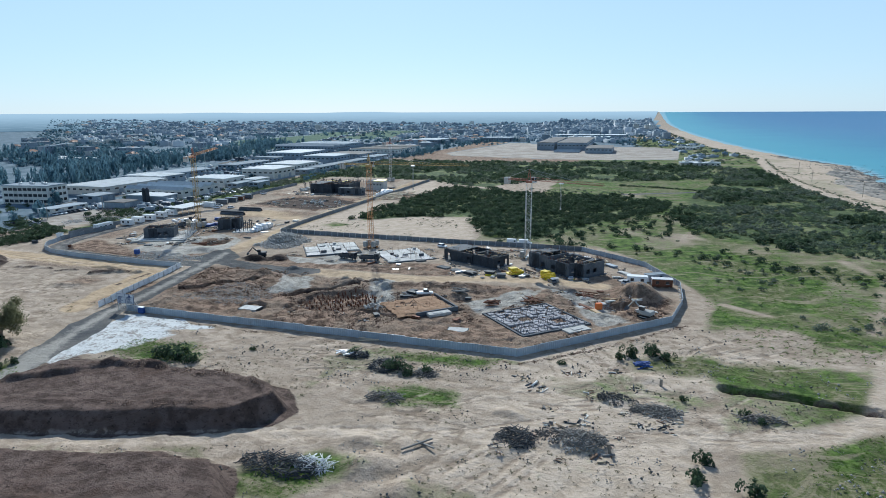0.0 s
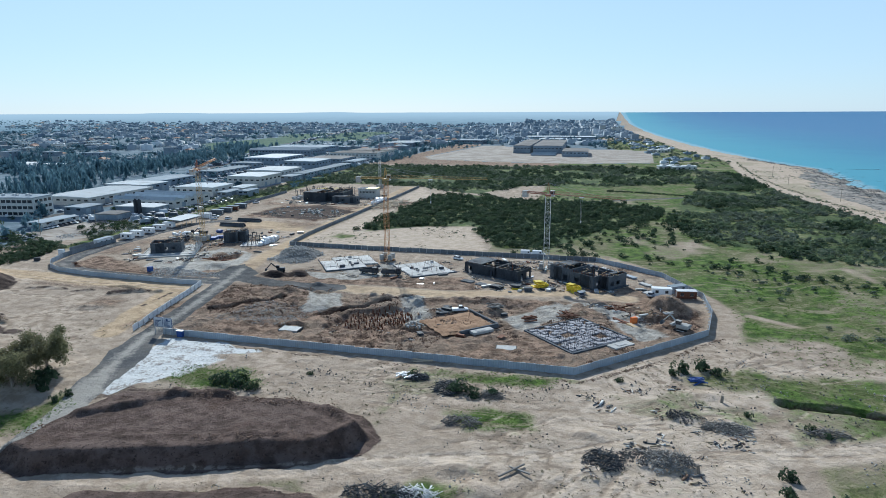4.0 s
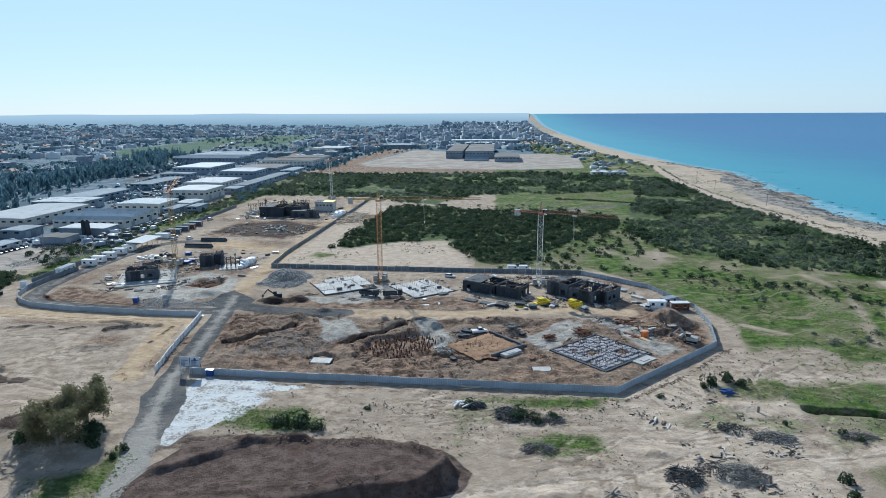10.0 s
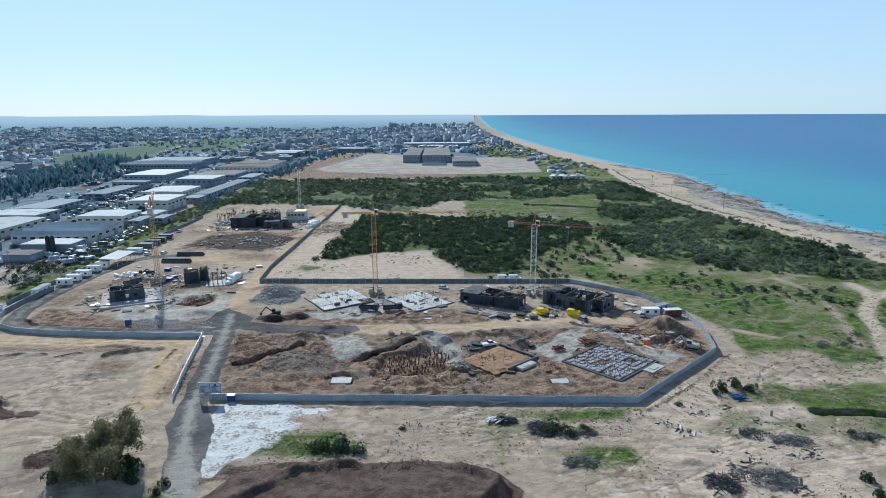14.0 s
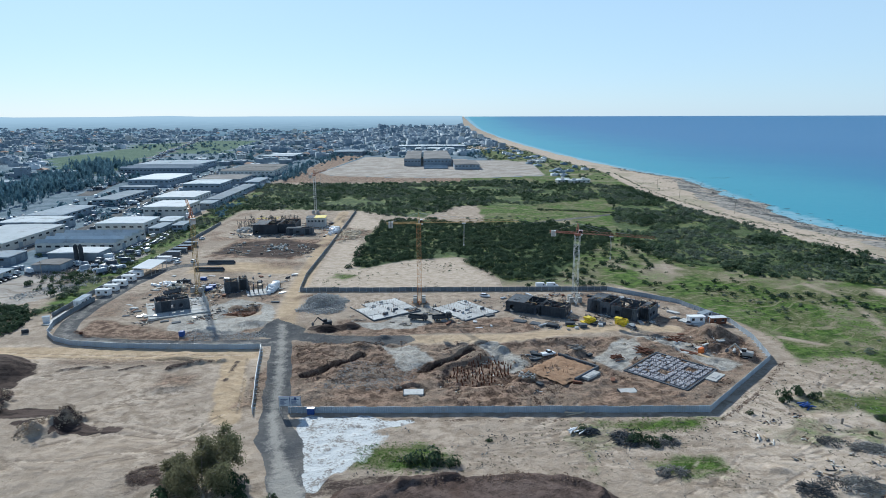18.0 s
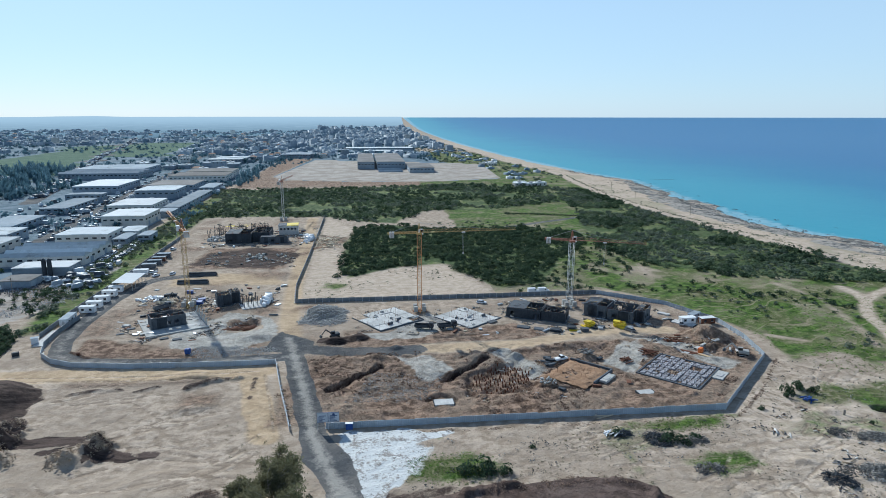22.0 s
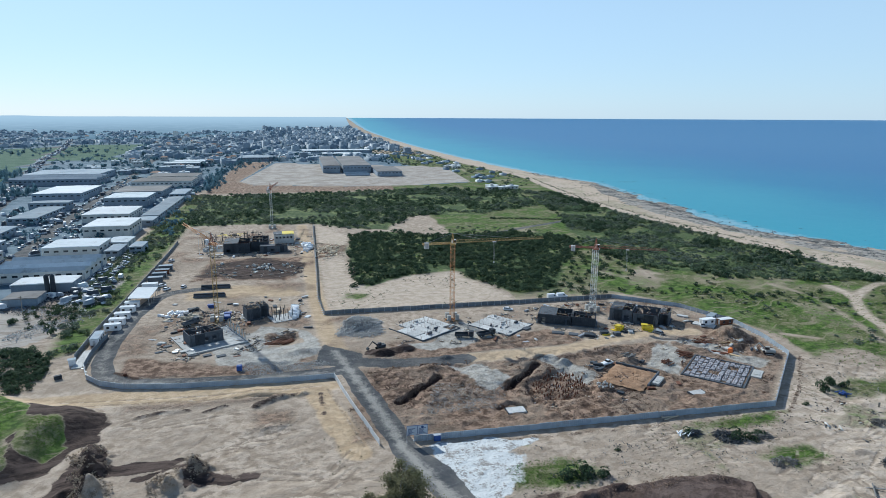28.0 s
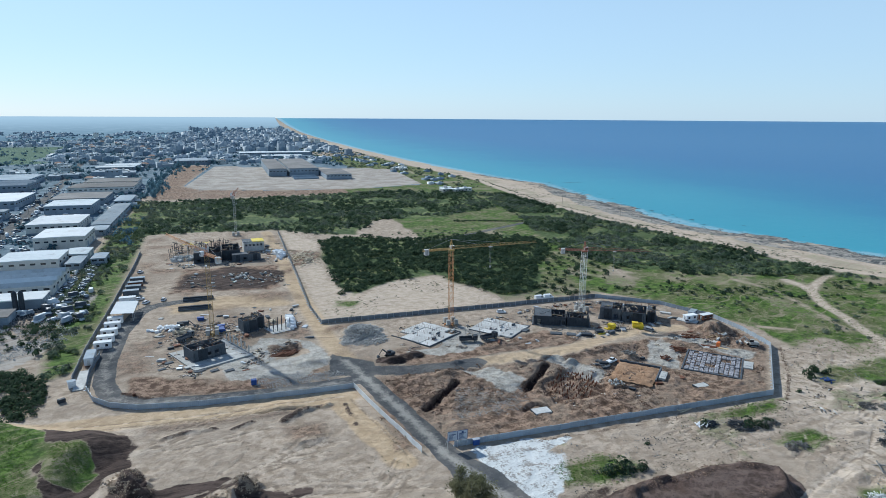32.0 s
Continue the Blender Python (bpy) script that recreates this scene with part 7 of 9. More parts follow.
strip = thing("concrete_strip", on_ground(-172.5, 231, 0, 3), "long pale concrete strip between two fences", "concrete pad")
part("slab", boxes((-1.6, 1.6, -8.5, 8.5, -0.3, 0.35), bevel=0.05), CONCRETE_PALE, strip)
small_shed = thing("guard_hut", on_ground(-174.5, 226.5, 0, 20), "small white hut at the fence corner", "hut")
part("body", boxes((-1.1, 1.1, -0.9, 0.9, 0, 2.2), bevel=0.04), WHITE, small_shed)
part("roof", boxes((-1.3, 1.3, -1.1, 1.1, 2.2, 2.32)), ROOF_GREY, small_shed)


def excavator(x, y, turn, paint, label):
    ob = thing("excavator", on_ground(x, y, 0, turn), label, "excavator", "site machines")
    for sy in (-1.1, 1.1):
        tr = part("track", hull([(-1.9, 0.3, 0.6, 1), (-1.5, 0.0, 0.9, 1), (1.5, 0.0, 0.9, 1), (1.9, 0.3, 0.6, 1)], 0.3), RUBBER, ob, at=pose(0, sy, 0))
        part("idler", boxes((-1.2, 1.2, -0.34, 0.34, 0.3, 0.6), bevel=0.1), STEEL, tr)
    part("body", boxes((-2.0, 1.3, -1.3, 1.3, 1.0, 2.1), bevel=0.15), paint, ob)
    cab = part("cab", boxes((0.1, 1.5, 0.2, 1.25, 2.1, 3.1), bevel=0.12), GLASS_DARK, ob)
    part("cab_roof", boxes((0.05, 1.55, 0.15, 1.3, 3.1, 3.2)), paint, cab)
    bm = bmesh.new()
    bar(bm, (1.2, -0.2, 1.8), (3.6, -0.2, 4.0), 0.42)
    part("boom", bm, paint, ob)
    bm = bmesh.new()
    bar(bm, (3.6, -0.2, 4.0), (5.4, -0.2, 2.0), 0.3)
    part("arm", bm, paint, ob)
    bm = bmesh.new()
    bar(bm, (2.0, -0.2, 2.2), (3.2, -0.2, 3.9), 0.16, 6)
    part("ram", bm, STEEL, ob)
    part("bucket", hull([(-0.4, 0, 0.9, 1), (0.3, -0.1, 0.8, 1), (0.7, 0.1, 0.4, 1)], 0.55), CONCRETE_DARK, ob, at=pose(5.5, -0.2, 1.1, 0, 40))
    return ob


def truck(x, y, turn, label, paint, load):
    ob = thing("truck", on_ground(x, y, 0, turn), label, "truck", "site machines")
    part("chassis", boxes((-3.6, 3.6, -0.6, 0.6, 0.6, 0.95)), FORMWORK, ob)
    cab = part("cab", boxes((1.9, 3.7, -1.15, 1.15, 0.8, 2.8), bevel=0.15), paint, ob)
    part("windscreen", boxes((3.66, 3.73, -0.95, 0.95, 1.8, 2.55)), GLASS_DARK, cab)
    part("side_window", boxes((2.5, 3.3, -1.18, 1.18, 1.8, 2.5)), GLASS_DARK, cab)
    part("bed", boxes((-3.7, 1.7, -1.2, 1.2, 0.95, 1.15), (-3.7, 1.7, -1.2, -1.1, 1.15, 1.9), (-3.7, 1.7, 1.1, 1.2, 1.15, 1.9), (-3.7, -3.6, -1.1, 1.1, 1.15, 1.9), (1.6, 1.7, -1.1, 1.1, 1.15, 2.1)), load, ob)
    for sx in (-2.6, -1.4, 2.7):
        for sy in (-0.95, 0.95):
            wheel_at(ob, sx, sy, 0.5, 0.34)
    return ob


excavator(-67, 219, 200, FORMWORK, "dusty dark excavator beside an earth mound").scale = (0.9, 0.9, 0.9)
excavator(73.5, 183.5, 150, CONCRETE, "grey excavator working in the fence corner")
excavator(-143.5, 273, 20, CONCRETE_DARK, "dark crane excavator with a long reaching arm")
truck(-141, 262, 50, "dark flatbed truck beside white bags", CONCRETE_DARK, CONCRETE_DARK)
truck(-33, 224.2, -15, "dark truck parked under the slab", FORMWORK, FORMWORK)
truck(-24, 224, 10, "dark tipper beside the slab", FORMWORK, FORMWORK)

# the yellow shuttering tables, stacked
r = random.Random(31)
for x, y, turn in ((31.8, 219.3, 35), (43, 217, -35)):
    ob = thing("form_table", on_ground(x, y, 0, turn), "stack of bright yellow shuttering frames", "formwork", "formwork stacks")
    for k in range(5):
        w = r.uniform(1.4, 2.3)
        part("frame", boxes((-w, w, -1.3, -1.1, 0.1 + k * 0.42, 0.4 + k * 0.42), (-w, w, 1.1, 1.3, 0.1 + k * 0.42, 0.4 + k * 0.42), (-w, -w + 0.25, -1.1, 1.1, 0.1 + k * 0.42, 0.4 + k * 0.42), (w - 0.25, w, -1.1, 1.1, 0.1 + k * 0.42, 0.4 + k * 0.42), (-0.15, 0.15, -1.1, 1.1, 0.12 + k * 0.42, 0.38 + k * 0.42)), YELLOW, ob, at=pose(r.uniform(-0.5, 0.5), r.uniform(-0.3, 0.3), 0, 0, 0, r.uniform(-8, 8)))
    part("deck", boxes((-2.2, 0.4, -1.2, 1.2, 2.2, 2.4), bevel=0.04), YELLOW, ob)
    part("deck", boxes((0.8, 2.8, -1.0, 1.0, 0.1, 1.1), bevel=0.05), YELLOW, ob)


def stack(x, y, turn, w, d, h, material, label, layers=5, category="stack", seed=1):
    """A loose stack of flat panels."""
    r = random.Random(seed)
    ob = thing("panel_stack", on_ground(x, y, 0, turn), label, category, "material stacks")
    for k in range(layers):
        a, b = w * r.uniform(0.75, 1), d * r.uniform(0.8, 1)
        part("panel", boxes((-a / 2, a / 2, -b / 2, b / 2, h * k / layers, h * (k + 0.8) / layers), bevel=0.015), material, ob, at=pose(r.uniform(-0.2, 0.2), r.uniform(-0.2, 0.2), 0, 0, 0, r.uniform(-5, 5)))
    return ob


for n, (x, y, turn, w, d, h, m, label) in enumerate((
        (5.8, 221.2, -28, 5, 3, 0.4, CONCRETE_DARK, "flat dark shutter panels on the ground"), (11, 218.3, -28, 4, 3, 0.4, CONCRETE_DARK, "dark shutter panels laid flat"),
        (17, 215.6, -28, 4.5, 3, 0.9, FORMWORK, "dark stack of shutter panels"), (23.5, 216.4, -10, 3.5, 2.6, 1.4, FORMWORK, "tall dark stack of steel forms"),
        (28, 214, 10, 3, 2.2, 1.3, CONCRETE_DARK, "grey stack of steel forms"), (-5.4, 228.4, 30, 4, 3, 0.5, CONCRETE_DARK, "grey panels beside the slab"),
        (-2.8, 233, 38, 4, 2.4, 0.5, CONCRETE_DARK, "grey panels between slab and shell"), (45.8, 213.6, 20, 3, 2.2, 1.2, CONCRETE, "grey stack beside the yellow forms"),
        (-145.4, 238, 25, 3.6, 2, 0.3, CONCRETE_DARK, "dark panels on pale ground"), (-147.4, 232.5, 25, 3, 1.6, 0.3, CONCRETE_DARK, "dark panels on pale ground"),
        (-134.7, 227.3, 20, 4, 2, 0.35, CONCRETE_DARK, "flat dark panels near the stone bank"), (-129.7, 225.6, 20, 3.4, 2, 0.35, CONCRETE_DARK, "flat dark panels near the stone bank"),
        (-124.6, 224, 20, 3.6, 2, 0.35, CONCRETE_DARK, "flat dark panels near the stone bank"), (-138, 231.8, 25, 4.6, 2.4, 0.5, CONCRETE_PALE, "pale slabs beside the shell"),
        (-136, 286.2, 0, 3.2, 2.4, 1.4, BLUE, "blue stack of panels under the crane"), (-127.8, 268.3, 5, 4.0, 4.4, 1.5, BLUE, "stack of blue crates under the crane"), (-127.6, 273, 5, 3.2, 2.6, 1.2, BLUE, "blue crates under the crane"),
        (-143.2, 282.5, 0, 5, 2, 1.2, FORMWORK, "dark stack of steel forms"), (-120, 267, 20, 4, 3, 0.5, CONCRETE_PALE, "pale slabs beside the core"), (-122.5, 240, 20, 5, 3, 0.35, CONCRETE_PALE, "pale slabs beside the shell"),
        (49, 250, -40, 6, 3, 1.2, CONCRETE_DARK, "dark stack of forms by the back fence"), (56, 246, -40, 5, 2.4, 0.8, HOARDING, "bluish stack of sheets by the back fence"),
        (63, 238, -50, 5, 2.2, 0.7, HOARDING, "bluish stack of sheets by the seaward fence"), (67.5, 229, -50, 5, 2.2, 0.6, CONCRETE_PALE, "pale stack of boards by the seaward fence"), (56.5, 190.5, -50, 9, 1.2, 0.5, RUST, "rusty beams beside the gravel ramp"), (60.5, 185, -55, 5, 1.4, 0.5, TIMBER, "timber boards beside the gravel ramp"))):
    stack(x, y, turn, w, d, h, m, label, 3 + n % 3, seed=n)

# long dark pipe bundles
for x, y, w in ((-139, 303, 14.5), (-138, 318.5, 14)):
    ob = thing("pipe_bundle", on_ground(x, y, 0, -1), "long bundle of dark brown pipes", "pipes", "material stacks")
    for k, (dy, dz) in enumerate(((-1.0, 0.35), (-0.3, 0.35), (0.4, 0.35), (1.1, 0.35), (-0.65, 0.95), (0.05, 0.95), (0.75, 0.95), (-0.3, 1.55), (0.4, 1.55))):
        bm = bmesh.new()
        bmesh.ops.create_cone(bm, cap_ends=True, segments=10, radius1=0.34, radius2=0.34, depth=w - (k % 3) * 0.3, matrix=pose(0, dy, dz, 0, 90))
        part("pipe", bm, CONCRETE_DARK if k % 4 == 0 else FORMWORK, ob)

# big white bags and blocks
def bag_heap(x, y, rx, ry, count, label, seed, material=WHITE, size=0.8):
    r = random.Random(seed)
    ob = thing("bag_heap", on_ground(x, y), label, "bags", "material stacks")
    bm = bmesh.new()
    bmesh.ops.create_cube(bm, size=1.0)
    bmesh.ops.subdivide_edges(bm, edges=bm.edges, cuts=2, use_grid_fill=True)
    for v in bm.verts:
        v.co = v.co * 0.55 + v.co.normalized() * 0.32 + Vector((noise.noise(v.co * 3), noise.noise(v.co * 3 + Vector((5, 0, 0))), 0)) * 0.08
    me = bpy.data.meshes.new("bag")
    bm.to_mesh(me)
    bm.free()
    for k in range(count):
        a, d = r.uniform(0, 6.28), math.sqrt(r.random())
        s = size * r.uniform(0.7, 1.5)
        placed("bag", me, material, ob, at=pose(rx * d * math.cos(a), ry * d * math.sin(a), s * 0.4 + (0.8 if d < 0.5 and k % 2 else 0), r.uniform(-20, 20), r.uniform(-20, 20), r.uniform(0, 90)) @ Matrix.Diagonal((s * 1.3, s, s, 1)))
    return ob


bag_heap(-149.5, 277.5, 7, 4, 60, "heap of white plastic bags and bundles", 1)
bag_heap(-142, 271.5, 4, 2.2, 26, "row of round cream bags", 2, TIMBER_PALE, 1.0)
bag_heap(-98.7, 269, 1.4, 8, 26, "tall stack of white blocks", 3, WHITE, 1.6)
bag_heap(-92, 408, 3, 14, 40, "white bundles along the far haul road", 4, WHITE, 1.5)
bag_heap(-150, 412, 9, 6, 40, "pale scattered material at the far shell", 5, CONCRETE_PALE, 1.3)
bag_heap(-114, 358, 14, 8, 22, "grey debris on dark brown soil", 6, CONCRETE, 0.8)
bag_heap(0.5, 170.5, 3, 2.4, 22, "grey debris and broken blocks", 7, CONCRETE, 0.42)

# pale logs stacked by the far road
logs = thing("timber_pile", on_ground(-79, 394), "scattered pile of pale sawn timber", "timber")
r = random.Random(8)
for k in range(90):
    bm = boxes((-2.4, 2.4, -0.22, 0.22, 0, 0.4), bevel=0.04) if k == 0 else None
    if k == 0:
        log_mesh = bpy.data.meshes.new("log")
        bm.to_mesh(log_mesh)
        bm.free()
    placed("log", log_mesh, TIMBER_PALE, logs, at=pose(r.gauss(0, 4.0), r.gauss(0, 9), 0.1 + abs(r.gauss(0, 0.8)), r.uniform(-10, 10), r.uniform(-14, 14), r.gauss(60, 28)))

# steel columns on the small slab
cols = thing("column_row", on_ground(-104, 263, 0, 20), "row of dark steel columns on a pale slab", "columns")
part("slab", boxes((-5, 5, -4.5, 5, -0.4, 0.3), bevel=0.05), CONCRETE_PALE, cols)
for k in range(9):
    part("column", boxes((-4 + (k % 5) * 1.9, -3.75 + (k % 5) * 1.9, -2.5 + (k // 5) * 4, -2.25 + (k // 5) * 4, 0.2, 4.6 + (k % 3) * 0.4)), FORMWORK, cols)

# the low ring beam round the tall shell, with posts
ring = thing("ring_beam", on_ground(-128, 240, 0, 26), "pale ground slab with a dark low edge beam", "foundation")
for u in (-13, -5.6, 1.8):
    for v in (-8, -0.3, 7.4):
        part("slab", boxes((u + 0.05, u + 7.3, v + 0.05, v + 7.6, -0.4, 0.14 + 0.02 * (u + v) % 0.1), bevel=0.04), CONCRETE, ring)
for row in ((-13.2, 9.2, -8.3, -7.8), (-13.2, -12.7, -7.8, 15), (8.7, 9.2, -7.8, 15)):
    part("edge_beam", boxes((*row, 0.0, 0.5)), CONCRETE, ring)
for k in range(7):
    part("column", boxes((8.8, 9.1, -6 + k * 3, -5.7 + k * 3, 0.2, 3.4 + (k % 3) * 0.5)), CONCRETE_PALE, ring)
part("tank", boxes((-0.9, 0.9, -0.9, 0.9, 0, 1.9), bevel=0.2), BLUE, thing("water_tank", on_ground(-117, 209.5), "blue plastic tank on the stone bank", "tank"))
part("barrel", boxes((-0.5, 0.5, -0.5, 0.5, 0, 1.0), bevel=0.2), RUST, thing("waste_bin", on_ground(-154, 212.5), "small red-orange bin on red earth", "bin"))
part("body", boxes((-0.9, 0.9, -0.6, 0.6, 0, 1.9), bevel=0.1), ORANGE, thing("portable_toilet", on_ground(61, 188.6, 0, 30), "bright orange portable cabin near the beams", "cabin"))
part("body", boxes((-1.1, 1.1, -0.6, 0.6, 0, 1.3), bevel=0.1), FORMWORK, thing("skip", on_ground(-175, 214.5, 0, 30), "small dark skip outside the fence corner", "skip"))
r = random.Random(71)


def timber_rows(x, y, turn, n, long, label, material, seed):
    r = random.Random(seed)
    ob = thing("timber_heap", on_ground(x, y, 0, turn), label, "timber", "timber heaps")
    for k in range(n):
        part("beam", boxes((-long / 2, long / 2, -0.12, 0.12, 0, 0.24)), material, ob, at=pose(r.uniform(-1, 1), r.uniform(-1.6, 1.6), r.uniform(0, 0.7), r.uniform(-8, 8), r.uniform(-8, 8), r.gauss(0, 22)))
    return ob


timber_rows(42, 189.5, -40, 14, 5, "dark timber beams at the pit edge", RUST, 1)
timber_rows(31.5, 183.5, 30, 12, 4, "brown beams in the dug earth", RUST, 2)
timber_rows(20, 191, 10, 16, 4, "weathered timbers on an earth bank", DRY_TWIG, 3)
timber_rows(57, 200, -40, 10, 6, "rusty beams beside the gravel ramp", RUST, 4)
timber_rows(-101, 240, 24, 22, 7, "bundles of rusty reinforcing bars in a hollow", RUST, 10)
timber_rows(-107, 234, 30, 18, 6, "rusty steel bars heaped on pale gravel", RUST, 11)
timber_rows(65, 195, 10, 9, 5, "pale timber on the earth mound", TIMBER, 5)
timber_rows(7.2, 137.3, 50, 9, 2.6, "white pipes dumped on the sand", WHITE, 6)
timber_rows(9, 147.9, 2, 4, 5, "pale boards lying along the hoarding", TIMBER_PALE, 7)
timber_rows(36, 103.8, -32, 2, 6, "dark fallen branch across the sand", DRY_TWIG, 8)
timber_rows(72, 149.5, 20, 14, 2.2, "dumped blue sheeting and rags", BLUE, 9)


def twig_heap(x, y, rx, ry, n, label, seed, material=DRY_TWIG, high=1.2):
    r = random.Random(seed)
    bm = []
    for _ in range(n):
        a, d = r.uniform(0, 6.28), math.sqrt(r.random())
        p = Vector((rx * d * math.cos(a), ry * d * math.sin(a), r.uniform(0, high * (1 - d * 0.7))))
        w = Vector((r.uniform(-1, 1), r.uniform(-1, 1), r.uniform(-0.25, 0.35))) * r.uniform(0.6, 1.5)
        bar(bm, p - w, p + w, r.uniform(0.04, 0.12), 3)
    me = bar_mesh(bm, "brushwood_heap")
    me.materials.append(material)
    ob = new("brushwood_heap", me)
    ob.matrix_basis = on_ground(x, y)
    return tagged(ob, label, "brushwood", kind="stuff")


twig_heap(18, 133.5, 3.2, 3.6, 300, "heap of dark cut branches on the sand", 1, FORMWORK)
twig_heap(28, 132, 2.6, 2.0, 160, "heap of grey cut branches", 2)
twig_heap(74, 128, 4.5, 2.2, 260, "grey heap of dead branches near the track", 3)
twig_heap(51, 111.5, 3.0, 3.6, 220, "grey brushwood and rubble", 4, FORMWORK)
twig_heap(62, 113, 4.0, 3.0, 240, "pale grey brushwood heap", 5)
twig_heap(24, 119.5, 4.0, 2.2, 160, "dry branches in green grass", 6)
twig_heap(17, 93, 7, 3.0, 420, "dark waste heap glinting with foil", 7, FORMWORK, 1.6)
twig_heap(22, 94.5, 3.5, 2.0, 120, "pale plastic waste in the dark heap", 8, WHITE, 1.6)
twig_heap(10, 137.6, 2.6, 1.8, 160, "dark brush heap beside white pipes", 9, FORMWORK)
twig_heap(-84, 102, 6, 5, 220, "grey brush under the eucalyptus", 10)
twig_heap(92, 130, 4, 1.6, 120, "dry brush near the trench", 11)
stump = thing("tree_stump", on_ground(66.5, 110.8), "dark leaning tree stump on sand", "stump")
bm = bmesh.new()
bar(bm, (0, 0, -0.2), (-0.3, 0, 1.7), 0.45, 7)
part("stem", bm, BARK, stump)
stump2 = thing("tree_stump", on_ground(75.5, 139.6), "dark upright stump beside the dump", "stump")
bm = bmesh.new()
bar(bm, (0, 0, -0.2), (0.05, 0, 1.5), 0.5, 7)
part("stem", bm, BARK, stump2)


# loose panels, boards and debris lying about the site
def litter(poly, count, seed, kinds, keep_off=()):
    r = random.Random(seed)
    px, py = [p[0] for p in poly], [p[1] for p in poly]
    made = 0
    while made < count:
        x, y = r.uniform(min(px), max(px)), r.uniform(min(py), max(py))
        if inside(np.array([x, x]), np.array([y, y]), poly)[0] < 0 or any(math.hypot(x - a, y - b) < c for a, b, c in keep_off):
            continue
        m, label = r.choice(kinds)
        stack(x, y, r.uniform(0, 180), r.uniform(1.2, 4.2), r.uniform(0.5, 2.0), r.uniform(0.15, 0.9), m, label, r.choice((2, 3, 3, 4)), seed=seed * 100 + made)
        made += 1


GREYS = [(CONCRETE_PALE, "pale concrete pieces lying on the ground"), (FORMWORK, "dark steel forms lying on the ground"), (CONCRETE_DARK, "grey shutter panels lying on the ground"), (TIMBER_PALE, "pale boards lying on the ground"), (STEEL, "steel sheets lying on the ground"), (RUST, "rusty steel bars bundled on the ground")]
litter([(-152, 228), (-120, 222), (-92, 240), (-94, 296), (-156, 300)], 46, 3, GREYS, ((-130, 240, 9), (-104, 238, 8), (-113, 266, 7), (-130.8, 264.6, 4), (-103, 263, 6)))
litter([(-158, 388), (-92, 386), (-90, 440), (-158, 440)], 64, 4, GREYS + [(WHITE, "white sheets lying on the ground")], ((-130, 408, 14), (-110, 402, 8), (-107, 430, 9)))
litter([(-148, 340), (-96, 334), (-94, 364), (-146, 372)], 20, 5, GREYS[:3])
litter([(-2, 226), (14, 210), (52, 214), (72, 222), (62, 244), (44, 256), (10, 256), (-4, 246)], 34, 6, GREYS + [(YELLOW, "yellow shuttering beams lying on the ground")], ((12, 236, 14), (46, 232, 15), (32, 244, 5)))
litter([(-30, 222), (-8, 214), (0, 222), (-24, 228)], 10, 7, GREYS)
litter([(0, 164), (28, 166), (24, 190), (2, 190)], 14, 8, [GREYS[1], GREYS[2], GREYS[5]], ((11.5, 175.5, 9),))
litter([(52, 186), (78, 184), (78, 200), (58, 206)], 12, 9, [GREYS[0], GREYS[2], GREYS[5]])

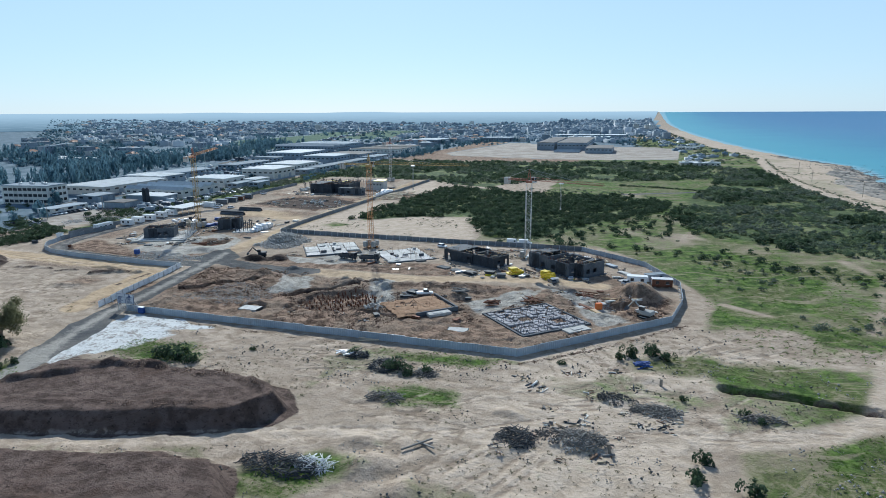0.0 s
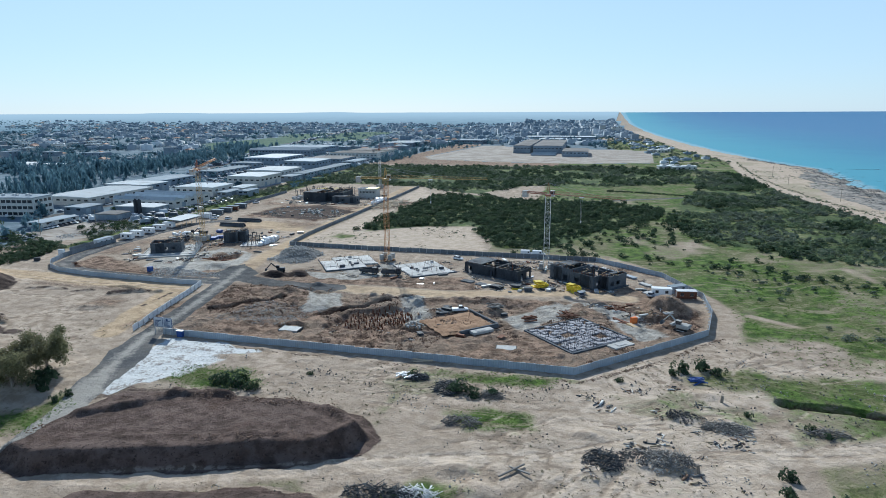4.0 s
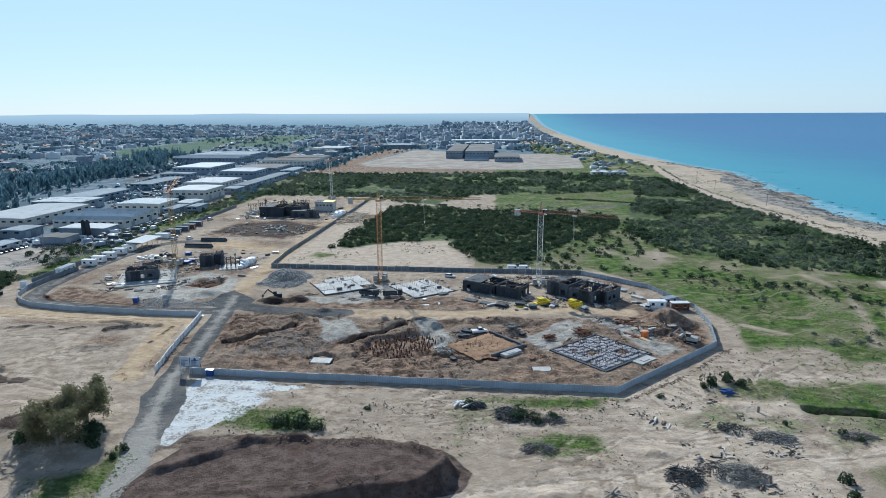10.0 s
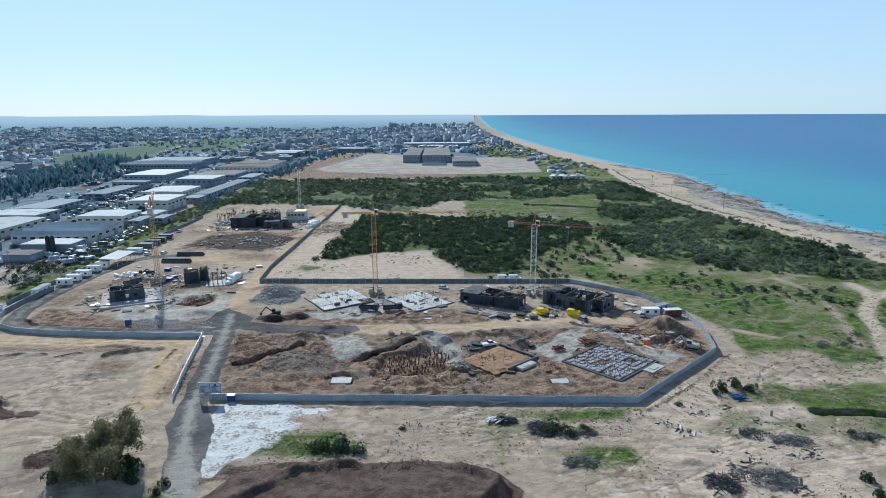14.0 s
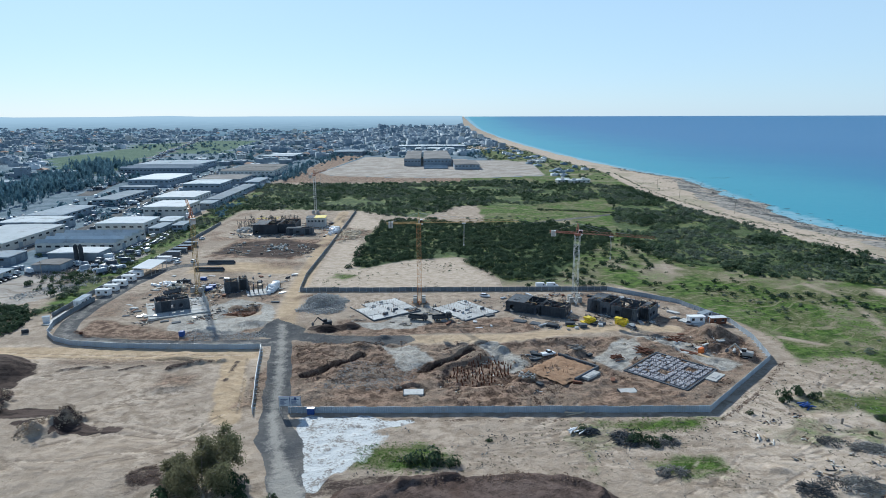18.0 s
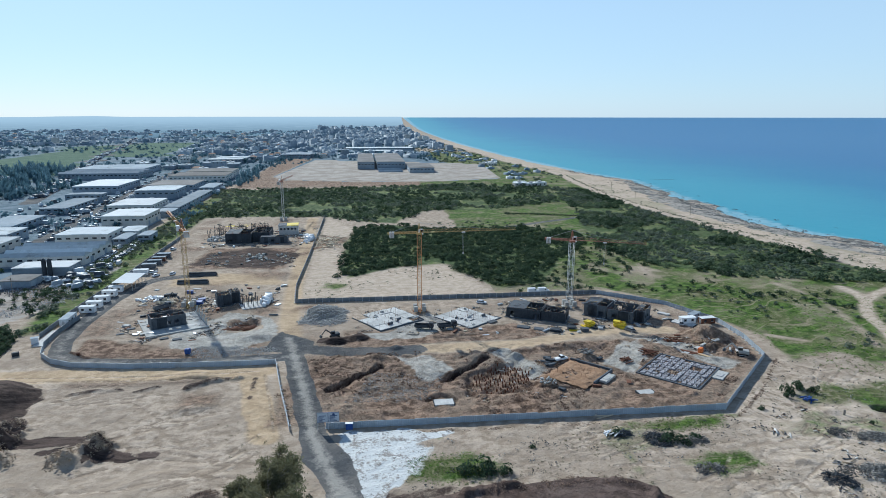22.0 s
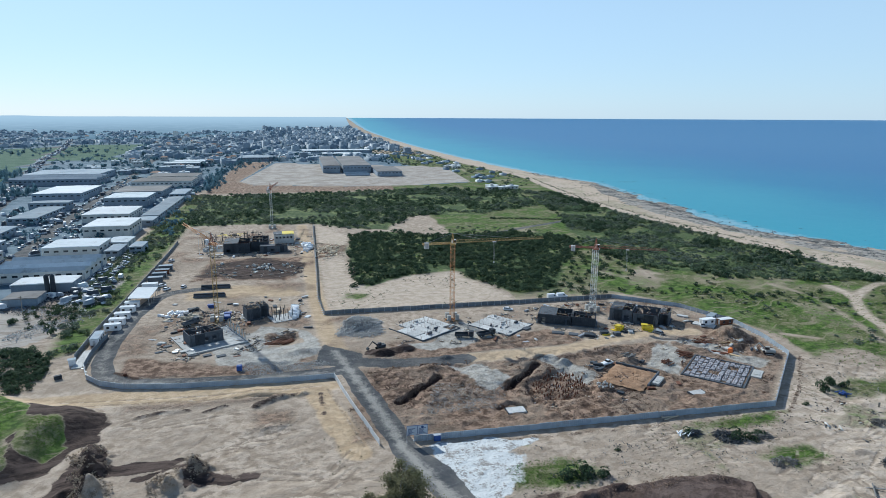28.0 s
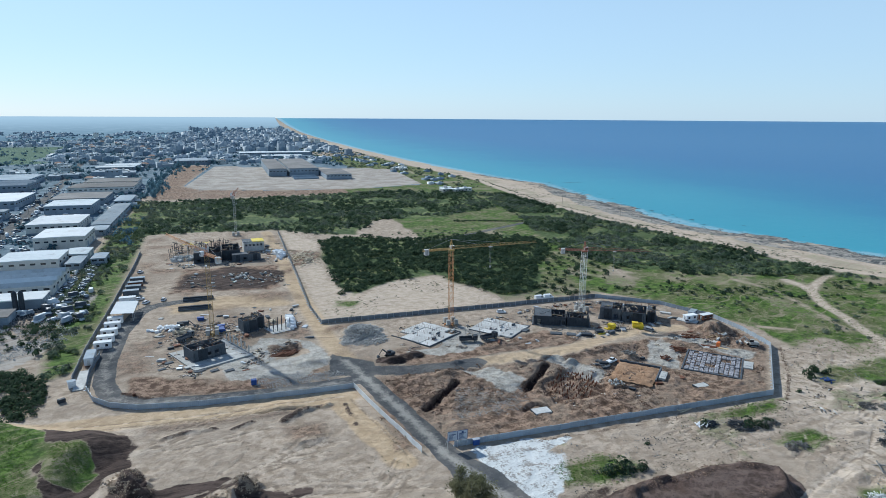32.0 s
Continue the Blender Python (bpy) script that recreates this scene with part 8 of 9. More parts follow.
# ---------------------------------------------------------------- the industrial quarter and the town
def warehouse(x0, x1, y0, y1, h, roof, wall, label, turn=0.0, windows=True, ridge=0.35, bays=1, doors=2):
    cx, cy = (x0 + x1) / 2, (y0 + y1) / 2
    w, d = (x1 - x0) / 2, (y1 - y0) / 2
    ob = thing("warehouse", on_ground(cx, cy, 0, turn), label, "warehouse", "industrial buildings")
    part("wall", boxes((-w, w, -d, d, -0.5, h), bevel=0.05), wall, ob)
    part("plinth", boxes((-w - 0.06, w + 0.06, -d - 0.06, d + 0.06, -0.5, 1.0)), WALL_GREY, ob)
    for k in range(bays):
        v0, v1 = -d + 2 * d * k / bays, -d + 2 * d * (k + 1) / bays
        bm = bmesh.new()
        if bays == 1:
            prof = ((-w - 0.3, 0.03), (0, ridge), (w + 0.3, 0.03))
            front, back = [bm.verts.new((u, v0 - 0.3, h + z)) for u, z in prof], [bm.verts.new((u, v1 + 0.3, h + z)) for u, z in prof]
            low = [bm.verts.new((s * (w + 0.3), v, h - 0.25)) for v in (v0 - 0.3, v1 + 0.3) for s in (-1, 1)]
            bm.faces.new((front[0], front[1], back[1], back[0]))
            bm.faces.new((front[1], front[2], back[2], back[1]))
            bm.faces.new((low[0], low[1], front[2], front[1], front[0]))
            bm.faces.new((low[3], low[2], back[0], back[1], back[2]))
            bm.faces.new((low[2], low[0], front[0], back[0]))
            bm.faces.new((low[1], low[3], back[2], front[2]))
        else:
            pts = [(v0, h), (v0 + (v1 - v0) * 0.25, h + 1.9), (v1, h + 0.05)]
            sides = [[bm.verts.new((s * (w + 0.1), v, z)) for v, z in pts] for s in (-1, 1)]
            a, b = sides
            bm.faces.new((a[0], b[0], b[1], a[1]))
            bm.faces.new((a[1], b[1], b[2], a[2]))
            bm.faces.new(a)
            bm.faces.new(b[::-1])
            bm.faces.new((a[2], b[2], b[0], a[0]))
        bmesh.ops.recalc_face_normals(bm, faces=bm.faces)
        part("roof", bm, roof, ob)
    if windows:
        n = max(2, int(2 * w / 5))
        for k in range(n):
            u = -w + 2 * w * (k + 0.5) / n
            part("window", boxes((u - 1.3, u + 1.3, -d - 0.07, -d + 0.02, h * 0.6, h * 0.6 + 1.1)), GLASS_DARK, ob)
        n = max(2, int(2 * d / 7))
        for k in range(n):
            v = -d + 2 * d * (k + 0.5) / n
            part("window", boxes((w - 0.02, w + 0.07, v - 1.6, v + 1.6, h * 0.6, h * 0.6 + 1.1)), GLASS_DARK, ob)
    for k in range(doors):
        v = -d + 2 * d * (k + 0.5) / doors
        part("roller_door", boxes((w - 0.02, w + 0.09, v - 1.9, v + 1.9, 0, min(4.0, h - 0.8))), ROOF_GREY, ob)
    return ob


warehouse(-243, -213, 465, 500, 9.0, ROOF_WHITE, WALL_CREAM, "large cream warehouse with a white sheet roof")
warehouse(-264, -229, 531, 574, 7.5, ROOF_WHITE, WALL_CREAM, "wide warehouse with a bright white roof")
warehouse(-273, -236, 622, 662, 9.0, ROOF_PALE, WALL_GREY, "long warehouse with a stepped pale roof")
warehouse(-246, -215, 402, 428, 7.5, ROOF_PALE, WALL_CREAM, "grey warehouse with a pale curved roof")
warehouse(-251, -206, 346, 384, 6.0, ROOF_PALE, WALL_CREAM, "old factory with rows of saw-tooth roofs", bays=4)
warehouse(-233, -206, 327, 341, 4.6, ROOF_WHITE, WALL_GREY, "low workshop with a white roof", windows=False)
warehouse(-222, -208.5, 536, 655, 4.8, ROOF_GREY, WALL_GREY, "very long low shed with a blue-grey roof", doors=8)
warehouse(-212, -204, 401, 421, 4.4, ROOF_GREY, WALL_GREY, "small grey lean-to shed by the yard")
warehouse(-218, -205, 426, 446, 4.6, ROOF_PALE, WALL_CREAM, "small workshop with a pale roof")
warehouse(-200.5, -193, 411, 427, 4.4, ROOF_GREY, WALL_GREY, "small pale-roofed workshop by the strip")
warehouse(-221, -208, 512, 532, 4.6, ROOF_GREY, WALL_GREY, "small grey workshop beside the long shed")
warehouse(-352, -308, 675, 743, 8.0, ROOF_WHITE, WALL_GREY, "big factory with a white roof and skylights")
warehouse(-286, -220, 775, 822, 8.0, ROOF_BROWN, WALL_CREAM, "long factory with a grey-brown roof")
warehouse(-280, -222, 828, 872, 8.5, ROOF_BROWN, WALL_CREAM, "stepped factory block with a brown roof")
warehouse(-305, -252, 1052, 1085, 8, ROOF_PALE, WALL_GREY, "distant long pale-roofed hall", doors=0)
warehouse(-300, -250, 1092, 1125, 8, ROOF_PALE, WALL_GREY, "distant long pale-roofed hall", doors=0)
warehouse(-226, -211, 672, 718, 5.2, ROOF_GREY, WALL_GREY, "grey shed near the end of the row")
warehouse(-284, -236, 690, 742, 6.5, ROOF_BROWN, WALL_GREY, "low hall with a dusty brown roof")
warehouse(-318, -298, 535, 600, 5.2, ROOF_GREY, WALL_GREY, "long dark workshop across the road")
warehouse(-332, -300, 613, 628, 7, ROOF_GREY, WALL_GREY, "narrow grey hall across the road")
warehouse(-430, -335, 820, 875, 8, ROOF_GREY, WALL_GREY, "wide grey factory beyond the road", bays=3)
warehouse(-440, -350, 885, 960, 8, ROOF_GREY, WALL_GREY, "wide pale factory beyond the road")
warehouse(-306, -268, 345, 406, 6.4, ROOF_PALE, WALL_CREAM, "broad warehouse with a large pale roof", ridge=0.5)
warehouse(-318, -280, 414, 440, 6.4, ROOF_PALE, WALL_GREY, "wide hall with a pale roof")
warehouse(-322, -296, 450, 500, 5.5, ROOF_GREY, WALL_GREY, "grey hall behind the road")
warehouse(-241.5, -231.5, 273, 297, 3.6, ROOF_GREY, WALL_CREAM, "low flat-roofed shed beside the parking yard", ridge=0.2)
warehouse(-262, -248, 318, 334, 4.5, ROOF_GREY, WALL_GREY, "small grey workshop behind the yard")
warehouse(-228, -214, 305, 317, 3.6, ROOF_BROWN, WALL_GREY, "small dark shed in the scrap yard", windows=False)
warehouse(-205, -150, 1180, 1240, 7, ROOF_GREY, WALL_GREY, "distant grey hall behind the trees", doors=0)
warehouse(-62, -37, 930, 1130, 11, ROOF_BROWN, WALL_GREY, "large dark hall on the pale platform", doors=0)
warehouse(-33, 9, 930, 1130, 11, ROOF_BROWN, WALL_GREY, "large dark hall beside its twin", doors=0)
warehouse(11, 46, 868, 950, 7, ROOF_BROWN, WALL_GREY, "dark hall in front of the twin halls", doors=0)
warehouse(-50, 30, 1290, 1330, 6, ROOF_PALE, WALL_GREY, "distant low pale-roofed hall", doors=0)
warehouse(-90, 60, 1400, 1450, 6, ROOF_PALE, WALL_GREY, "distant wide pale-roofed hall", doors=0)
warehouse(-32, 2, 880, 925, 0.6, ROOF_GREY, CONCRETE, "low concrete foundation rows on the platform", windows=False, bays=7, doors=0)

# the three-storey office
office = thing("office_building", on_ground(-288, 312, 0, 8), "grey three-storey office block with dark window bands", "office building")
part("wall", boxes((-16, 16, -8, 8, -0.5, 11.2), bevel=0.06), WALL_CREAM, office)
part("roof", boxes((-16.3, 16.3, -8.3, 8.3, 11.2, 11.7)), ROOF_GREY, office)
for fl in range(3):
    for k in range(9):
        u = -14.5 + k * 3.35
        win = part("window", boxes((u, u + 2.7, -8.06, -7.95, 1.2 + fl * 3.6, 2.9 + fl * 3.6)), GLASS_DARK, office)
        part("sill", boxes((u - 0.1, u + 2.8, -8.25, -8.0, 1.05 + fl * 3.6, 1.2 + fl * 3.6)), CONCRETE, win)
    for k in range(4):
        v = -6.6 + k * 3.6
        part("window", boxes((15.95, 16.06, v, v + 2.4, 1.2 + fl * 3.6, 2.9 + fl * 3.6)), GLASS_DARK, office)
for k in range(5):
    part("roof_unit", boxes((-9 + k * 4.4, -7.4 + k * 4.4, -2 + k % 2 * 3, -0.6 + k % 2 * 3, 11.7, 12.9), bevel=0.1), STEEL, office)
# two dark silos on the workshop
silo = thing("silo_pair", on_ground(-216, 324), "two dark steel silos beside the workshop", "silo")
for k in (0, 2.6):
    bm = bmesh.new()
    bmesh.ops.create_cone(bm, cap_ends=True, segments=14, radius1=1.1, radius2=1.1, depth=9, matrix=pose(k, 0, 4.5))
    bmesh.ops.create_cone(bm, cap_ends=True, segments=14, radius1=1.15, radius2=0.3, depth=1.0, matrix=pose(k, 0, 9.5))
    part("silo", bm, FORMWORK, silo)

# parked cars in the yards
r = random.Random(91)
rows = [(-196.5 + r.uniform(-0.5, 0.5), 348 + k * 2.9, r.choice((0, 180)) + r.uniform(-6, 6)) for k in range(14)]
rows += [(-204 + r.uniform(-0.8, 0.8), 352 + k * 3.1, 180 + r.uniform(-9, 9)) for k in range(10)]
rows += [(-199.5 + r.uniform(-2, 2), 396 + k * 3.2, r.uniform(-20, 20)) for k in range(7)]
rows += [(-231.5 + k * 0.3, 274 + k * 3.0, r.uniform(-8, 8)) for k in range(8)]
rows += [(-226 + r.uniform(-2, 14), 250 + r.uniform(-4, 5), r.uniform(0, 180)) for k in range(7)]
for y in range(430, 830, 9):
    x = np.interp(y, [416, 464, 592, 807], [-264, -270, -286, -307])
    rows += [(x + s * 5.5 + r.uniform(-0.6, 0.6), y + r.uniform(-3, 3), 95 + r.uniform(-6, 6)) for s in (-1, 1) if r.random() < 0.75]
kinds = [make_car("car", "dusty grey car parked in a yard", CARPAINT, fine=False), make_car("car", "white car parked in a yard", WHITE, fine=False), make_car("car", "dark car parked in a yard", GLASS_DARK, 4.2, fine=False)]
sets = [[], [], []]
for row in rows:
    sets[r.choice((0, 1, 1, 2))].append(row)
for first, some in zip(kinds, sets):
    park(first, some)
park(make_van("white van in the industrial yard"), [(-208, 376, 90), (-205, 392, 80), (-207, 340, 20), (-213, 318, 160), (-222, 309, 30), (-190, 350, 95)])

# the scrap yard: heaped wrecks and oddments among weeds
scrap = [stones(500 + k, 18) for k in range(4)]
for k, (poly, m, label) in enumerate((([(-226, 300), (-204, 318), (-196, 306), (-214, 286)], ROCK_DARK, "dark scrap metal among weeds"), ([(-210, 296), (-190, 318), (-186, 300), (-204, 282)], CONCRETE_PALE, "pale scrap and car parts among weeds"), ([(-222, 318), (-204, 332), (-196, 322), (-212, 308)], FORMWORK, "dark scrap and tyres in a yard"), ([(-212, 262), (-190, 296), (-184, 282), (-204, 254)], ROCK, "grey junk heaped behind bushes"))):
    x, y = scatter(poly, 2.6, 260 + k)
    spread(scrap, x, y, sizes(len(x), 1.4, 2.8, 60 + k), 1.2 + 0 * x, "scrap_heap", m, label, "scrap")
x, y = scatter([(-222, 296), (-200, 322), (-182, 318), (-182, 270), (-205, 256)], 4.2, 270, keep=lambda a, b: rough(a, b, 14, 91) > 0.0)
spread(near_bushes, x, y, sizes(len(x), 1.2, 3.2, 66), 0.9 + 0 * x, "yard_bushes", SCRUB_DARK, "dark bushes in the scrap yard", "bushes")

# lamp and power poles along the road and the shore track
pole = thing("power_pole", pose(0, 0, 0), "dark wooden power pole with a crossarm", "power pole", "power poles")
bm = bmesh.new()
bar(bm, (0, 0, -0.5), (0, 0, 9), 0.24, 8)
part("shaft", bm, BARK, pole)
part("crossarm", boxes((-1.1, 1.1, -0.08, 0.08, 8.2, 8.4)), BARK, pole)
rows = [(-222, 262), (-214, 290), (-262, 440), (-268, 490), (-276, 560), (-284, 620), (-292, 680), (205, 560), (212, 470), (214, 640)]
for n, (x, y) in enumerate(rows):
    if n == 0:
        pole.matrix_basis = on_ground(x, y)
    else:
        copy_thing(pole, on_ground(x, y, 0, n * 20))


# town houses: six kinds set out many times
def house(n, label, w, d, h, roof, wall, gable):
    ob = thing("house", pose(0, 0, 0), label, "house", "town houses")
    part("wall", boxes((-w, w, -d, d, -1.5, h), bevel=0.05), wall, ob)
    if gable:
        bm = bmesh.new()
        a = [bm.verts.new(p) for p in ((-w - 0.4, -d - 0.4, h), (w + 0.4, -d - 0.4, h), (w + 0.4, d + 0.4, h), (-w - 0.4, d + 0.4, h))]
        b = [bm.verts.new(p) for p in ((-w * 0.5, 0, h + 2.4), (w * 0.5, 0, h + 2.4))]
        for f in ((a[0], a[1], b[1], b[0]), (a[2], a[3], b[0], b[1]), (a[1], a[2], b[1]), (a[3], a[0], b[0]), (a[3], a[2], a[1], a[0])):
            bm.faces.new(f)
        part("roof", bm, roof, ob)
    else:
        part("roof", boxes((-w - 0.2, w + 0.2, -d - 0.2, d + 0.2, h, h + 0.6)), roof, ob)
        part("roof_unit", boxes((-w * 0.3, w * 0.2, -1, 1.4, h + 0.6, h + 2.2)), WALL_CREAM, ob)
    for k in range(3):
        u = -w + 2 * w * (k + 0.5) / 3
        part("window", boxes((u - 0.8, u + 0.8, -d - 0.06, -d + 0.04, h - 2.2, h - 0.9)), GLASS_DARK, ob)
    return ob


houses = [house(0, "pale two-storey town house with a tiled roof", 6, 5, 6, ROOF_TILE, WALL_CREAM, True), house(1, "pale flat-roofed town house", 7, 6, 6.5, ROOF_PALE, WALL_CREAM, False),
          house(2, "grey apartment block with a flat roof", 9, 7, 12, ROOF_GREY, WALL_GREY, False), house(3, "long grey shed in the town", 14, 7, 5, ROOF_GREY, WALL_GREY, False),
          house(4, "low grey hall in the town", 16, 9, 6, ROOF_GREY, WALL_GREY, False), house(5, "tall pale apartment block", 8, 8, 19, ROOF_GREY, WALL_CREAM, False)]
r = random.Random(17)
spots = [[] for _ in houses]
for _ in range(4000):
    y = 640 + 1900 * r.random() ** 1.3
    coast = np.interp(y, COAST_Y, COAST_X)
    x = r.uniform(-1.05 * y - 60, coast - 90)
    if inside(np.array([x, x]), np.array([y, y]), PLATFORM)[0] > -40 or (x > -210 and y < 1180) or (-480 < x < -200 and y < 900) or rough(x, y, 240, 95) < -0.12:
        continue
    if any(inside(np.array([x, x]), np.array([y, y]), p)[0] > -10 for p in ([(-430, 790), (-480, 960), (-600, 1380), (-720, 1400), (-690, 1100), (-560, 900)], [(-430, 1250), (-520, 1900), (-800, 1700), (-640, 1230)])):
        continue
    k = r.choices(range(6), (5, 6, 2, 3, 3, 0.4 if y > 1300 else 0.05))[0]
    spots[k].append((x, y, r.choice((0, 90, 10, 100)) + r.uniform(-8, 8)))
    if sum(map(len, spots)) >= 330:
        break
spots[5] += [(123, 1748, 0), (112, 1765, 15), (84, 1905, 0)]
for first, some in zip(houses, spots):
    park(first, some)
# low beach huts and houses near the shore
hut_rows = [(124, 690, 10), (136, 684, 20), (148, 690, 0), (140, 985, 30), (152, 980, 10), (160, 1010, 0), (128, 704, 0)]
park(house(6, "low white beach building", 7, 4, 3.4, ROOF_WHITE, WALL_CREAM, False), hut_rows)

# trees of the town and the windbreaks
g = np.random.default_rng(55)
town_crowns = [leaf_clump(80 + k, 30, 0.32, 1.0, 0.9) for k in range(5)]
n = 12500
y = 520 + 2300 * g.random(n) ** 1.5
x = g.uniform(-1.1, 1.0, n) * y
coast = np.interp(y, COAST_Y, COAST_X)
keep = (x < coast - np.where(y < 1400, 170, 80)) & (inside(x, y, PLATFORM) < -4) & ~((x > -300) & (x < 160) & (y < 1010)) & (rough(x, y, 130, 96) > -0.35)
keep &= (inside(x, y, [(-430, 790), (-480, 960), (-600, 1380), (-720, 1400), (-690, 1100), (-560, 900)]) < 0) & (np.abs(x - np.interp(y, [600, 727, 930, 1256, 1633, 2343], [-360, -393, -453, -550, -640, -845])) > 16) & ~((x > -445) & (x < -205) & (y < 960))
x, y = x[keep], y[keep]
spread(town_crowns, x, y, sizes(len(x), 2.6, 6.5, 30), 0.8 + 0.4 * g.random(len(x)), "town_trees", HAZED_LEAF, "green trees between the town houses", "trees")
for k, (line, wide, label) in enumerate((([(-352, 380), (-400, 470), (-420, 590), (-440, 700), (-490, 900), (-520, 960)], 62, "dark windbreak of tall cypresses behind the warehouses"), ([(-470, 500), (-560, 560), (-700, 600)], 20, "row of cypresses between fields"), ([(-560, 650), (-800, 700)], 16, "row of cypresses between fields"), ([(-196, 720), (-204, 900), (-196, 1160)], 10, "trees along the platform edge"), ([(-150, 1180), (-60, 1260), (120, 1200)], 40, "dark trees behind the halls"), ([(-400, 640), (-380, 770)], 26, "dark tall trees beside the main road"), ([(-230, 250), (-262, 300), (-262, 342)], 14, "trees between the yards"))):
    m = 680 if k == 0 else 90 if k < 6 else 16
    t = g.random(m) * (len(line) - 1)
    i = t.astype(int)
    p = np.array(line, float)
    q = p[i] + (p[i + 1] - p[i]) * (t - i)[:, None] + g.normal(size=(m, 2)) * wide / 3
    spread(tall_trees, q[:, 0], q[:, 1], sizes(m, 1.8, 4.0, 31 + k), 3.2 + g.random(m) if k < 3 else 1.7 + g.random(m), "windbreak", HAZED_LEAF, label, "trees")
# greenhouses
for k, (x, y) in enumerate(((-560, 600), (-600, 612), (-640, 590), (-900, 1180), (-860, 1210), (-1000, 1500))):
    warehouse(x - 16, x + 16, y - 12, y + 12, 3.2, ROOF_WHITE, WHITE, "white plastic greenhouse in the fields", windows=False, doors=0)
# stone jetty in the sea
yy, xx = np.full(60, 762.0) + g.normal(0, 2.0, 60), 318 + 34 * g.random(60)
spread(rubble, xx, yy, sizes(60, 2.0, 4.0, 70), 0.5 + 0 * xx, "stone_jetty", ROCK_DARK, "low dark stone breakwater off the beach", "jetty", z=np.full(60, -3.0))

x, y = g.uniform(-340, -186, 900), g.uniform(245, 1000, 900)
keep = rough(x, y, 40, 97) > 0.05
x, y = x[keep], y[keep]
ok = y > 430
spread(town_crowns, x[ok], y[ok], sizes(int(ok.sum()), 1.6, 4.4, 33), 1.1 + 0 * x[ok], "yard_trees", HAZED_LEAF, "green trees between the sheds and yards", "trees")
spread(near_bushes, x[~ok], y[~ok], sizes(int((~ok).sum()), 1.4, 3.6, 34), 1.0 + 0 * x[~ok], "yard_trees", SCRUB_DARK, "dark green trees and bushes in the nearer yards", "trees")


# the crowd of vehicles and crates in the far yards
m, nt, bsdf = shader("yard_vehicles")
isl = nt.nodes.new("ShaderNodeNewGeometry").outputs["Random Per Island"]
c = mixed(nt, ramp(nt, isl, 0.3, 0.45), (0.06, 0.07, 0.085), (0.3, 0.34, 0.38))
nt.links.new(mixed(nt, ramp(nt, isl, 0.74, 0.84), c, (0.7, 0.72, 0.73)), bsdf.inputs["Base Color"])
bsdf.inputs["Roughness"].default_value = 0.5


def block_car(long, wide, low, high, a, b):
    """A simple car: a body and a narrower cabin on it, 1 unit to a metre."""
    vs, fs = [], []
    for x0, x1, w, z0, z1, inset in ((-long / 2, long / 2, wide, 0.25, low, 0.05), (a, b, wide * 0.92, low, high, 0.35)):
        s = len(vs)
        vs += [(x0, -w / 2, z0), (x1, -w / 2, z0), (x1, w / 2, z0), (x0, w / 2, z0), (x0 + inset, -w / 2 + 0.08, z1), (x1 - inset, -w / 2 + 0.08, z1), (x1 - inset, w / 2 - 0.08, z1), (x0 + inset, w / 2 - 0.08, z1)]
        fs += [(s, s + 1, s + 5, s + 4), (s + 1, s + 2, s + 6, s + 5), (s + 2, s + 3, s + 7, s + 6), (s + 3, s, s + 4, s + 7), (s + 4, s + 5, s + 6, s + 7)]
    return np.array(vs), np.array(fs)


cars = [block_car(4.4, 1.8, 0.9, 1.5, -1.6, 1.0), block_car(4.8, 1.9, 1.0, 1.9, -2.2, 1.4), block_car(6.5, 2.3, 1.1, 2.9, -3.0, 2.0)]
x, y = np.concatenate([g.uniform(-345, -206, 460), g.uniform(-206, -186, 30)]), np.concatenate([g.uniform(300, 900, 460), g.uniform(300, 345, 30)])
halls = [ob for ob in bpy.data.objects if ob.name.startswith("warehouse") and ob.parent is None]
free = np.ones(len(x), bool)
for ob in halls:
    w, d, _ = [max(abs(v[k]) for v in ob.children[0].bound_box) for k in range(3)]
    free &= ~((np.abs(x - ob.location.x) < w + 1.5) & (np.abs(y - ob.location.y) < d + 1.5))
x, y = x[free], y[free]
spread(cars, x, y, np.full(len(x), 1.0), np.full(len(x), 1.0), "yard_vehicles", m, "crowd of parked cars, vans and trucks in the far yards", "vehicles")
y = g.uniform(640, 2200, 420)
x = np.interp(y, [600, 727, 930, 1256, 1633, 2343], [-360, -393, -453, -550, -640, -845]) + g.choice([-5.0, -2.0, 2.0, 5.0], 420)
spread(cars, x, y, np.full(420, 1.15), np.full(420, 1.0), "road_traffic", m, "line of pale vehicles on the far main road", "vehicles")

# the town beyond: too many blocks to tell apart
blocks_mat, nt, bsdf = shader("hazed_town_walls")
isl = nt.nodes.new("ShaderNodeNewGeometry").outputs["Random Per Island"]
# wall tones from pale to blue-grey, the blue standing for haze
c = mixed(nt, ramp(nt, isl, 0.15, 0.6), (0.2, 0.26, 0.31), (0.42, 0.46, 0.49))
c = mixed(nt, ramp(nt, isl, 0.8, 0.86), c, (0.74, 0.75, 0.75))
nt.links.new(c, bsdf.inputs["Base Color"])
bsdf.inputs["Roughness"].default_value, bsdf.inputs["Specular IOR Level"].default_value = 0.9, 0.1


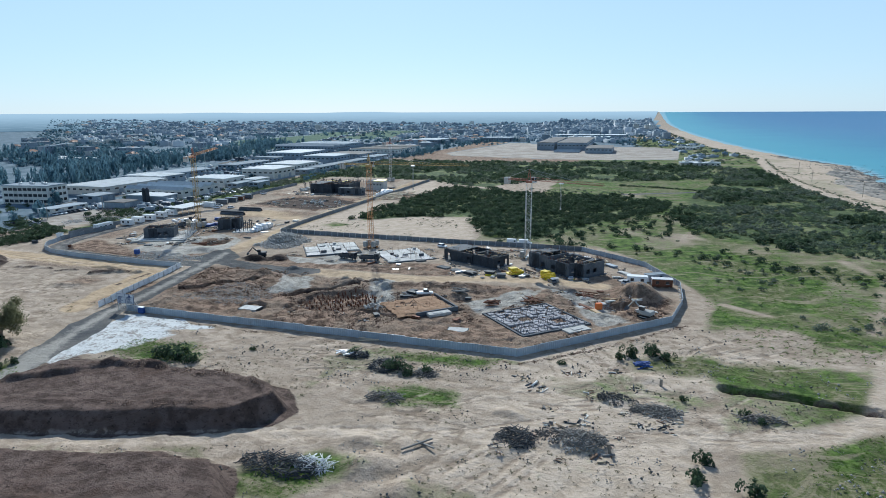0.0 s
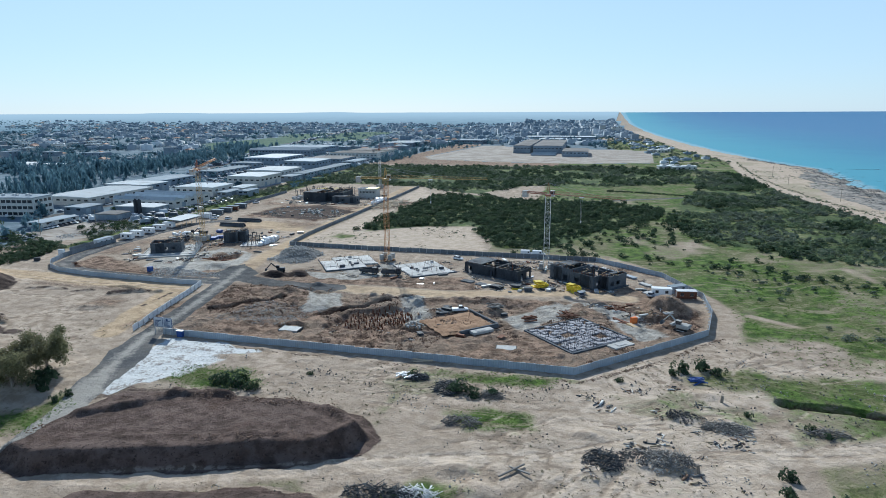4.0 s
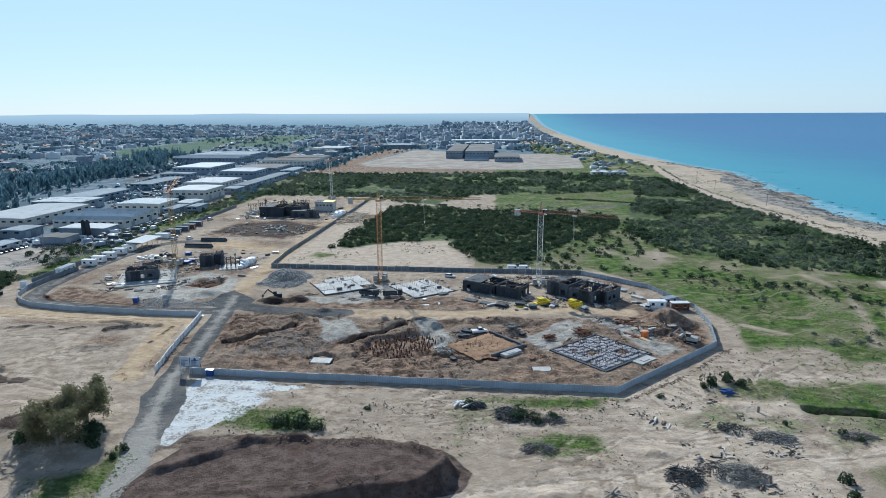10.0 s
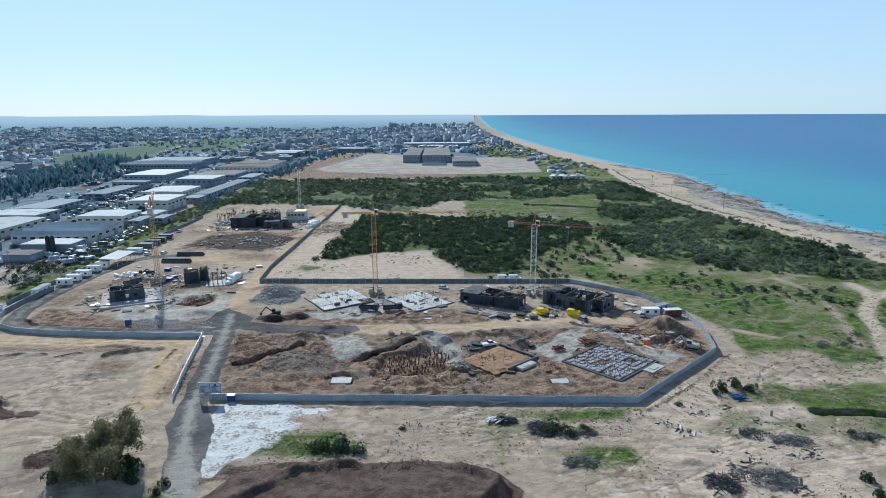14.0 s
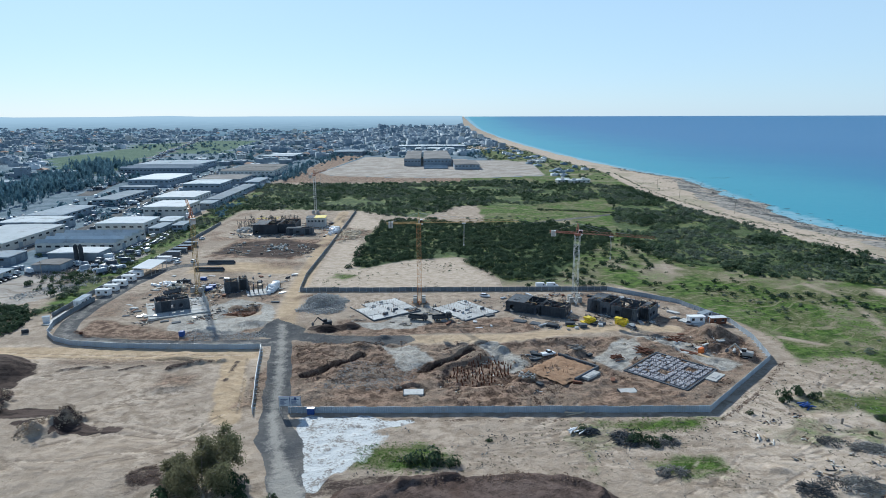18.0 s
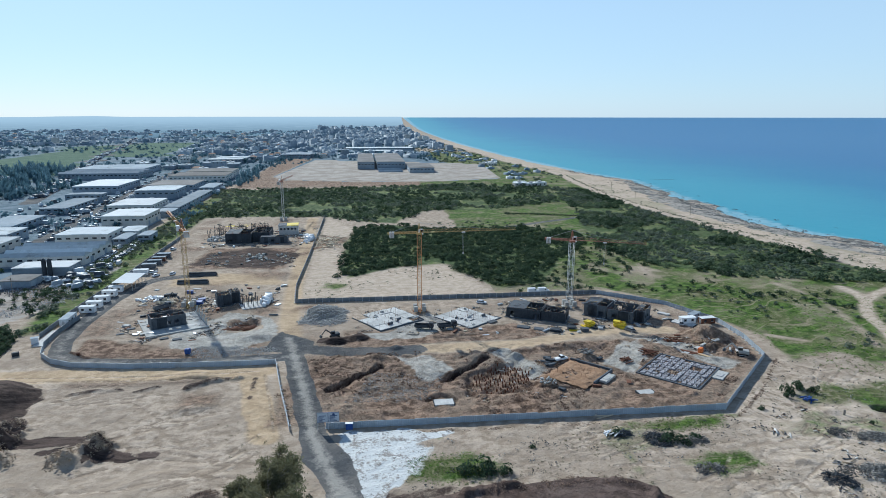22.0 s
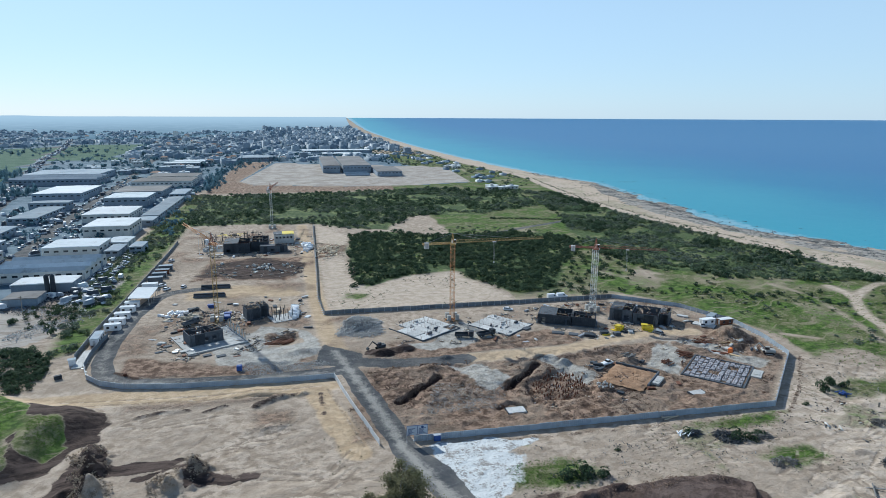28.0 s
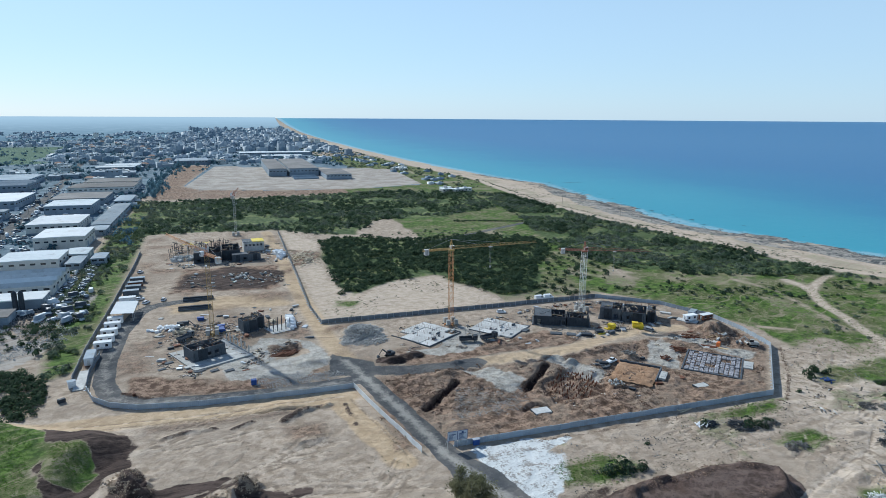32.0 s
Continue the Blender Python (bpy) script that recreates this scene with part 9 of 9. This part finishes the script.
def town_block(w, d, h):
    """A flat-roofed block with a parapet step and a stair head."""
    vs, fs = [], []
    for x0, x1, y0, y1, z0, z1 in ((-w, w, -d, d, -1, h), (-w * 0.3, w * 0.2, -d * 0.4, d * 0.3, h, h + 2.2)):
        k = len(vs)
        vs += [(a, b, e) for e in (z0, z1) for a, b in ((x0, y0), (x1, y0), (x1, y1), (x0, y1))]
        fs += [(k, k + 1, k + 5, k + 4), (k + 1, k + 2, k + 6, k + 5), (k + 2, k + 3, k + 7, k + 6), (k + 3, k, k + 4, k + 7), (k + 4, k + 5, k + 6, k + 7)]
    return np.array(vs, float), np.array(fs)


FIELDS = ([(-430, 790), (-480, 960), (-600, 1380), (-720, 1400), (-690, 1100), (-560, 900)], [(-430, 1250), (-520, 1900), (-800, 1700), (-640, 1230)])
low_blocks = [town_block(6, 5, 6), town_block(9, 6, 5), town_block(14, 8, 6), town_block(8, 7, 9)]
high_blocks = [town_block(8, 8, 11), town_block(11, 7, 9), town_block(7, 7, 15)]
n = 2600
y = 900 + 2000 * g.random(n)
x = g.uniform(-1.0, 0.2, n) * y
keep = (x < np.interp(y, COAST_Y, COAST_X) - 75) & (inside(x, y, PLATFORM) < -12) & ~((x > -215) & (y < 1170)) & ~((x > -460) & (x < -205) & (y < 980)) & (rough(x, y, 200, 99) > -0.2)
keep &= np.all([inside(x, y, p) < -12 for p in FIELDS], axis=0) & (np.abs(x - np.interp(y, [600, 727, 930, 1256, 1633, 2343], [-360, -393, -453, -550, -640, -845])) > 22)
x, y = x[keep], y[keep]
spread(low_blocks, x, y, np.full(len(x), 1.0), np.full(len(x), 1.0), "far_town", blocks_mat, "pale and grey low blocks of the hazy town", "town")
n = 520
y = g.uniform(1500, 3300, n)
x = np.interp(y, COAST_Y, COAST_X) - 90 - 420 * g.random(n) ** 1.6
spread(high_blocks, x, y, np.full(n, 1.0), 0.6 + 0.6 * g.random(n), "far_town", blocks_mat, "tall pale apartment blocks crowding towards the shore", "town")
y = g.uniform(760, 1500, 44)
x = np.interp(y, SHORE_Y, SHORE_X) - g.uniform(16, 80, 44)
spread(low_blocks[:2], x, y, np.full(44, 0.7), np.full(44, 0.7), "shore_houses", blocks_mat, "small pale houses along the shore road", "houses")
y = g.uniform(700, 1700, 700)
x = np.interp(y, SHORE_Y, SHORE_X) - g.uniform(4, 120, 700)
ok = (inside(x, y, PLATFORM) < -3) & (inside(x, y, FAR_RED) < -3)
spread(far_bushes, x[ok], y[ok], sizes(int(ok.sum()), 2.0, 5.0, 77), 0.6 + 0 * x[ok], "shore_bushes", SCRUB_GREY, "grey-green bushes between the shore houses", "scrub")

# boards, bars and scraps strewn round the building works
scrap_mat, nt, bsdf = shader("building_scrap")
isl = nt.nodes.new("ShaderNodeNewGeometry").outputs["Random Per Island"]
c = mixed(nt, ramp(nt, isl, 0.3, 0.34), (0.035, 0.042, 0.05), (0.16, 0.155, 0.15))
c = mixed(nt, ramp(nt, isl, 0.5, 0.54), c, (0.2, 0.12, 0.075))
c = mixed(nt, ramp(nt, isl, 0.66, 0.7), c, (0.42, 0.33, 0.22))
c = mixed(nt, ramp(nt, isl, 0.86, 0.9), c, (0.58, 0.57, 0.54))
nt.links.new(c, bsdf.inputs["Base Color"])
bsdf.inputs["Roughness"].default_value = 0.85


def scrap_patch(seed, count):
    """Boards and bars lying at all angles within a radius of 1, true sizes at a radius of 3 m."""
    q = np.random.default_rng(seed)
    half = np.stack([0.12 + 0.4 * q.random(count) ** 2, 0.02 + 0.1 * q.random(count) ** 2, 0.012 + 0.045 * q.random(count) ** 2], 1)
    a, tilt = q.random(count) * 6.28, q.normal(size=count) * 0.14
    at = np.stack([*(q.normal(size=(2, count)) * 0.5), half[:, 2] + 0.05 * q.random(count)], 1)
    ends = np.array([(i, j, k) for k in (-1, 1) for i, j in ((-1, -1), (1, -1), (1, 1), (-1, 1))], float)
    v = ends[None] * half[:, None]
    v[..., 2] += v[..., 0] * np.sin(tilt)[:, None]
    ca, sa = np.cos(a)[:, None], np.sin(a)[:, None]
    v = np.stack([v[..., 0] * ca - v[..., 1] * sa, v[..., 0] * sa + v[..., 1] * ca, v[..., 2]], -1) + at[:, None]
    quad = np.array([(0, 1, 5, 4), (1, 2, 6, 5), (2, 3, 7, 6), (3, 0, 4, 7), (4, 5, 6, 7)])
    return v.reshape(-1, 3), (quad[None] + np.arange(count)[:, None, None] * 8).reshape(-1, 4)


scraps = [scrap_patch(700 + k, 16) for k in range(6)]
for k, (poly, step, label) in enumerate((([(-6, 228), (14, 208), (50, 208), (64, 222), (70, 236), (48, 258), (6, 258), (-6, 246)], 4.2, "boards, bars and forms strewn round the two shells"),
                                         ([(-152, 226), (-118, 220), (-92, 246), (-94, 282), (-154, 284)], 4.0, "boards and scraps strewn over the second building plot"),
                                         ([(-160, 386), (-90, 384), (-88, 446), (-158, 446)], 4.4, "scraps and stacked forms round the far shell"),
                                         ([(-150, 340), (-96, 334), (-94, 364), (-146, 374)], 5.5, "debris on the dark ploughed soil"),
                                         ([(-62, 222), (-40, 216), (-2, 222), (-4, 250), (-50, 252)], 6.0, "boards and bars beside the pale slabs"),
                                         ([(-30, 160), (-26, 184), (-2, 192), (30, 190), (28, 164), (0, 160)], 6.5, "broken boards and bars in the dug earth"),
                                         ([(28, 192), (62, 188), (78, 186), (78, 204), (50, 206)], 6.5, "boards and scraps beside the gravel ramps"),
                                         ([(40, 105), (80, 108), (84, 136), (60, 150), (44, 132)], 7.5, "small scraps on the sandy waste ground"))):
    x, y = scatter(poly, step, 600 + k, keep=lambda a, b: (along(a, b, ROAD_INNER, 7) < 0) & (along(a, b, ROAD_FAR, 8) < 0) & (rough(a, b, 14, 100) > -0.25))
    spread(scraps, x, y, sizes(len(x), 1.0, 3.2, 640 + k), 1.0 + 0 * x, "building_debris", scrap_mat, label, "debris")
